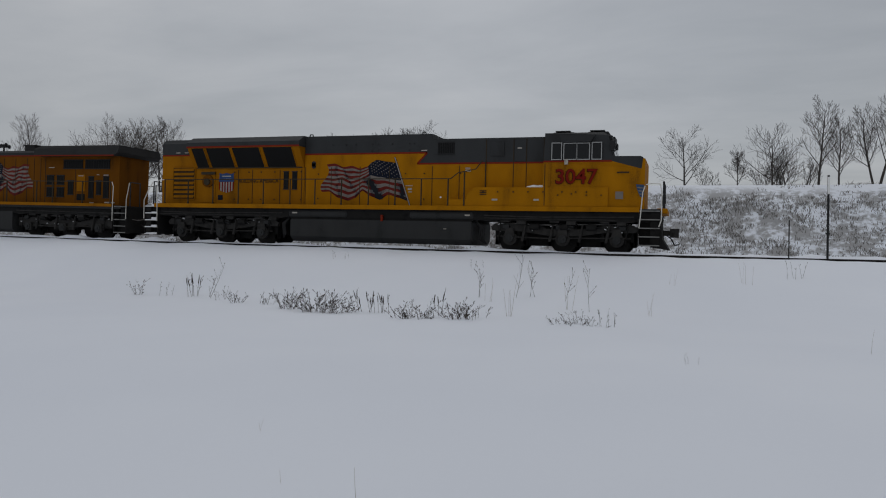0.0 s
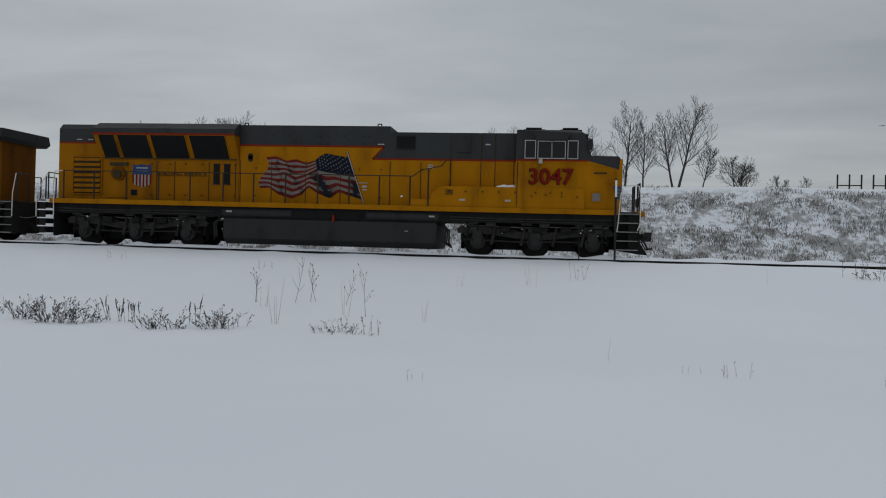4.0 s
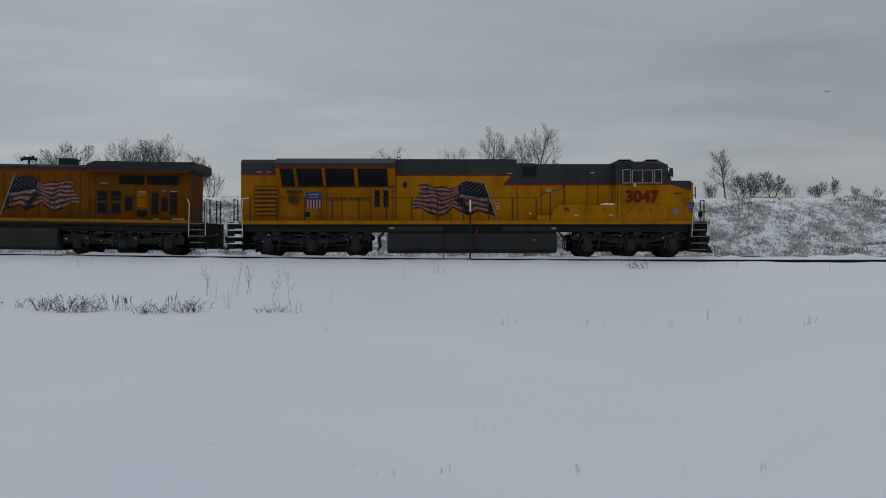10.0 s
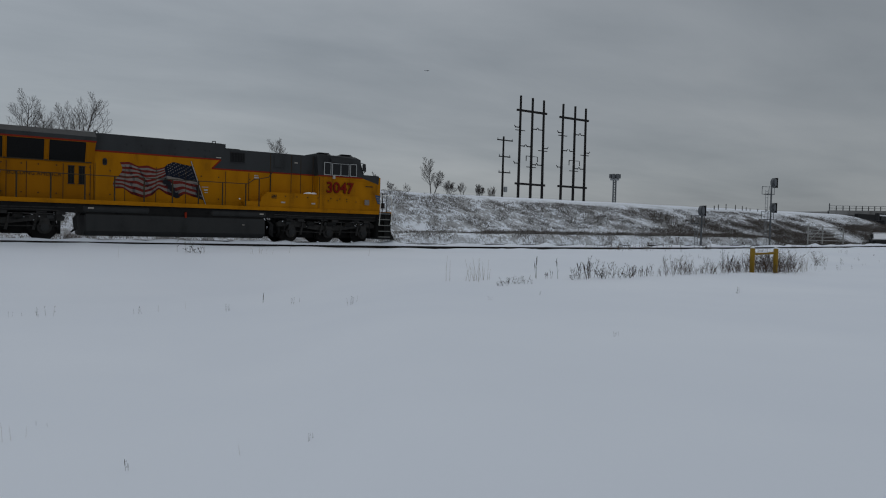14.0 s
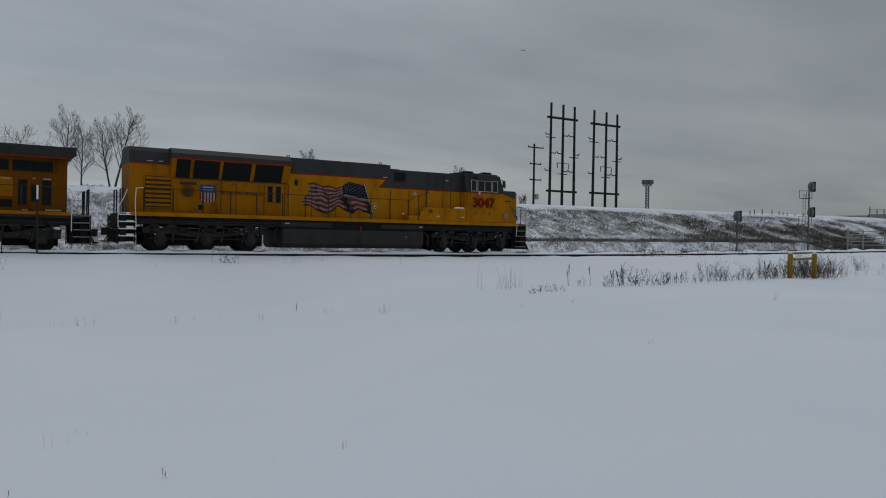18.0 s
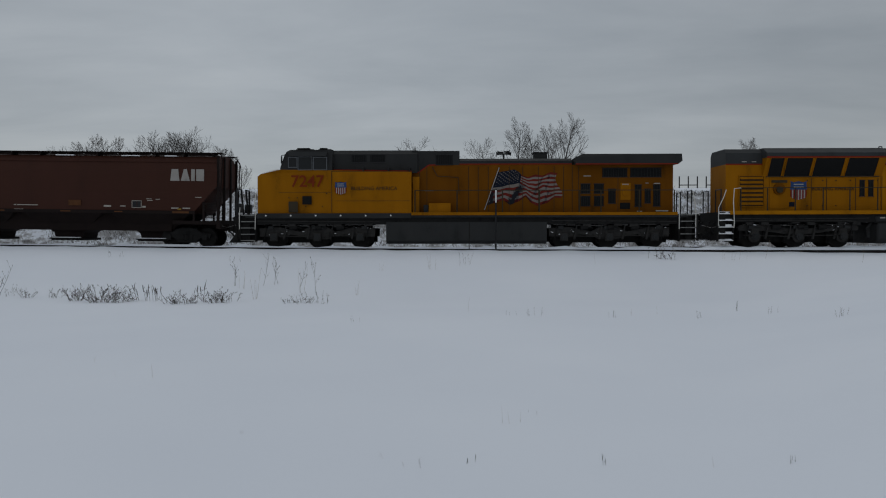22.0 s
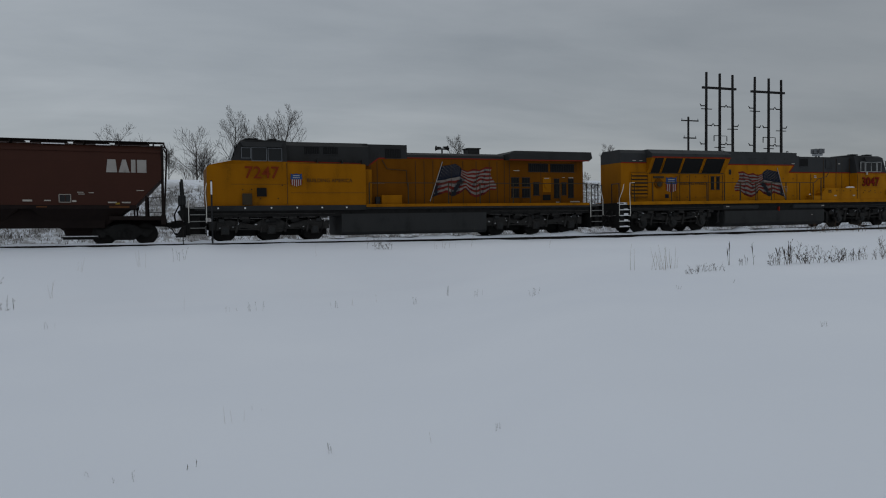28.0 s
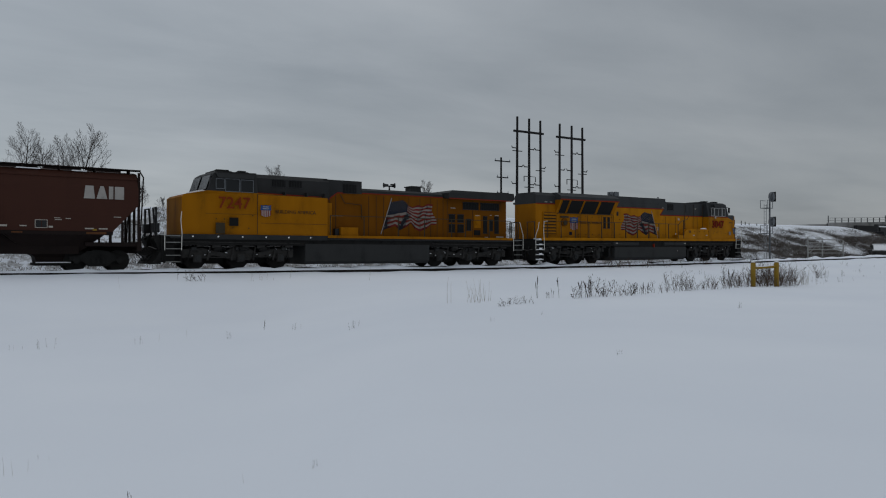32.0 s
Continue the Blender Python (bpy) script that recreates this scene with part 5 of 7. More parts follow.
    part("exhaust_stack", bm, SOOT, L)
    bm = bmesh.new()
    box(bm, 1.74, 2.02, -0.36, -0.24, 4.28, 4.34, 0.01)
    rod(bm, (1.88, -0.3, 4.30), (1.88, -0.3, 4.60), 0.045)
    for dx, h, dy in ((-0.36, 4.58, 0.0), (0.36, 4.58, 0.0), (-0.30, 4.66, 0.12), (0.28, 4.66, -0.12)):
        rod(bm, (1.88, -0.3 + dy, h), (1.88 + dx * 0.8, -0.3 + dy, h), 0.035, 0.055, seg=10)
        rod(bm, (1.88 + dx * 0.8, -0.3 + dy, h), (1.88 + dx, -0.3 + dy, h), 0.055, 0.11, seg=10)
    part("air_horn", bm, BLACK, L)
    plate("walkway_box", -1.75, -0.70, 1.66, 2.14, -1.05, WORN, L, 0.36, bev=0.02)
    plate("walkway_box", -2.0, -1.78, 1.66, 2.06, -1.05, BLACK, L, 0.2)
    plate("sand_hatch", -2.52, -2.2, 1.66, 3.4, -1.05, WORN, L, 0.2)
    grab(L, [(-1.6, f - 0.04, 3.9), (-1.35, f - 0.06, 3.45), (-0.35, f - 0.06, 3.38), (-0.30, f - 0.06, 2.6)], HANDRAIL)
    # tank, trucks, ends
    bm = bmesh.new()
    prism(bm, [(-1.44, 1.24), (1.44, 1.24), (1.44, 0.36), (1.25, 0.20), (-1.25, 0.20), (-1.44, 0.36)], -3.78, 3.86, "x")
    part("fuel_tank", bm, TANKM, L, "dark fuel tank")
    part("equipment_box", box(bmesh.new(), -3.7, 3.8, -1.2, 1.2, 1.2, 1.5), UNDER, L)
    loco_truck(L, (-9.20, -7.10, -5.05), "cast")
    loco_truck(L, (4.70, 6.85, 9.0), "cast")
    for x0, x1 in ((-10.0, -4.1), (4.1, 10.0)):
        bm = bmesh.new()
        for k in range(8):
            xa = x0 + (x1 - x0) * k / 8
            box(bm, xa, xa + 0.4, -1.36, -1.1, 1.12 - 0.06 * (k % 3), 1.42, 0.02)
        pipe(bm, [(x0, -1.42, 1.30), (x1, -1.40, 1.26)], 0.03)
        part("underfloor_piping", bm, TRUCK, L)
    for s in (-1, 1):
        stairs(L, -10.74, -10.02, s * 1.53, 0, 0.36, 1.56, 5)
        stairs(L, 10.10, 10.82, s * 1.53, 0, 0.36, 1.56, 5)
    for x0, x1, way in ((-10.9, -10.3, -1), (10.4, 10.72, 1)):
        part("pilot", box(bmesh.new(), x0, x1, -1.4, 1.4, 0.34, 1.6, 0.03), UNDER, L)
    coupler(L, -10.75, -1)
    coupler(L, 10.65, 1)
    bm = bmesh.new()
    for k in (-1, 1):
        bm = bmesh.new()
        pipe(bm, [(-11.02, 1.05 * k, 1.2), (-11.02, 1.05 * k, 2.86), (-11.0, 0.4 * k, 2.86), (-10.9, 0.4 * k, 1.6)], 0.045)
        part("front_rail", bm, BLACK, L)
        bm = bmesh.new()
        pipe(bm, [(10.75, 1.2 * k, 1.6), (10.75, 1.2 * k, 2.72), (10.75, 0.55 * k, 2.72), (10.75, 0.55 * k, 1.6)], 0.03)
        part("rear_rail", bm, BLACK, L)
        part("cable_box", box(bmesh.new(), -11.16, -10.86, 0.85 * k - 0.2, 0.85 * k + 0.2, 1.72, 2.16, 0.04), BLACK, L)
        bm = bmesh.new()
        prism(bm, [(-10.9, 1.62), (-11.2, 1.45), (-10.98, 1.0), (-10.9, 0.9)], 0.9 * k - 0.35, 0.9 * k + 0.35)
        part("step_bracket", bm, UNDER, L)
        bm = bmesh.new()
        pipe(bm, [(-11.1, 0.6 * k, 1.8), (-11.35, 0.55 * k, 1.3), (-11.3, 0.5 * k, 0.9)], 0.03)
        part("cable_loop", bm, RUBBER, L)
    part("snow_plough", prism(bmesh.new(), [(-10.9, 0.9), (-11.05, 0.62), (-11.32, 0.26), (-10.9, 0.26)], -1.42, 1.42), UNDER, L)
    part("nose_snow", prism(bmesh.new(), [(-9.78, 3.545), (-8.84, 3.735), (-8.86, 3.765), (-9.1, 3.76), (-9.7, 3.60)], -1.28, 1.05), SNOWCAP, L, "thin snow lying on the nose")
    grab(L, [(-9.97, -1.38, 2.7), (-10.05, -1.54, 2.3), (-10.0, -1.56, 1.7), (-10.02, -1.56, 0.9)])
    grab(L, [(-10.75, -1.5, 1.95), (-10.77, -1.56, 1.5), (-10.77, -1.56, 0.9)])
    grab(L, [(9.95, -1.5, 2.72), (10.08, -1.55, 2.5), (10.06, -1.56, 1.5), (10.06, -1.56, 0.9)])
    grab(L, [(10.78, -1.3, 2.7), (10.84, -1.55, 1.9), (10.84, -1.56, 1.0)])
    posts = [(x, 2.74) for x in (-2.4, -0.4, 1.75, 3.5, 5.4, 6.4, 8.2, 9.85)]
    for y in (-1.48, 1.48):
        railing(L, posts, [(-2.4, 2.74), (9.85, 2.74)], y, 1.62)
    return L


def hopper_car():
    H = thing("covered_hopper_car", pose(0, 0, 0), "dark brown-red covered hopper car coupled behind the locomotives", "freight car", "the train")
    half = 8.75
    bm = bmesh.new()
    sec = [(-1.42, 1.62), (-1.52, 1.75), (-1.55, 2.6), (-1.53, 3.7), (-1.42, 4.15), (-1.10, 4.45), (-0.5, 4.56), (0.5, 4.56), (1.10, 4.45), (1.42, 4.15), (1.53, 3.7), (1.55, 2.6), (1.52, 1.75), (1.42, 1.62)]
    prism(bm, sec, -half, half, "x")
    # the ends slope in towards the trucks
    bmesh.ops.bisect_plane(bm, geom=bm.verts[:] + bm.edges[:] + bm.faces[:], plane_co=(half, 0, 2.97), plane_no=(0.755, 0, -0.656), clear_outer=True)
    bmesh.ops.bisect_plane(bm, geom=bm.verts[:] + bm.edges[:] + bm.faces[:], plane_co=(-half, 0, 2.97), plane_no=(-0.755, 0, -0.656), clear_outer=True)
    bmesh.ops.holes_fill(bm, edges=[e for e in bm.edges if e.is_boundary])
    part("hopper_body", bm, HOPPER, H)
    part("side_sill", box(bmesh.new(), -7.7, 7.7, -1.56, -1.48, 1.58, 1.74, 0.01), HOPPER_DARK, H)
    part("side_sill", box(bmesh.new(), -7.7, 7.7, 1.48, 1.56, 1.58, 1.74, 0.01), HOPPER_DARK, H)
    part("roof_rim", box(bmesh.new(), -half - 0.02, half + 0.02, -1.46, -1.36, 4.14, 4.22, 0.01), HOPPER, H)
    # roof walk and hatches
    bm = bmesh.new()
    for y in (-0.95, 0.95):
        box(bm, -half - 0.15, half + 0.15, y - 0.28, y + 0.28, 4.62, 4.66)
    for x in np.arange(-8.4, 8.6, 1.4):
        for y in (-0.95, 0.95):
            box(bm, x, x + 0.06, y - 0.25, y + 0.25, 4.48, 4.62)
    part("roof_walk", bm, HOPPER_DARK, H)
    for k in range(10):
        x = -7.6 + k * 1.68
        part("hatch_cover", box(bmesh.new(), x - 0.72, x + 0.72, -0.32, 0.32, 4.55, 4.70, 0.04), HOPPER_DARK, H)
    for x0, x1 in ((-3.2, -2.5), (0.8, 1.7), (4.0, 4.9), (6.1, 6.7)):
        part("snow_ridge", box(bmesh.new(), x0, x1, -1.22, -0.9, 4.45, 4.50, 0.015), SNOWCAP, H)
    # hopper bottoms and outlets
    for c in (-3.02, 1.22, 5.46):
        bm = bmesh.new()
        v = []
        for (hx, hy_, z) in ((1.95, 1.40, 1.62), (0.72, 0.75, 0.62), (0.66, 0.72, 0.34)):
            v.append([bm.verts.new((c + sx * hx, sy * hy_, z)) for sx, sy in ((-1, -1), (1, -1), (1, 1), (-1, 1))])
        for a, b in zip(v, v[1:]):
            for i in range(4):
                bm.faces.new((a[i], a[(i + 1) % 4], b[(i + 1) % 4], b[i]))
        bm.faces.new(v[-1][::-1])
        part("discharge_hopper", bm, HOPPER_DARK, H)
        bm = bmesh.new()
        box(bm, c - 0.74, c + 0.74, -1.0, 1.0, 0.24, 0.36, 0.02)
        gate = part("outlet_gate", bm, UNDER, H)
        part("gate_bar", rod(bmesh.new(), (c - 0.80, -1.05, 0.33), (c + 0.80, -1.05, 0.33), 0.03), UNDER, gate)
        part("gate_snow", box(bmesh.new(), c - 0.70, c + 0.66, -1.0, -0.86, 0.36, 0.40, 0.012), SNOWCAP, gate)
    # added dark box that closes the gaps above the outlets
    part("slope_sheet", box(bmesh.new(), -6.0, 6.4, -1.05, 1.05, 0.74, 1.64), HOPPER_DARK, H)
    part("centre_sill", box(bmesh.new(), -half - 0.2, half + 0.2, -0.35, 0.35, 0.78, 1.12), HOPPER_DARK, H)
    for e in (-1, 1):
        # end platform, slope sheet braces, ladders
        bm = bmesh.new()
        box(bm, min(e * 6.6, e * 8.85), max(e * 6.6, e * 8.85), -1.45, 1.45, 1.08, 1.26, 0.02)
        box(bm, min(e * 8.7, e * 8.9), max(e * 8.7, e * 8.9), -1.5, 1.5, 0.88, 1.30, 0.02)
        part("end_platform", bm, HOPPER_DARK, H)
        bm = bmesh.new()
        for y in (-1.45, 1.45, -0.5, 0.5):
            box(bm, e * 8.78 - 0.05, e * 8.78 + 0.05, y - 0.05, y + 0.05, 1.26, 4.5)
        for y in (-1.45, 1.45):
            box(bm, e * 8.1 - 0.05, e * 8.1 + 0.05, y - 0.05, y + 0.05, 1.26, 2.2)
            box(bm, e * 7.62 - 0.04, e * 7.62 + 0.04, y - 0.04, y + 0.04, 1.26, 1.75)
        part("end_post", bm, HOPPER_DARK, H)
        bm = bmesh.new()
        for k in range(9):
            z = 1.42 + k * 0.34
            rod(bm, (e * 8.80, -1.45, z), (e * 8.80, -0.9, z), 0.014, seg=6)
            if z < 2.4:
                rod(bm, (e * 8.76, -1.48, z), (e * 8.12, -1.48, z), 0.014, seg=6)
        part("ladder_rungs", bm, HOPPER_DARK, H)
        for k in range(2):
            bm = bmesh.new()
            pipe(bm, [(e * 8.84, -1.3 + 2.6 * k, 4.6), (e * 8.98, -1.42 + 2.84 * k, 4.3), (e * 8.9, -1.46 + 2.92 * k, 2.6), (e * 8.84, -1.46 + 2.92 * k, 1.3)], 0.03)
            part("corner_rail", bm, HOPPER_DARK, H)
        coupler(H, e * 8.85, e)
        # two-axle truck
        xs = (e * 6.30, e * 8.05)
        c = sum(xs) / 2
        for s in (-1, 1):
            bm = bmesh.new()
            d = 0.875
            o = [(c - d - 0.28, 0.62), (c - d + 0.2, 0.70), (c - 0.42, 0.88), (c + 0.42, 0.88), (c + d - 0.2, 0.70), (c + d + 0.28, 0.62), (c + d + 0.24, 0.44), (c + d - 0.25, 0.42), (c + 0.38, 0.20), (c - 0.38, 0.20), (c - d + 0.25, 0.42), (c - d - 0.24, 0.44)]
            prism(bm, o, *sorted((s * 0.96, s * 1.12)))
            fr = part("truck_side_frame", bm, UNDER, H)
            bm = bmesh.new()
            for dx in (-0.22, 0, 0.22):
                rod(bm, (c + dx, s * 1.08, 0.32), (c + dx, s * 1.08, 0.58), 0.10, seg=12)
            part("spring_pack", bm, UNDER, fr)
            for x in xs:
                bm = bmesh.new()
                disc(bm, (x, 0.46), 0.14, s * 1.04, s * 1.20, 14)
                part("bearing_cap", bm, UNDER, fr)
        part("bolster", box(bmesh.new(), c - 0.25, c + 0.25, -1.1, 1.1, 0.5, 0.92), UNDER, H)
        for x in xs:
            ROLLING.append((wheelset(H, x, 0.46), x, 0.46))
    # markings: the owner's mark in plain shapes, boxes and faded patches
    y = -1.552
    bm = bmesh.new()
    x = 5.80
    for k, (x0, x1, inset) in enumerate(((0.0, 0.44, 0.06), (0.50, 0.94, 0.15), (1.0, 1.18, 0.0), (1.24, 1.62, 0.0))):
        prism(bm, [(x + x0, 3.22), (x + x1, 3.22), (x + x1 - inset, 3.80), (x + x0 + inset, 3.80)], y - 0.004, y)
    part("owner_mark", bm, MARK, H, "pale block-shaped owner's mark")
    box_rows = [(3.95, 4.42, 2.20, 2.225), (3.95, 4.42, 1.86, 1.885), (3.95, 3.975, 1.86, 2.22), (4.395, 4.42, 1.86, 2.22), (-3.3, -3.0, 2.9, 2.915), (-3.3, -3.0, 2.64, 2.655), (-3.3, -3.285, 2.64, 2.9), (-3.015, -3.0, 2.64, 2.9),
                (4.66, 4.9, 2.30, 2.33), (4.7, 4.95, 2.22, 2.25), (5.1, 5.3, 2.28, 2.31), (4.46, 4.62, 1.88, 1.96), (-1.6, -0.6, 1.93, 1.97), (-1.75, -1.65, 1.93, 1.98), (2.6, 2.95, 1.90, 1.98), (3.4, 3.65, 1.92, 1.97), (5.85, 6.2, 1.84, 1.90), (6.4, 6.75, 1.84, 1.90), (-1.75, -1.3, 1.72, 1.75), (7.0, 7.3, 2.4, 2.43)]
    bars("stencil_mark", box_rows, y, OLIVE, H)
    bars("stencil_box", [(3.99, 4.18, 1.90, 2.19), (4.22, 4.38, 1.90, 2.19)], y, BLACK, H)
    bars("faded_patch", [(-3.25, -2.7, 1.95, 2.22), (0.9, 1.5, 1.95, 2.22), (-2.6, -2.2, 1.64, 1.70), (0.5, 1.0, 1.64, 1.70), (3.1, 3.5, 1.64, 1.70), (5.9, 6.7, 1.62, 1.72)], y - 0.012, ORANGE, H)
    bars("yellow_tab", [(6.15, 6.32, 1.78, 1.86)], y, BOLLARD, H)
    for o in H.children:
        if o.name.split(".")[0] in ("owner_mark", "stencil_mark", "stencil_box", "faded_patch", "yellow_tab"):
            o.data.transform(Matrix.Translation((0.72, 0, 0)))
    for o in H.children_recursive:  # flattened above the trucks to fit the camera's view
        if not o.name.startswith("wheelset"):
            for v in o.data.vertices:
                if v.co.z > 1.2:
                    v.co.z = 1.2 + (v.co.z - 1.2) * 0.965
    return H


LEAD, TRAIL, HOP = lead_locomotive(), rear_locomotive(), hopper_car()


def train_x(t):
    """Where the leader's middle stands along the track: nearly steady, a little slower at first."""
    return 5.8155e-5 * t ** 3 - 1.34702e-3 * t ** 2 + 1.8235164 * t - 15.70834 + 0.0192 * max(0.0, 8.5 - t) ** 2


def car_pose(x, reach=7.0):
    z0, z1 = rail_top(x - reach), rail_top(x + reach)
    y0, y1 = track_y(x - reach), track_y(x + reach)
    return pose(x, (y0 + y1) / 2, (z0 + z1) / 2, 0, -math.degrees(math.atan2(z1 - z0, 2 * reach)), math.degrees(math.atan2(y1 - y0, 2 * reach)))


def motions():
    ts = [i * 0.5 for i in range(65)]
    for ob, back in ((LEAD, 0.0), (TRAIL, 24.02), (HOP, 24.02 + 20.63)):
        walk(ob, [(t, car_pose(train_x(t) - back)) for t in ts])
    walk(PLANE, [(0.0, pose(500, 1310, 180, 0, 0, -30)), (7.5, pose(605, 1243, 226, 0, 0, -32)), (9.0, pose(633, 1226, 238, 0, 0, -35)), (13.0, pose(715, 1170, 282, 0, 0, -38)), (17.0, pose(807, 1095, 333, 0, 0, -40)), (32.0, pose(1150, 770, 510, 0, 0, -44))])
    turns = [i * 0.4 for i in range(81)]
    for w, x, r in ROLLING:
        walk(w, [(t, pose(x, 0, r, 0, math.degrees((train_x(t) - train_x(0)) / r), 0)) for t in turns])

# ---------------- beyond the track: posts, poles, signals, bridge ----------------


def on_ground(x, y, rz=0):
    return pose(x, y, ground_z(x, y), 0, 0, rz)


def marker_post():
    g = ground_z(1.78, 34.76)
    P = thing("marker_post", on_ground(1.78, 34.76), "thin dark steel post with a white marker beside the track", "post")
    part("shaft", rod(bmesh.new(), (0, 0, -0.3), (0, 0, 3.62 - g), 0.038, seg=8), BLACK, P)
    bm = bmesh.new()
    box(bm, -0.035, 0.035, -0.06, -0.036, 2.98 - g, 3.56 - g, 0.005)
    part("marker_plate", bm, WHITE, P)
    bm = bmesh.new()
    box(bm, -0.06, 0.06, -0.05, 0.05, 1.62 - g, 1.68 - g)
    part("bracket", bm, BLACK, P)
    g = ground_z(0.52, 34.2)
    Q = thing("fence_stake", on_ground(0.52, 34.2), "slim rusty steel stake standing in the snow", "post")
    part("shaft", rod(bmesh.new(), (0, 0, -0.3), (0, 0, 2.08 - g), 0.020, seg=6), RAILM, Q)


def crest_rack(x0):
    """A low frame of three posts and a rail on top of the bank."""
    R = thing("rack_frame", on_ground(x0 + 0.6, 49.8), "dark steel rack of three posts on the bank", "rack", "racks on the bank")
    for dx in (-0.6, 0.0, 0.6):
        part("post", box(bmesh.new(), dx - 0.034, dx + 0.034, -0.034, 0.034, -0.2, 0.86, 0.008), BLACK, R)
    part("crossbar", box(bmesh.new(), -0.62, 0.62, -0.025, 0.025, 0.25, 0.31, 0.008), BLACK, R)


def pole_frame(xs, y, top, arm_hi, arm_lo):
    """Three tall poles tied by two cross-arms, with stub arms and insulators."""
    x0 = sum(xs) / 3
    g = ground_z(x0, y)
    F = thing("transmission_frame", pose(x0, y, g), "tall three-pole wooden transmission frame with cross-arms", "power pole", "transmission frames")
    for i, x in enumerate(xs):
        bm = bmesh.new()
        lean = 0.35 * (i - 1) * 0.4
        rod(bm, (x - x0 + lean, 0, -0.5), (x - x0, 0, top - g - 0.12 * i), 0.30, 0.22, seg=10)
        p = part("pole", bm, POLEM, F)
        for k, z in enumerate((21.8, 18.3, 14.9)):
            bm = bmesh.new()
            s = -1 if (i + k) % 2 == 0 else 1
            box(bm, x - x0 - 0.1, x - x0 + s * 1.15, -0.10, 0.10, z - g - 0.08, z - g + 0.08)
            if (i + k) % 3 == 0:
                box(bm, x - x0 - 1.15, x - x0 + 1.2, -0.08, 0.08, z - g - 0.62, z - g - 0.48)
            rod(bm, (x - x0 + s * 1.1, 0, z - g - 0.1), (x - x0 + s * 1.45, 0, z - g + 0.35), 0.10, 0.07, seg=6)
            part("stub_arm", bm, POLEM, p)
    for z in (arm_hi, arm_lo):
        part("cross_arm", box(bmesh.new(), xs[0] - x0 - 0.9, xs[2] - x0 + 0.8, -0.18, 0.18, z - g - 0.2, z - g + 0.2, 0.02), POLEM, F)
    bm = bmesh.new()
    z = 16.4 - g
    pipe(bm, [(-1.6, -0.4, z - 1.0), (-1.6, -0.4, z), (1.3, -0.4, z), (1.3, -0.4, z - 1.0)], 0.09, 5)
    part("switch_frame", bm, POLEM, F)


def line_pole():
    g = ground_z(88, 110)
    P = thing("utility_pole", pose(88, 110, g), "wooden utility pole with three short cross-arms", "power pole")
    part("pole", rod(bmesh.new(), (0, 0, -0.5), (0, 0, 19.7 - g), 0.24, 0.17, seg=10), POLEM, P)
    for z, a, b in ((19.0, -1.5, 2.2), (15.9, -1.0, 1.7), (12.9, -1.0, 1.8)):
        arm = part("cross_arm", box(bmesh.new(), a, b, -0.10, 0.10, z - g - 0.1, z - g + 0.1), POLEM, P)
        bm = bmesh.new()
        for x in (a + 0.1, (a + b) / 2 - 0.2, b - 0.1):
            rod(bm, (x, 0, z - g + 0.1), (x, 0, z - g + 0.42), 0.09, 0.06, seg=6)
        part("insulators", bm, GALV, arm)
    part("transformer", rod(bmesh.new(), (0.6, -0.2, 9.2 - g), (0.6, -0.2, 10.2 - g), 0.36, seg=12), GALV, P)


def light_tower():
    g = ground_z(118.5, 110)
    P = thing("light_tower", pose(118.5, 110, g), "tall lattice light tower with a ring of floodlights", "light tower")
    for dx in (-0.45, 0.45):
        part("leg", rod(bmesh.new(), (dx, 0, -0.5), (dx * 0.8, 0, 13.2 - g), 0.17, seg=6), SIGNALM, P)
    bm = bmesh.new()
    for k in range(11):
        z = 1.0 + k * 1.05
        pipe(bm, [(-0.45, 0, z), (0.42, 0, z + 0.5), (-0.45, 0, z + 1.05)], 0.09, 4)
    part("lattice", bm, SIGNALM, P)
    part("platform", rod(bmesh.new(), (0, 0, 13.2 - g), (0, 0, 13.5 - g), 0.95, seg=14), GALV, P)
    for k in range(7):
        a = k * 2 * math.pi / 7
        bm = bmesh.new()
        box(bm, 0.9 * math.cos(a) - 0.28, 0.9 * math.cos(a) + 0.28, 0.9 * math.sin(a) - 0.25, 0.9 * math.sin(a) + 0.25, 13.6 - g, 14.5 - g, 0.06)
        part("floodlight", bm, SIGNALM, P)


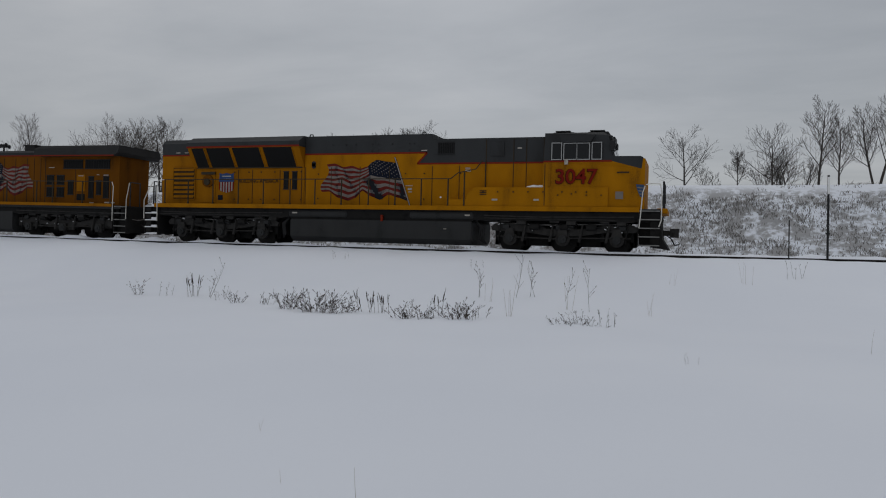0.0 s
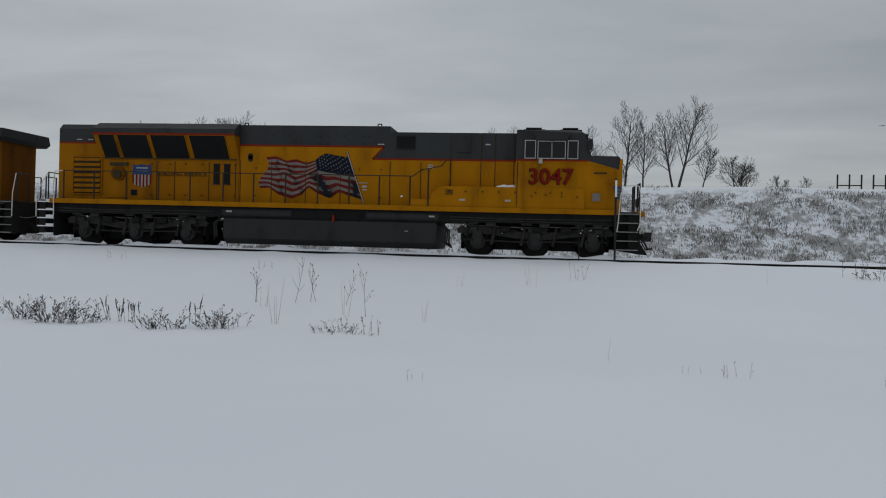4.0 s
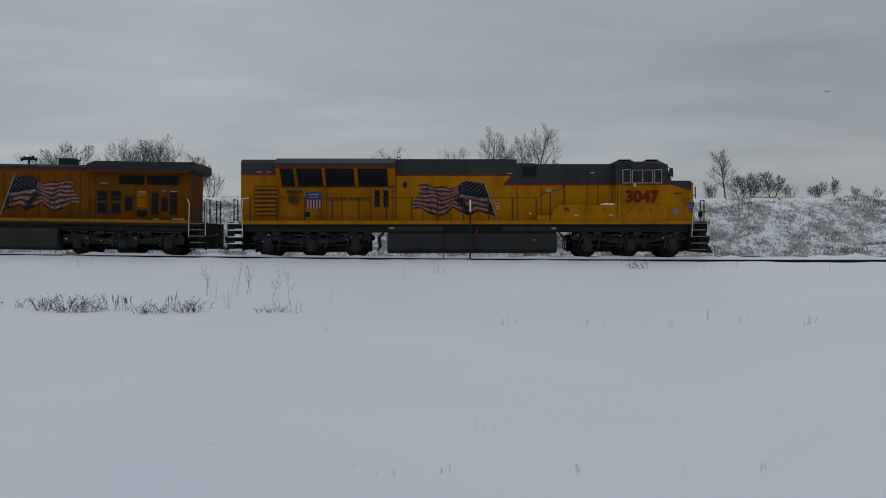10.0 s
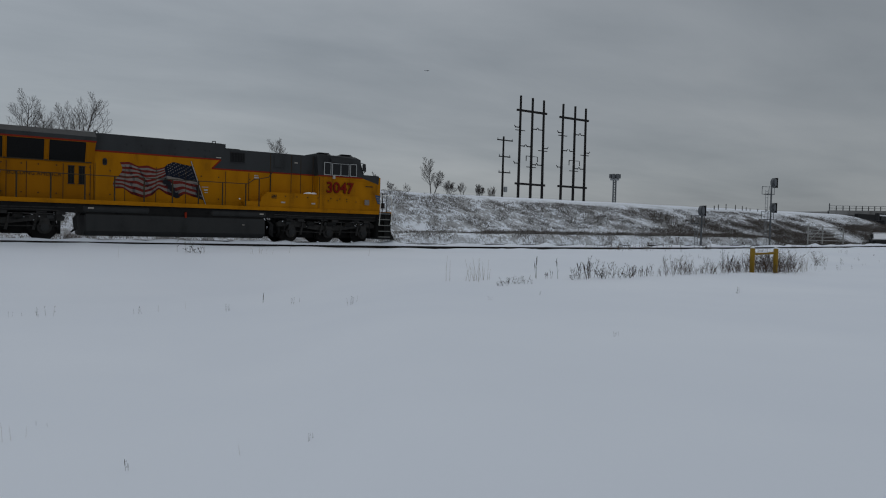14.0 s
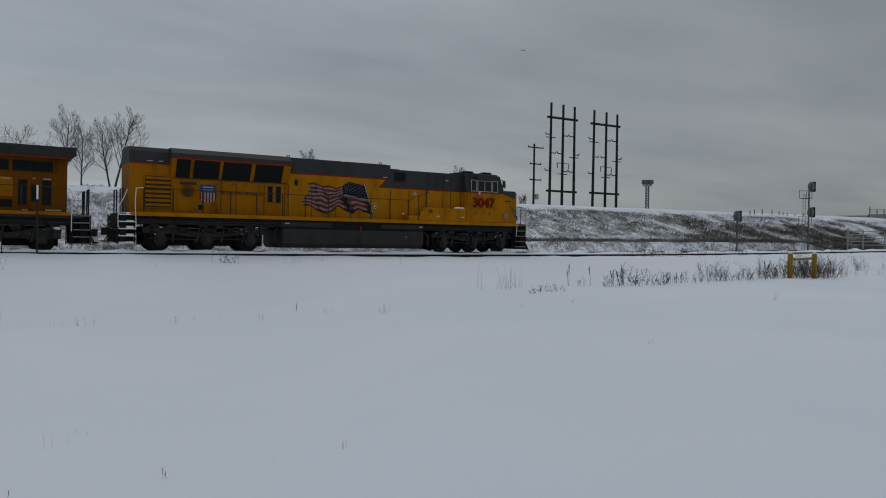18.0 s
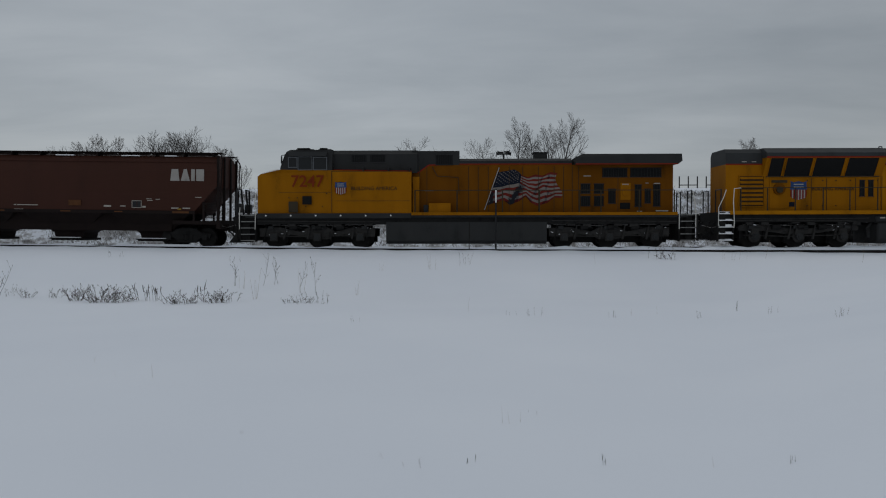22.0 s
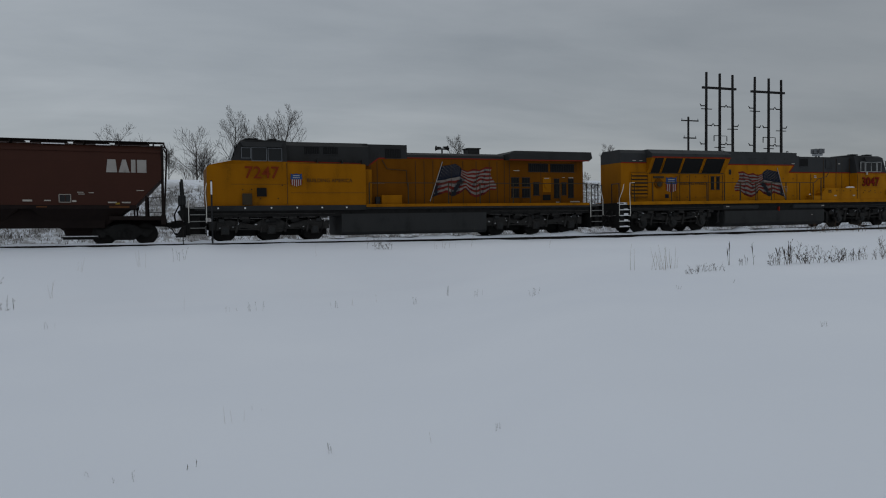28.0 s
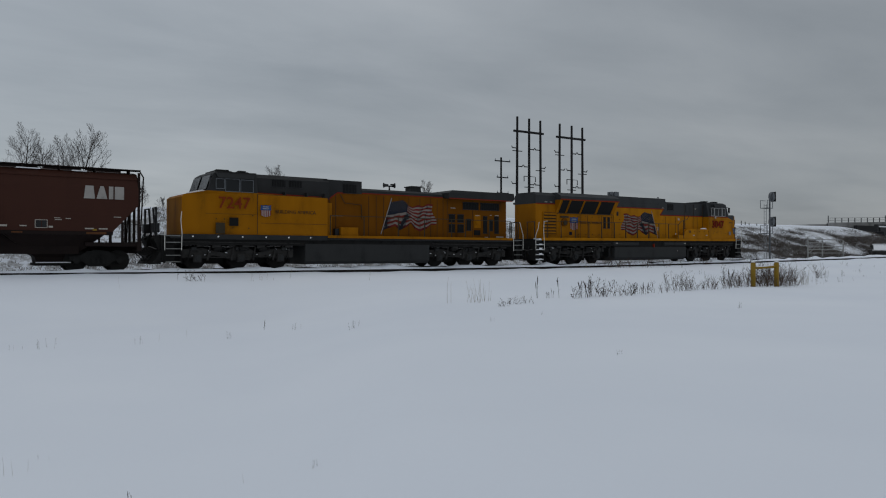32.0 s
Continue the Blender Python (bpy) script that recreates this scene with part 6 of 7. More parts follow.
def railway_signal(x, y, top, heads, label, hang=0.39):
    """A signal mast with hooded heads, a ladder and small landings."""
    g = ground_z(x, y)
    S = thing("railway_signal", pose(x, y, g), label, "railway signal", "signals beside the track")
    part("mast", rod(bmesh.new(), (0, 0, -0.3), (0, 0, top - g - 0.2), 0.085, 0.075, seg=10), SIGNALM, S)
    part("base_box", box(bmesh.new(), -0.22, 0.22, -0.22, 0.22, -0.2, 0.55, 0.02), SIGNALM, S)
    for z in heads:
        bm = bmesh.new()
        oval = [(hang - 0.06 + 0.30 * math.cos(k * math.pi / 10), z - g + 0.45 * math.sin(k * math.pi / 10)) for k in range(20)]
        prism(bm, oval, -0.22, 0.22)
        bmesh.ops.bevel(bm, geom=[e for e in bm.edges if abs(e.verts[0].co.y - e.verts[1].co.y) < 0.01], offset=0.10, segments=2, affect="EDGES")
        h = part("signal_head", bm, SIGNALM, S, "pale grey oval lamp casing")
        bm = bmesh.new()
        box(bm, hang + 0.21, hang + 0.25, -0.26, 0.26, z - g - 0.47, z - g + 0.47, 0.015)
        part("backplate", bm, BLACK, h)
        for k in (-0.30, 0.0, 0.30):
            part("hood", rod(bmesh.new(), (hang + 0.25, 0, z - g + k), (hang + 0.42, 0, z - g + k - 0.03), 0.12, seg=10), BLACK, h)
        bm = bmesh.new()
        pipe(bm, [(0, 0, z - g - 0.40), (hang, 0, z - g - 0.40)], 0.05)
        part("bracket", bm, SIGNALM, h)
    bm = bmesh.new()
    hi = top - g - 0.9
    for dx in (-0.75, -0.38):
        rod(bm, (dx, 0.1, 0.1), (dx, 0.1, hi), 0.022, seg=5)
    z = 0.3
    while z < hi:
        rod(bm, (-0.75, 0.1, z), (-0.38, 0.1, z), 0.015, seg=4)
        z += 0.3
    part("ladder", bm, GALV, S)
    for z in heads:
        bm = bmesh.new()
        zz = z - g - 1.15
        box(bm, -0.95, 0.0, -0.35, 0.35, zz, zz + 0.05)
        pipe(bm, [(-0.95, -0.35, zz), (-0.95, -0.35, zz + 0.75), (-0.1, -0.35, zz + 0.75), (-0.1, -0.35, zz)], 0.025)
        pipe(bm, [(-0.95, 0.35, zz), (-0.95, 0.35, zz + 0.75), (-0.1, 0.35, zz + 0.75)], 0.025)
        part("landing", bm, SIGNALM, S)


def pipe_gate():
    """A long barred gate beyond the line."""
    g = ground_z(83, 45)
    G = thing("metal_gate", pose(79.4, 45, g), "pale barred metal gate beyond the railway", "gate")
    for x in (0.0, 3.0, 7.5):
        part("post", box(bmesh.new(), x - 0.06, x + 0.06, -0.06, 0.06, -0.3, 2.45 - 0.12 * x / 3, 0.01), WORNBAR, G)
    for k in range(5):
        z = 0.65 + k * 0.38
        part("bar", box(bmesh.new(), 0.0, 7.5 - (0.4 if k == 4 else 0), -0.10, -0.05, z, z + 0.085, 0.01), WORNBAR, G)
    part("brace", pipe(bmesh.new(), [(0.1, -0.12, 0.7), (2.9, -0.12, 2.2)], 0.03), WORNBAR, G)


def bollard_guard():
    """Two yellow posts with a bar between them in the snow."""
    x0, y0, x1, y1 = 30.35, 19.75, 31.65, 19.42
    z0 = ground_z(31, 19.6)
    B = thing("bollard_guard", pose(x0, y0, z0, 0, 0, math.degrees(math.atan2(y1 - y0, x1 - x0))), "yellow pipe guard of two posts and a bar", "bollard")
    w = math.hypot(x1 - x0, y1 - y0)
    for x in (0.0, w):
        bm = bmesh.new()
        rod(bm, (x, 0, -0.3), (x, 0, 1.08), 0.108, seg=16)
        bmesh.ops.create_uvsphere(bm, u_segments=16, v_segments=8, radius=0.108, matrix=Matrix.Translation((x, 0, 1.07)) @ Matrix.Diagonal((1, 1, 0.5, 1)))
        p = part("bollard", bm, BOLLARD, B, smooth=True)
        bm = bmesh.new()
        bmesh.ops.create_icosphere(bm, subdivisions=2, radius=0.098, matrix=Matrix.Translation((x, 0, 1.13)) @ Matrix.Diagonal((1, 1, 0.4, 1)))
        part("snow_cap", bm, SNOWCAP, p, smooth=True)
    part("bar", rod(bmesh.new(), (0, 0, 0.84), (w, 0, 0.91), 0.055, seg=10), BOLLARD, B)
    bm = bmesh.new()
    box(bm, 0.15, w - 0.15, -0.035, 0.035, 0.90, 0.935, 0.012)
    part("snow_strip", bm, SNOWCAP, B)


def overpass():
    """The concrete road bridge that runs on from the end of the bank."""
    B = thing("road_bridge", pose(110.5, 63, 0), "weathered concrete road bridge with a railing beyond the bank", "bridge")
    part("deck", box(bmesh.new(), 0, 95, -3.5, 9.0, 5.55, 5.95), CONCRETE, B)
    part("parapet", box(bmesh.new(), 0, 95, -3.6, -3.3, 5.45, 6.12), CONCRETE, B)
    for k in range(3):
        part("girder", box(bmesh.new(), 8, 95, -3.2 + 4.6 * k, -2.6 + 4.6 * k, 4.5, 5.55), CONCRETE, B)
    for x in (17.5, 42.0, 68.0):
        bm = bmesh.new()
        box(bm, x - 0.7, x + 0.7, -3.4, 8.8, 3.9, 4.6, 0.05)
        pier = part("pier_cap", bm, CONCRETE, B)
        for y in (-2.4, 2.7, 7.8):
            part("column", rod(bmesh.new(), (x, y, -0.5), (x, y, 4.0), 0.5, seg=14), CONCRETE, pier)
    part("abutment", box(bmesh.new(), 5.5, 8.0, -3.4, 8.8, 0.0, 5.5), CONCRETE, B)
    for k in range(48):
        x = 0.2 + k * 1.95
        part("rail_post", box(bmesh.new(), x - 0.05, x + 0.05, -3.5, -3.4, 6.1, 6.85 + (0.35 if k % 9 == 0 else 0)), BRIDGE_RAIL, B)
    for z in (6.45, 6.8):
        part("railing", box(bmesh.new(), 0, 95, -3.48, -3.42, z, z + 0.05), BRIDGE_RAIL, B)
    # a box culvert end and a dark portal under the bridge
    part("retaining_wall", box(bmesh.new(), 20, 95, 8.8, 9.6, -0.5, 5.5), CONCRETE, B)
    for o in B.children_recursive:  # sheared upwards along its length to look level from the camera
        for v in o.data.vertices:
            if v.co.z > 1.0:
                v.co.z += 0.030 * v.co.x


def plate_girder_bridge():
    """A low dark girder bridge that crosses in front of the road bridge."""
    B = thing("girder_bridge", pose(115.5, 55, 0), "dark steel girder bridge with snow along its flange", "bridge")
    part("girder", box(bmesh.new(), 0, 60, -0.25, 0.25, 4.75, 5.85, 0.03), BLACK, B)
    part("snow_ledge", box(bmesh.new(), 0.3, 60, -0.42, -0.26, 5.42, 5.60, 0.03), SNOWCAP, B)
    for k in range(20):
        part("stiffener", box(bmesh.new(), 0.6 + k * 3.0, 0.75 + k * 3.0, -0.40, -0.25, 4.80, 5.40), BLACK, B)
    for x in (2.0, 16.0, 34.0):
        bent = part("bent_cap", box(bmesh.new(), x - 0.4, x + 0.4, -0.4, 3.6, 4.25, 4.75, 0.03), BLACK, B)
        for y in (0.0, 3.0):
            part("column", rod(bmesh.new(), (x, y, -0.6), (x, y, 4.3), 0.38, seg=12), BLACK, bent)
    part("far_girder", box(bmesh.new(), 0, 60, 2.75, 3.25, 4.75, 5.80, 0.03), BLACK, B)


def pickup():
    """A parked pickup with snow on its hood and roof."""
    x, y = 93.6, 43.9
    z = ground_z(x + 2.6, y)
    V = thing("pickup_truck", pose(x, y, z, 0, 0, 30), "dark parked pickup truck with snow on its hood", "truck")
    bm = bmesh.new()
    prism(bm, [(0.0, 0.45), (0.0, 0.95), (0.25, 1.12), (1.55, 1.20), (2.15, 1.85), (3.6, 1.88), (3.75, 1.22), (5.4, 1.22), (5.45, 0.5)], -0.95, 0.95)
    for v in bm.verts:
        if v.co.z > 1.5:
            v.co.y *= 0.82
    bmesh.ops.bevel(bm, geom=bm.edges[:], offset=0.05, segments=2, affect="EDGES")
    part("body", bm, TANKM, V)
    bm = bmesh.new()
    for s in (-1, 1):
        prism(bm, [(1.85, 1.26), (2.25, 1.74), (2.85, 1.76), (2.85, 1.26)], s * 0.90 - 0.02, s * 0.90 + 0.02)
        prism(bm, [(2.95, 1.26), (2.95, 1.76), (3.5, 1.76), (3.6, 1.26)], s * 0.90 - 0.02, s * 0.90 + 0.02)
    part("side_windows", bm, GLASS, V)
    for wx in (0.95, 4.45):
        for s in (-1, 1):
            bm = bmesh.new()
            disc(bm, (wx, 0.38), 0.38, s * 0.72, s * 0.97, 22)
            w = part("wheel", bm, RUBBER, V)
            part("rim", disc(bmesh.new(), (wx, 0.38), 0.22, s * 0.96, s * 0.985, 16), GALV, w)
    for s in (-1, 1):
        part("headlight", box(bmesh.new(), -0.03, 0.06, s * 0.72 - 0.16, s * 0.72 + 0.16, 0.78, 0.95, 0.02), GLASS, V)
    part("bumper", box(bmesh.new(), -0.12, 0.05, -0.93, 0.93, 0.42, 0.62, 0.03), GALV, V)
    bm = bmesh.new()
    box(bm, 0.2, 1.5, -0.85, 0.85, 1.13, 1.26, 0.05)
    box(bm, 2.2, 3.55, -0.72, 0.72, 1.86, 1.98, 0.05)
    box(bm, 3.8, 5.35, -0.85, 0.85, 1.20, 1.32, 0.05)
    prism(bm, [(1.58, 1.24), (1.62, 1.20), (2.16, 1.80), (2.10, 1.84)], -0.70, 0.70)
    part("snow_load", bm, SNOWCAP, V)


def airplane():
    A = thing("airplane", pose(500, 1250, 235), "small distant aeroplane under the clouds", "airplane")
    bm = bmesh.new()
    rod(bm, (-6.5, 0, 0), (5, 0, 0), 0.5, 0.9, seg=10)
    rod(bm, (5, 0, 0), (7, 0, 0), 0.9, 0.2, seg=10)
    part("fuselage", bm, SIGNALM, A)
    bm = bmesh.new()
    box(bm, 0.2, 2.0, -6.5, 6.5, -0.1, 0.1)
    part("wing", bm, SIGNALM, A)
    bm = bmesh.new()
    box(bm, -6.5, -5.3, -2.2, 2.2, 0.1, 0.25)
    prism(bm, [(-6.6, 0.2), (-5.0, 0.2), (-6.1, 1.9), (-6.8, 1.9)], -0.1, 0.1)
    part("tail", bm, SIGNALM, A)
    for o in A.children:  # scaled down to its small size in the camera's view
        o.data.transform(Matrix.Scale(0.66, 4))
    return A


marker_post()
for x0 in (14.81, 16.6):
    crest_rack(x0)
pole_frame((92.0, 95.0, 97.9), 110, 27.9, 25.1, 11.0)
pole_frame((103.1, 106.4, 109.4), 110, 27.6, 24.9, 11.1)
line_pole()
light_tower()
railway_signal(64.9, 40.5, 7.1, (6.94, 4.57), "two-headed railway signal on a grey mast with a ladder")
railway_signal(54.6, 40.5, 4.3, (3.90,), "short grey railway signal mast with one hooded head", 0.0)
pipe_gate()
bollard_guard()
overpass()
plate_girder_bridge()
pickup()
PLANE = airplane()

# ---------------- bare trees ----------------


class Sticks:
    """Collects tapered sticks for one mesh."""

    def __init__(self):
        self.v, self.f = [], []

    def add(self, a, b, r0, r1, seg):
        d = (b - a)
        if d.length < 1e-5:
            return
        u = d.orthogonal().normalized()
        w = d.cross(u).normalized()
        k = len(self.v)
        for p, r in ((a, r0), (b, r1)):
            for i in range(seg):
                t = 2 * math.pi * i / seg
                self.v.append(tuple(p + (u * math.cos(t) + w * math.sin(t)) * r))
        for i in range(seg):
            j = (i + 1) % seg
            self.f.append((k + i, k + j, k + seg + j, k + seg + i))

    def mesh(self, name, mat, smooth=False):
        me = bpy.data.meshes.new(name)
        me.from_pydata(self.v, [], self.f)
        me.materials.append(mat)
        if smooth:
            me.polygons.foreach_set("use_smooth", [True] * len(me.polygons))
        return me


def grow(rng, wood, twigs, p, d, length, r, level, style):
    n = (6, 5, 4, 3)[level]
    seg = (7, 5, 4, 3)[level]
    target = wood if level < 2 else twigs
    lift = style["lift"]
    wob = (0.05, 0.10, 0.11, 0.12)[level] * style["wob"]
    pts = [p]
    for i in range(n):
        d = (d + Vector((rng.uniform(-1, 1), rng.uniform(-1, 1), rng.uniform(-0.6, 1))) * wob + Vector((0, 0, lift * (0.0, 0.10, 0.12, 0.10)[level]))).normalized()
        q = p + d * (length / n)
        f0, f1 = 1 - 0.80 * i / n, 1 - 0.80 * (i + 1) / n
        target.add(p, q, max(r * f0, 0.0072 * style["fine"]), max(r * f1, 0.0048 * style["fine"]), seg)
        p = q
        pts.append(q)
    if level >= 3:
        return
    kids = style["kids"][level]
    for k in range(kids):
        t = style["first"][level] + (1 - style["first"][level]) * (k + rng.random()) / kids
        i = min(n - 1, int(t * n))
        base = pts[i].lerp(pts[i + 1], t * n - i)
        a = k * 2.4 + rng.uniform(-0.5, 0.5)
        axis = (pts[i + 1] - pts[i]).normalized()
        u = axis.orthogonal().normalized()
        w = axis.cross(u)
        out = style["angle"][level] * rng.uniform(0.75, 1.25)
        nd = axis * math.cos(out) + (u * math.cos(a) + w * math.sin(a)) * math.sin(out)
        ln = length * style["ratio"][level] * (1.15 - 0.75 * t) * rng.uniform(0.75, 1.2)
        grow(rng, wood, twigs, base, nd, ln, max(r * (1 - 0.75 * t) * 0.50, 0.007), level + 1, style)


TALL = dict(fine=1.15, lift=0.75, wob=1.15, kids=(15, 8, 5), first=(0.26, 0.12, 0.12), angle=(0.72, 0.62, 0.65), ratio=(0.52, 0.55, 0.60))
BROAD = dict(fine=0.92, lift=0.5, wob=1.25, kids=(11, 8, 5), first=(0.14, 0.14, 0.1), angle=(0.85, 0.66, 0.66), ratio=(0.80, 0.60, 0.60))
SCRUB = dict(fine=0.92, lift=0.8, wob=1.4, kids=(7, 5, 4), first=(0.05, 0.15, 0.1), angle=(0.55, 0.55, 0.6), ratio=(0.78, 0.58, 0.62))


def bare_tree(x, y, h, style, seed, stems=1, lean=0.0, thick=1.0, label="leafless winter tree on the bank", name="bare_tree", group="trees on the bank"):
    rng = random.Random(seed)
    T = thing(name, on_ground(x, y), label, "tree" if style is not SCRUB else "bush", group)
    wood, twigs = Sticks(), Sticks()
    for s in range(stems):
        a = rng.uniform(0, 6.28)
        tilt = lean if stems == 1 else 0.18 + 0.14 * rng.random()
        d = Vector((math.cos(a) * tilt if stems > 1 else tilt, math.sin(a) * tilt * 0.5, 1)).normalized()
        hh = h * (1.0 if s == 0 else rng.uniform(0.65, 0.95)) * (0.92 if style is TALL else 0.72)
        grow(rng, wood, twigs, Vector((0.25 * s * math.cos(a), 0.2 * s * math.sin(a), -0.3)), d, hh + 0.3, (0.0145 * h + 0.012) * thick, 0, style)
    tip = max(v[2] for v in wood.v + twigs.v)
    for st in (wood, twigs):  # scaled to h, a height that fits the camera's view
        st.v = [(a * h / tip, b * h / tip, c * h / tip) for a, b, c in st.v]
    o = new("trunk", wood.mesh("trunk", BARK, True))
    o.parent = T
    o = new("crown", twigs.mesh("crown", TWIG))
    o.parent = T
    return T


def tree_at(x, top, style, seed, y=63.0, **kw):
    bare_tree(x, y, top - ground_z(x, y), style, seed, **kw)


def stand(x, top, style, stems, y, seed, lean=0.0):
    bush = style is SCRUB
    tree_at(x, top, style, seed, y=y, stems=stems, lean=lean,
            label={id(TALL): "leafless tree with ascending limbs on the bank", id(BROAD): "broad leafless tree with a twiggy crown", id(SCRUB): "leafless scrub bush on top of the bank"}[id(style)],
            name="bush" if bush else "bare_tree", group="bushes on the bank" if bush else "trees on the bank")


stand(-52.83, 11.28, TALL, 1, 53, 200)
stand(-54.58, 9.75, SCRUB, 2, 53, 201)
stand(-51.07, 9.49, SCRUB, 2, 53, 202)
stand(-49.08, 9.34, SCRUB, 3, 53, 203)
stand(-46.58, 9.34, SCRUB, 2, 53, 204)
stand(-44.55, 11.05, BROAD, 2, 53, 205)
stand(-43.22, 10.69, BROAD, 2, 53, 206)
stand(-41.43, 9.85, TALL, 2, 53, 207)
stand(-40.12, 10.81, TALL, 2, 53, 208)
stand(-2.86, 8.45, BROAD, 1, 53, 209)
stand(-1.69, 6.09, SCRUB, 2, 53, 210)
stand(-0.01, 6.87, TALL, 1, 53, 211)
stand(1.21, 5.83, SCRUB, 2, 53, 212)
stand(2.1, 6.26, SCRUB, 2, 53, 213)
stand(2.74, 6.89, BROAD, 2, 53, 214)
stand(-26.9, 8.3, BROAD, 2, 52, 215)
stand(-25.7, 8.6, BROAD, 2, 52.5, 216)
stand(-24.6, 8, SCRUB, 2, 53, 217)
stand(-23.4, 7.8, SCRUB, 1, 53, 218)
stand(-22.5, 7.7, SCRUB, 1, 53, 219)
stand(-21.3, 8.75, BROAD, 2, 52, 220)
stand(-19.9, 8.75, BROAD, 2, 52.5, 221)
stand(-18.8, 8.95, BROAD, 2, 52, 222)
stand(-17.8, 7.3, TALL, 2, 52, 223)
stand(-16.9, 7.75, TALL, 2, 52, 224, 0.05)
stand(-15.6, 6.6, SCRUB, 2, 52, 225)
stand(1.75, 8.2, BROAD, 1, 52, 226)
stand(4.09, 9.65, TALL, 1, 52, 227)
stand(3.3, 6.2, SCRUB, 2, 51.5, 228)
stand(5.12, 8.5, TALL, 1, 52, 229)
stand(6.85, 9.3, TALL, 1, 52, 230, -0.17)
stand(7, 9.95, TALL, 1, 52, 231, 0.16)
stand(8.3, 7.4, TALL, 1, 52, 232, 0.33)
stand(10.2, 6.55, BROAD, 2, 52, 233)
stand(10.9, 6, SCRUB, 2, 52, 234)
stand(12.2, 5.35, SCRUB, 2, 51, 235)
stand(13.7, 5.3, SCRUB, 1, 51, 236)
stand(19.7, 5.9, SCRUB, 3, 52, 237)
stand(20.75, 8.25, TALL, 1, 52, 238)
stand(21.9, 6.45, BROAD, 2, 52, 239)
stand(23.6, 6.75, BROAD, 2, 55, 240)
stand(25.3, 6.85, TALL, 2, 55, 241, 0.18)
stand(26.9, 5.9, SCRUB, 2, 55, 242)
stand(28.9, 6.1, BROAD, 2, 55, 243)
stand(30.1, 6.45, TALL, 1, 55, 244)
stand(31.6, 5.8, SCRUB, 2, 55, 245)
stand(33.5, 5.7, SCRUB, 1, 55, 246)
stand(36.3, 8.15, TALL, 2, 55.5, 247)
stand(38.1, 6.25, BROAD, 2, 55.8, 248)
stand(40.4, 6.2, SCRUB, 2, 56.2, 249)
stand(42.6, 6.15, TALL, 2, 56.6, 250)
stand(45.5, 6.2, SCRUB, 2, 58, 251)
stand(46.72, 6.67, SCRUB, 2, 62.42, 119)
stand(49.57, 6.43, SCRUB, 2, 64.06, 120)


# ---------------- dry grass on the bank ----------------


def island_material(name, lo, hi, rough=0.95):
    m = bpy.data.materials.new(name)
    m.use_nodes = True
    n, l = m.node_tree.nodes, m.node_tree.links
    g = n.new("ShaderNodeNewGeometry")
    r = n.new("ShaderNodeValToRGB")
    r.color_ramp.elements[0].color, r.color_ramp.elements[1].color = (*lo, 1), (*hi, 1)
    l.new(g.outputs["Random Per Island"], r.inputs[0])
    l.new(r.outputs[0], n["Principled BSDF"].inputs["Base Color"])
    n["Principled BSDF"].inputs["Roughness"].default_value = rough
    return m


GRASS = island_material("dry_bank_grass", (0.092, 0.086, 0.080), (0.290, 0.272, 0.250))
SCRUBM = island_material("brown_bank_scrub", (0.058, 0.049, 0.044), (0.165, 0.139, 0.119))


def blades(verts, faces, rng, x, y, z, n, h, spread, width):
    for _ in range(n):
        a = rng.uniform(0, 6.283)
        bx, by = x + rng.gauss(0, spread * 0.4), y + rng.gauss(0, spread * 0.4)
        hh = h * rng.uniform(0.5, 1.15)
        lie = rng.uniform(0.3, 1.3)
        tx, ty = bx + math.cos(a) * hh * lie, by + math.sin(a) * hh * lie
        hh *= 1.1 - 0.35 * lie
        w = width * rng.uniform(0.6, 1.2)
        k = len(verts)
        verts += [(bx - w, by, z - 0.05), (bx + w, by, z - 0.05), ((bx + tx) / 2 + w * 0.7, (by + ty) / 2, z + hh * 0.62), ((bx + tx) / 2 - w * 0.7, (by + ty) / 2, z + hh * 0.62), (tx, ty, z + hh * rng.uniform(0.8, 1.0))]
        faces += [(k, k + 1, k + 2, k + 3), (k + 3, k + 2, k + 4)]


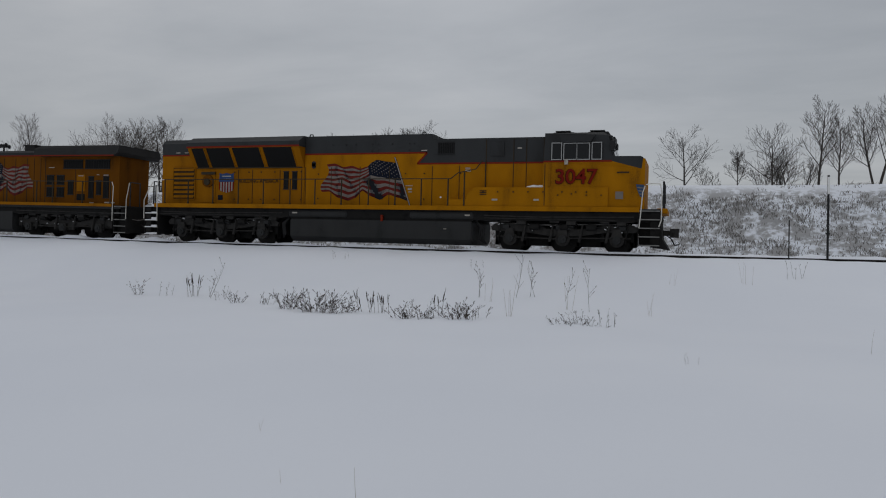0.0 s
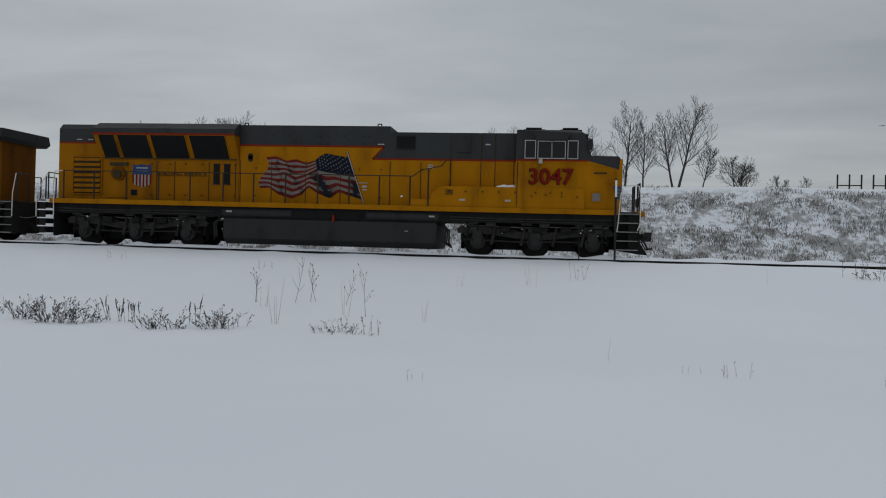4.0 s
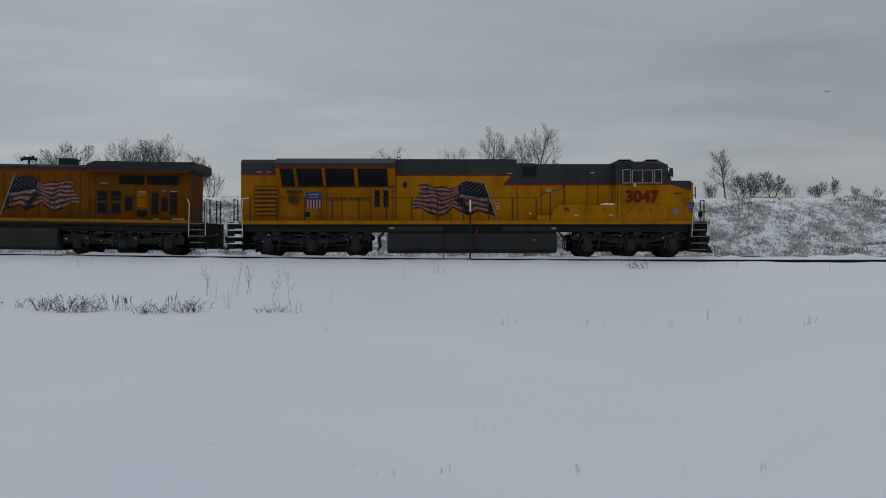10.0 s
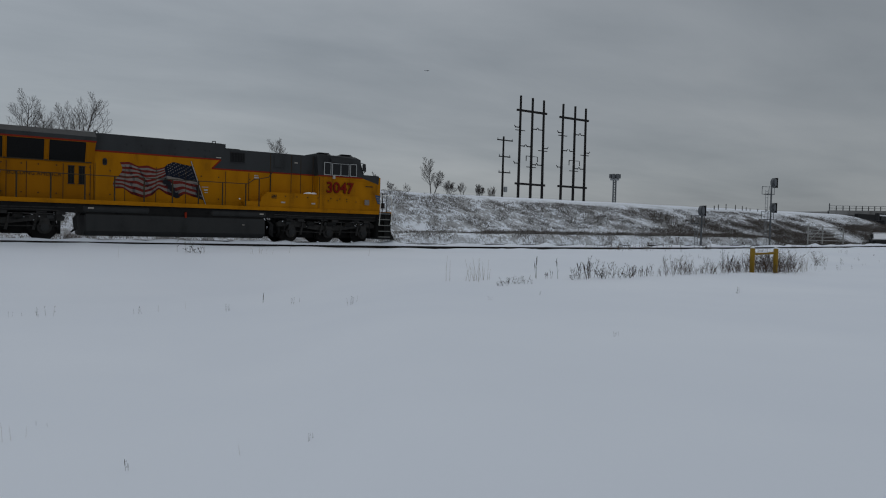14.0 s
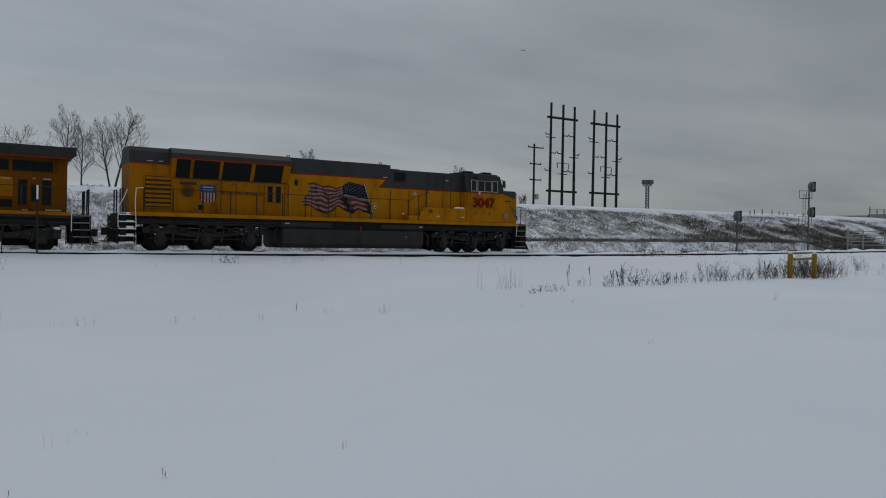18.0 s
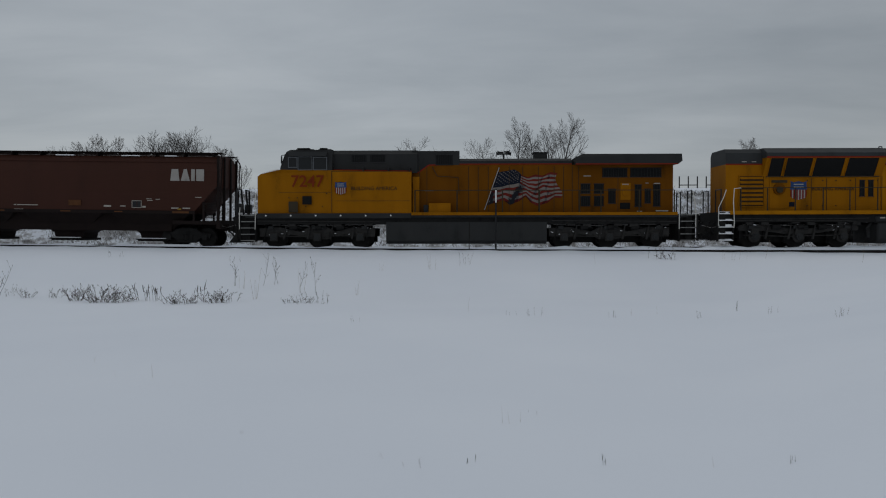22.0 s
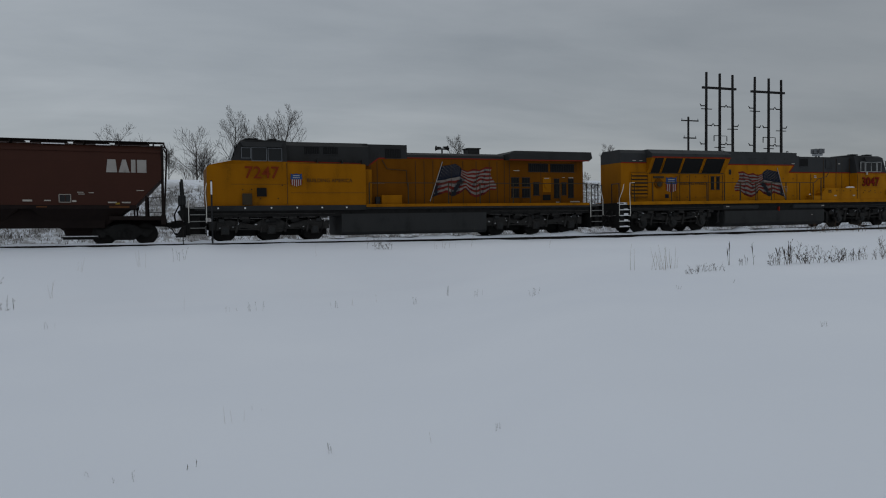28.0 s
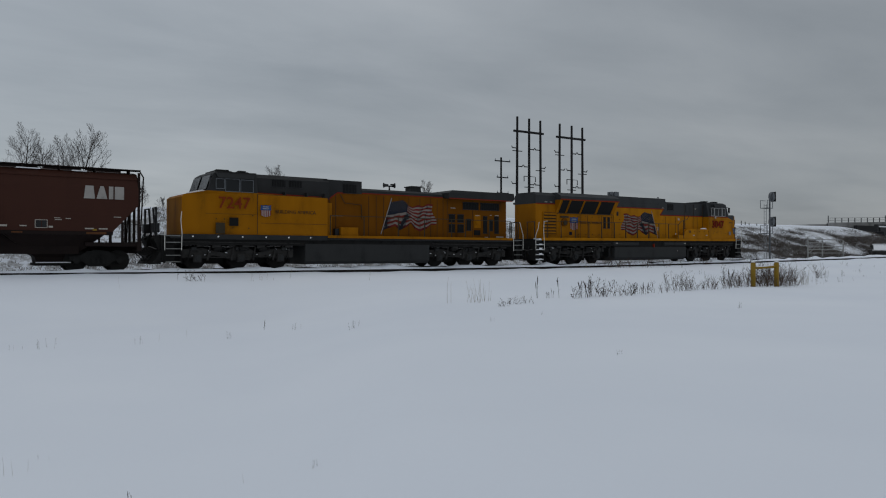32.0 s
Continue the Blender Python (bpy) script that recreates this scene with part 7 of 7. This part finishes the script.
def bank_grass():
    rng = random.Random(5)
    v, f, v2, f2 = [], [], [], []
    made = 0
    while made < 35000:
        x, y = rng.uniform(-52, 122), rng.uniform(39.6, 57.2)
        if rng.random() < (0.4 if x < -25 else 0.28 * (1 - ease(25, 45, x))):
            continue
        p = 0.46 + 0.55 * noise.noise((x * 0.13, y * 0.30, 4.0)) + 0.95 * noise.noise((x * 0.42, y * 0.62, 8.0)) + 0.5 * noise.noise((x * 1.3, y * 1.7, 3.0))
        p -= 0.75 * ease(53.2, 56.4, y) + 0.75 * (1 - ease(40.5, 43.2, y)) + 0.34 * (1 - ease(44.0, 46.5, y)) * (1 - ease(20, 40, x))
        right = ease(36, 52, x)
        band = scrub_band(x, y)
        p += right * (0.66 * band - 0.16) - 0.28 * right * (1 - ease(43.3, 44.0, y))
        if (x > 40 and y > 54.2) or (78 < x < 88 and y < 45.5):
            continue
        if rng.random() > p * 1.15:
            continue
        made += 1
        dark = ease(40, 80, x) * (1 - ease(52.5, 55.0, y)) * (0.62 * band - 0.06)
        shrub = dark > 0.14 + 0.4 * rng.random()
        flat_y = y
        y = BANK_FOOT + (y - BANK_FOOT) * (crest_y(x) - BANK_FOOT) / 16.5  # the bank is steeper where it is drawn closer for the camera
        x, z = x * y / flat_y, ground_z(x * y / flat_y, y)
        if shrub:
            blades(v2, f2, rng, x, y, z, 8, rng.uniform(0.18, 0.50), 0.6, 0.020)
        else:
            blades(v, f, rng, x, y, z, 5 + (x > 30), rng.uniform(0.09, 0.27) * y / flat_y, 0.42, 0.015 * y / flat_y)
    # a darker hem of scrub along the foot of the bank
    for _ in range(2600):
        x = rng.uniform(34, 98)
        y = 44.3 + abs(rng.gauss(0, 0.5)) if x < 76 else 42.6 + rng.gauss(0, 0.35)
        if noise.noise((x * 0.25, 5.0, 1.0)) + rng.uniform(-0.3, 0.3) < -0.15 - 0.25 * ease(20, 60, x):
            continue
        blades(v2, f2, rng, x, y, ground_z(x, y), 6, rng.uniform(0.15, 0.45), 0.5, 0.018)
    for name, vv, ff, mat, lab in (("bank_grass", v, f, GRASS, "dry tan grass poking through snow on the bank"), ("bank_scrub", v2, f2, SCRUBM, "dark brown scrub on the snowy bank")):
        me = bpy.data.meshes.new(name)
        me.from_pydata(vv, [], ff)
        me.materials.append(mat)
        tagged(new(name, me), lab, "grass", kind="stuff")


bank_grass()

# ---------------- dead weeds in the field ----------------


BRUSHM = material("brown_brush_twigs", (0.078, 0.054, 0.040), 0.95, var=0.3, scale=3, bump=0)


def weed(x, y, h, w, stems, seed, kind="clump", label="", name="weed_clump"):
    """A dead weed: thin forked stems, side sprigs and dark seed heads."""
    rng = random.Random(seed)
    W = thing(name, on_ground(x, y), label or {"clump": "low twiggy mound of dead weeds in the snow", "stalk": "tall thin dead weed stalk in the snow", "spike": "dead weed spikes with dark seed heads in the snow", "reed": "sparse pale dead grass stalks in the snow", "sprig": "small dead weed sprig poking through the snow", "brush": "wispy brown brush of bare twigs in the snow"}[kind], "weed", "dead weeds in the field")
    st, hd = Sticks(), Sticks()
    base_r = (0.0010 + 0.0070 * min(h, 0.8)) * (0.9 if kind == "brush" else 1.0) * (0.65 if kind == "reed" else 1.0)
    if kind == "clump":
        stems, w = int(stems * 0.72), w * rng.uniform(0.6, 0.85)
    for _ in range(stems):
        if kind == "clump":
            bx, by = max(-0.6, min(0.6, rng.gauss(0, 0.24))) * w, rng.gauss(0, w * 0.16)
            d = Vector((bx / w * 1.4 + rng.uniform(-0.75, 0.75), rng.uniform(-0.7, 0.7), 0.9)).normalized()
            hh = h * rng.uniform(0.25, 1.0) * (1.0 - 1.1 * (bx / w) ** 2)
        elif kind == "brush":
            bx, by = rng.gauss(0, 0.25) * w, rng.gauss(0, w * 0.2)
            d = Vector((rng.uniform(-0.6, 0.6), rng.uniform(-0.5, 0.5), 1.0)).normalized()
            hh = h * rng.uniform(0.35, 1.0)
        else:
            bx, by = rng.gauss(0, w * 0.25), rng.gauss(0, w * 0.18)
            tilt = 0.42 if kind == "stalk" else 0.22
            d = Vector((rng.uniform(-tilt, tilt), rng.uniform(-0.2, 0.2), 1.0)).normalized()
            hh = h * rng.uniform(0.5, 1.05)
        p = Vector((bx, by, -0.05))
        hh += 0.05
        n = 4
        for i in range(n):
            q = p + d * hh / n
            st.add(p, q, base_r * (1 - 0.15 * i), base_r * (0.85 - 0.15 * i), 4)
            twigs = {"reed": 0, "clump": 3, "stalk": 2, "spike": 1, "sprig": 1, "brush": 3}[kind] if i else (1 if kind == "clump" else 0)
            for _k in range(twigs):
                sd = (d * 0.8 + Vector((rng.uniform(-1, 1), rng.uniform(-1, 1), rng.uniform(-0.1, 0.6)))).normalized()
                s0 = p.lerp(q, rng.random())
                s1 = s0 + sd * hh * rng.uniform(0.07, 0.20) * {"brush": 1.7, "clump": 1.7, "stalk": 2.0}.get(kind, 1.0)
                st.add(s0, s1, base_r * 0.6, base_r * 0.4, 3)
                if rng.random() < {"brush": 0.10, "clump": 0.48, "stalk": 0.60}.get(kind, 0.35):
                    k = min(h, 0.6)
                    hd.add(s1, s1 + sd * 0.075 * k, 0.020 * k + 0.001, 0.008 * k, 4)
            p = q
            d = (d + Vector((rng.uniform(-0.3, 0.3), rng.uniform(-0.3, 0.3), rng.uniform(-0.2, 0.2))) * (0.5 if kind == "clump" else 0.22)).normalized()
        if kind == "spike":
            hd.add(p - d * hh * 0.4, p - d * hh * 0.2, 0.010 * h + 0.001, 0.020 * h + 0.001, 5)
            hd.add(p - d * hh * 0.2, p, 0.020 * h + 0.001, 0.006 * h + 0.001, 5)
        elif kind in ("clump", "sprig") and rng.random() < 0.6:
            hd.add(p, p + d * 0.05 * h, 0.016 * min(h, 0.6) + 0.001, 0.005 * h, 4)
    top = max(v[2] for v in st.v + hd.v)
    k = min(1.6, (h + 0.05) / (top + 0.05))
    st.v = [(a, b, (c + 0.05) * k - 0.05) for a, b, c in st.v]
    hd.v = [(a, b, (c + 0.05) * k - 0.05) for a, b, c in hd.v]
    o = tagged(new("stem", st.mesh("stem", {"reed": STRAW, "brush": BRUSHM}.get(kind, WEED))), kind="stuff")
    o.parent = W
    if hd.v:
        o = tagged(new("seed_head", hd.mesh("seed_head", SEED)), kind="stuff")
        o.parent = W
    return W


WEED_NAMES = {"clump": "weed_clump", "stalk": "weed_stalk", "spike": "seeded_weed", "reed": "dry_stalks", "sprig": "weed_sprig", "brush": "weed_brush"}


def plant(x, y, h, w, stems, kind):
    weed(x, y, h, w, stems, 700 + int(abs(x * 131 + y * 517)) % 9000, kind, name=WEED_NAMES[kind])


plant(-12.74, 24.32, 0.612, 1.019, 20, "clump")
plant(-11.63, 23.92, 0.611, 1.454, 44, "clump")
plant(-10.99, 24.17, 0.495, 0.874, 20, "clump")
plant(-10.56, 24.53, 0.612, 0.728, 9, "spike")
plant(-10.05, 24.46, 0.524, 0.582, 7, "spike")
plant(-8.93, 23.56, 0.493, 1.232, 39, "clump")
plant(-8.52, 24.32, 0.728, 0.437, 4, "spike")
plant(-7.88, 23.92, 0.538, 1.381, 44, "clump")
plant(-6.91, 25.01, 1.091, 0.436, 4, "reed")
plant(-5.05, 24.02, 0.364, 1.238, 36, "clump")
plant(-4.36, 23.85, 0.436, 0.582, 6, "sprig")
plant(-7.42, 27.84, 1.265, 0.133, 1, "stalk")
plant(-6.86, 27.98, 1.056, 0.211, 2, "stalk")
plant(-5.91, 27.69, 0.941, 0.161, 1, "stalk")
plant(-5.2, 26.52, 1.355, 0.143, 1, "stalk")
plant(-5.7, 26.63, 0.926, 0.427, 3, "reed")
plant(-8.11, 27.34, 0.687, 0.412, 3, "reed")
plant(-3.59, 26.17, 0.575, 0.288, 3, "reed")
plant(-8.47, 27.69, 0.941, 0.188, 2, "stalk")
plant(-13.96, 25.15, 0.363, 0.872, 11, "clump")
plant(-14.96, 25.26, 0.392, 0.871, 15, "clump")
plant(-13.34, 25.66, 0.362, 0.725, 13, "clump")
plant(-15.76, 25.88, 0.405, 1.157, 8, "sprig")
plant(-17.16, 26.28, 0.747, 0.431, 6, "spike")
plant(-16.51, 26.28, 1.221, 0.359, 2, "stalk")
plant(-18.09, 26.28, 0.431, 0.431, 4, "sprig")
plant(-19.13, 26.17, 0.532, 0.575, 7, "clump")
# along the edge of the field towards the yellow guard
plant(13.73, 18.44, 0.752, 0.501, 9, "reed")
plant(14.43, 18.94, 0.721, 0.501, 8, "reed")
plant(12.9, 18.6, 0.8, 0.2, 2, "reed")
plant(13.6, 16.9, 0.25, 0.6, 12, "clump")
plant(14.3, 17.4, 0.28, 0.6, 14, "clump")
plant(14.9, 17.3, 0.28, 0.5, 9, "clump")
plant(16.73, 18.94, 0.752, 0.1, 2, "spike")
plant(17.1, 18.8, 0.35, 0.4, 6, "spike")
plant(17.45, 18.7, 0.72, 0.1, 1, "spike")
plant(17.94, 18.24, 0.501, 0.802, 11, "clump")
plant(18.44, 18.34, 0.752, 0.802, 8, "spike")
plant(18.94, 18.54, 0.802, 0.902, 12, "clump")
plant(19.3, 18.3, 0.62, 0.8, 12, "clump")
plant(20, 18.4, 0.6, 1., 11, "brush")
plant(20.7, 18.4, 0.55, 0.9, 14, "clump")
plant(21.34, 18.64, 0.421, 0.601, 12, "spike")
plant(22.04, 18.84, 0.451, 0.601, 10, "spike")
plant(22.6, 18.8, 0.5, 1., 9, "brush")
plant(23.2, 18.9, 0.45, 0.9, 7, "brush")
plant(25, 19.6, 0.9, 1.2, 24, "brush")
plant(25.75, 19.64, 0.701, 1.002, 17, "brush")
plant(26.6, 19.5, 0.6, 1., 17, "brush")
plant(27.3, 19.5, 0.75, 0.9, 17, "brush")
plant(28.16, 19.64, 1.052, 0.401, 3, "stalk")
plant(28.3, 19.5, 0.95, 0.3, 3, "spike")
plant(28.9, 19.7, 0.7, 1., 19, "brush")
plant(29.7, 19.9, 0.7, 0.9, 17, "brush")
plant(30.96, 20.14, 1.002, 1.202, 36, "brush")
plant(32.26, 19.94, 1.102, 1.102, 43, "brush")
plant(32.9, 19.8, 1.2, 1., 38, "brush")
plant(33.57, 19.74, 1.002, 1.102, 27, "brush")
plant(34.37, 19.84, 0.802, 1.102, 18, "reed")
plant(35.27, 20.04, 0.701, 1.002, 12, "reed")
plant(41.08, 22.65, 0.952, 0.601, 13, "brush")
plant(41.48, 22.75, 0.501, 0.802, 8, "sprig")
plant(37.58, 21.04, 0.301, 0.501, 4, "sprig")
plant(44.5, 23, 0.4, 0.5, 5, "sprig")
plant(39, 20.4, 0.3, 0.4, 4, "sprig")
# by the ballast
plant(36, 33.3, 0.75, 2.4, 28, "brush")
plant(38.4, 33, 0.7, 2., 24, "brush")
plant(38.98, 31.66, 0.501, 0.2, 2, "spike")
plant(40.38, 31.46, 0.501, 0.2, 2, "spike")
plant(34.2, 33.9, 0.5, 1.5, 12, "reed")
plant(31.56, 19.94, 1.102, 1.002, 33, "brush")
plant(30.7, 19.25, 0.7, 0.9, 18, "brush")
plant(31.8, 19.1, 0.6, 0.9, 15, "brush")
plant(32.5, 20.3, 1.3, 1.2, 38, "brush")
plant(29.9, 20.6, 0.8, 1.2, 24, "brush")
plant(37.2, 33.6, 0.7, 1.6, 24, "brush")
plant(41.5, 33.4, 0.55, 1.6, 16, "brush")
plant(46, 33.6, 0.6, 1.8, 18, "brush")
plant(52, 33.9, 0.55, 1.8, 16, "brush")
plant(58, 33.8, 0.6, 2., 16, "brush")
# sprigs scattered over the open snow
plant(8.58, 31.93, 0.597, 0.652, 8, "sprig")
plant(9.1, 31.78, 0.548, 0.877, 9, "clump")
plant(11.66, 31.46, 0.44, 0.99, 8, "reed")
plant(13.05, 31.56, 0.856, 0.107, 1, "reed")
plant(15.75, 29.01, 0.725, 0.104, 1, "reed")
plant(5.73, 30.94, 0.458, 0.115, 1, "reed")
plant(0.46, 30.94, 0.516, 0.573, 5, "sprig")
plant(-9.48, 31.13, 0.282, 0.564, 5, "sprig")
plant(-14.6, 31.52, 0.332, 0.553, 4, "sprig")
plant(-1.07, 30.31, 0.592, 0.474, 4, "reed")
plant(-3.16, 29.79, 0.486, 0.365, 3, "reed")
plant(-2.64, 18.97, 0.171, 0.285, 3, "sprig")
plant(2.07, 20.18, 0.257, 0.428, 5, "sprig")
plant(1.5, 20.39, 0.143, 0.285, 3, "sprig")
plant(4.12, 19.82, 0.2, 0.285, 4, "sprig")
plant(4.78, 20.25, 0.214, 0.214, 2, "reed")
plant(6.45, 19.65, 0.199, 0.356, 4, "sprig")
plant(5.56, 20.53, 0.228, 0.143, 1, "reed")
plant(7.83, 20.84, 0.307, 0.084, 2, "spike")
plant(8.25, 19.42, 0.186, 0.399, 4, "sprig")
plant(8.6, 16.62, 0.209, 0.407, 6, "sprig")
plant(0.29, 21.39, 0.428, 0.143, 1, "reed")
plant(11, 14, 0.1, 0.3, 3, "sprig")
plant(13, 14.6, 0.1, 0.2, 3, "sprig")
plant(19.6, 13.2, 0.2, 0.3, 4, "sprig")
plant(1.47, 7.34, 0.114, 0.071, 2, "spike")
plant(2.51, 7.19, 0.113, 0.042, 1, "reed")
plant(3.02, 6.68, 0.077, 0.077, 3, "sprig")
plant(0.11, 7.42, 0.086, 0.114, 3, "spike")
plant(-0.43, 7.27, 0.071, 0.2, 4, "sprig")
plant(-0.78, 7.56, 0.043, 0.114, 2, "sprig")
plant(0.6, 8.91, 0.2, 0.257, 3, "reed")
plant(0.94, 9.41, 0.043, 0.171, 2, "sprig")
plant(-4.88, 11.69, 0.214, 0.086, 1, "reed")
plant(-5.56, 11.84, 0.1, 0.071, 1, "reed")
plant(-2.5, 8.41, 0.043, 0.071, 2, "sprig")
plant(-6.56, 13.12, 0.1, 0.143, 2, "reed")
plant(9, 8.2, 0.08, 0.25, 4, "sprig")
seed = 20000
# small tips of grass in the trodden snow beyond the yellow guard
tips = random.Random(31)
for _ in range(34):
    seed += 1
    weed(tips.uniform(32.5, 58.0), tips.uniform(18.5, 30.0), tips.uniform(0.12, 0.34), 0.3, tips.randint(2, 5), seed, "sprig", name="weed_sprig")
# stakes of an old fence on the crest
for k in range(9):
    x = 77.0 + 1.3 * k + 0.5 * math.sin(k * 5.0)
    Q = thing("fence_stake", on_ground(x, 55.4), "weathered grey stake on the snowy crest", "post", "old fence stakes on the crest")
    part("shaft", rod(bmesh.new(), (0, 0, -0.3), (0.05 * math.sin(k * 3.0), 0, 0.48 + 0.2 * math.sin(k * 7.0)), 0.05, seg=6), POLEM, Q)

motions()
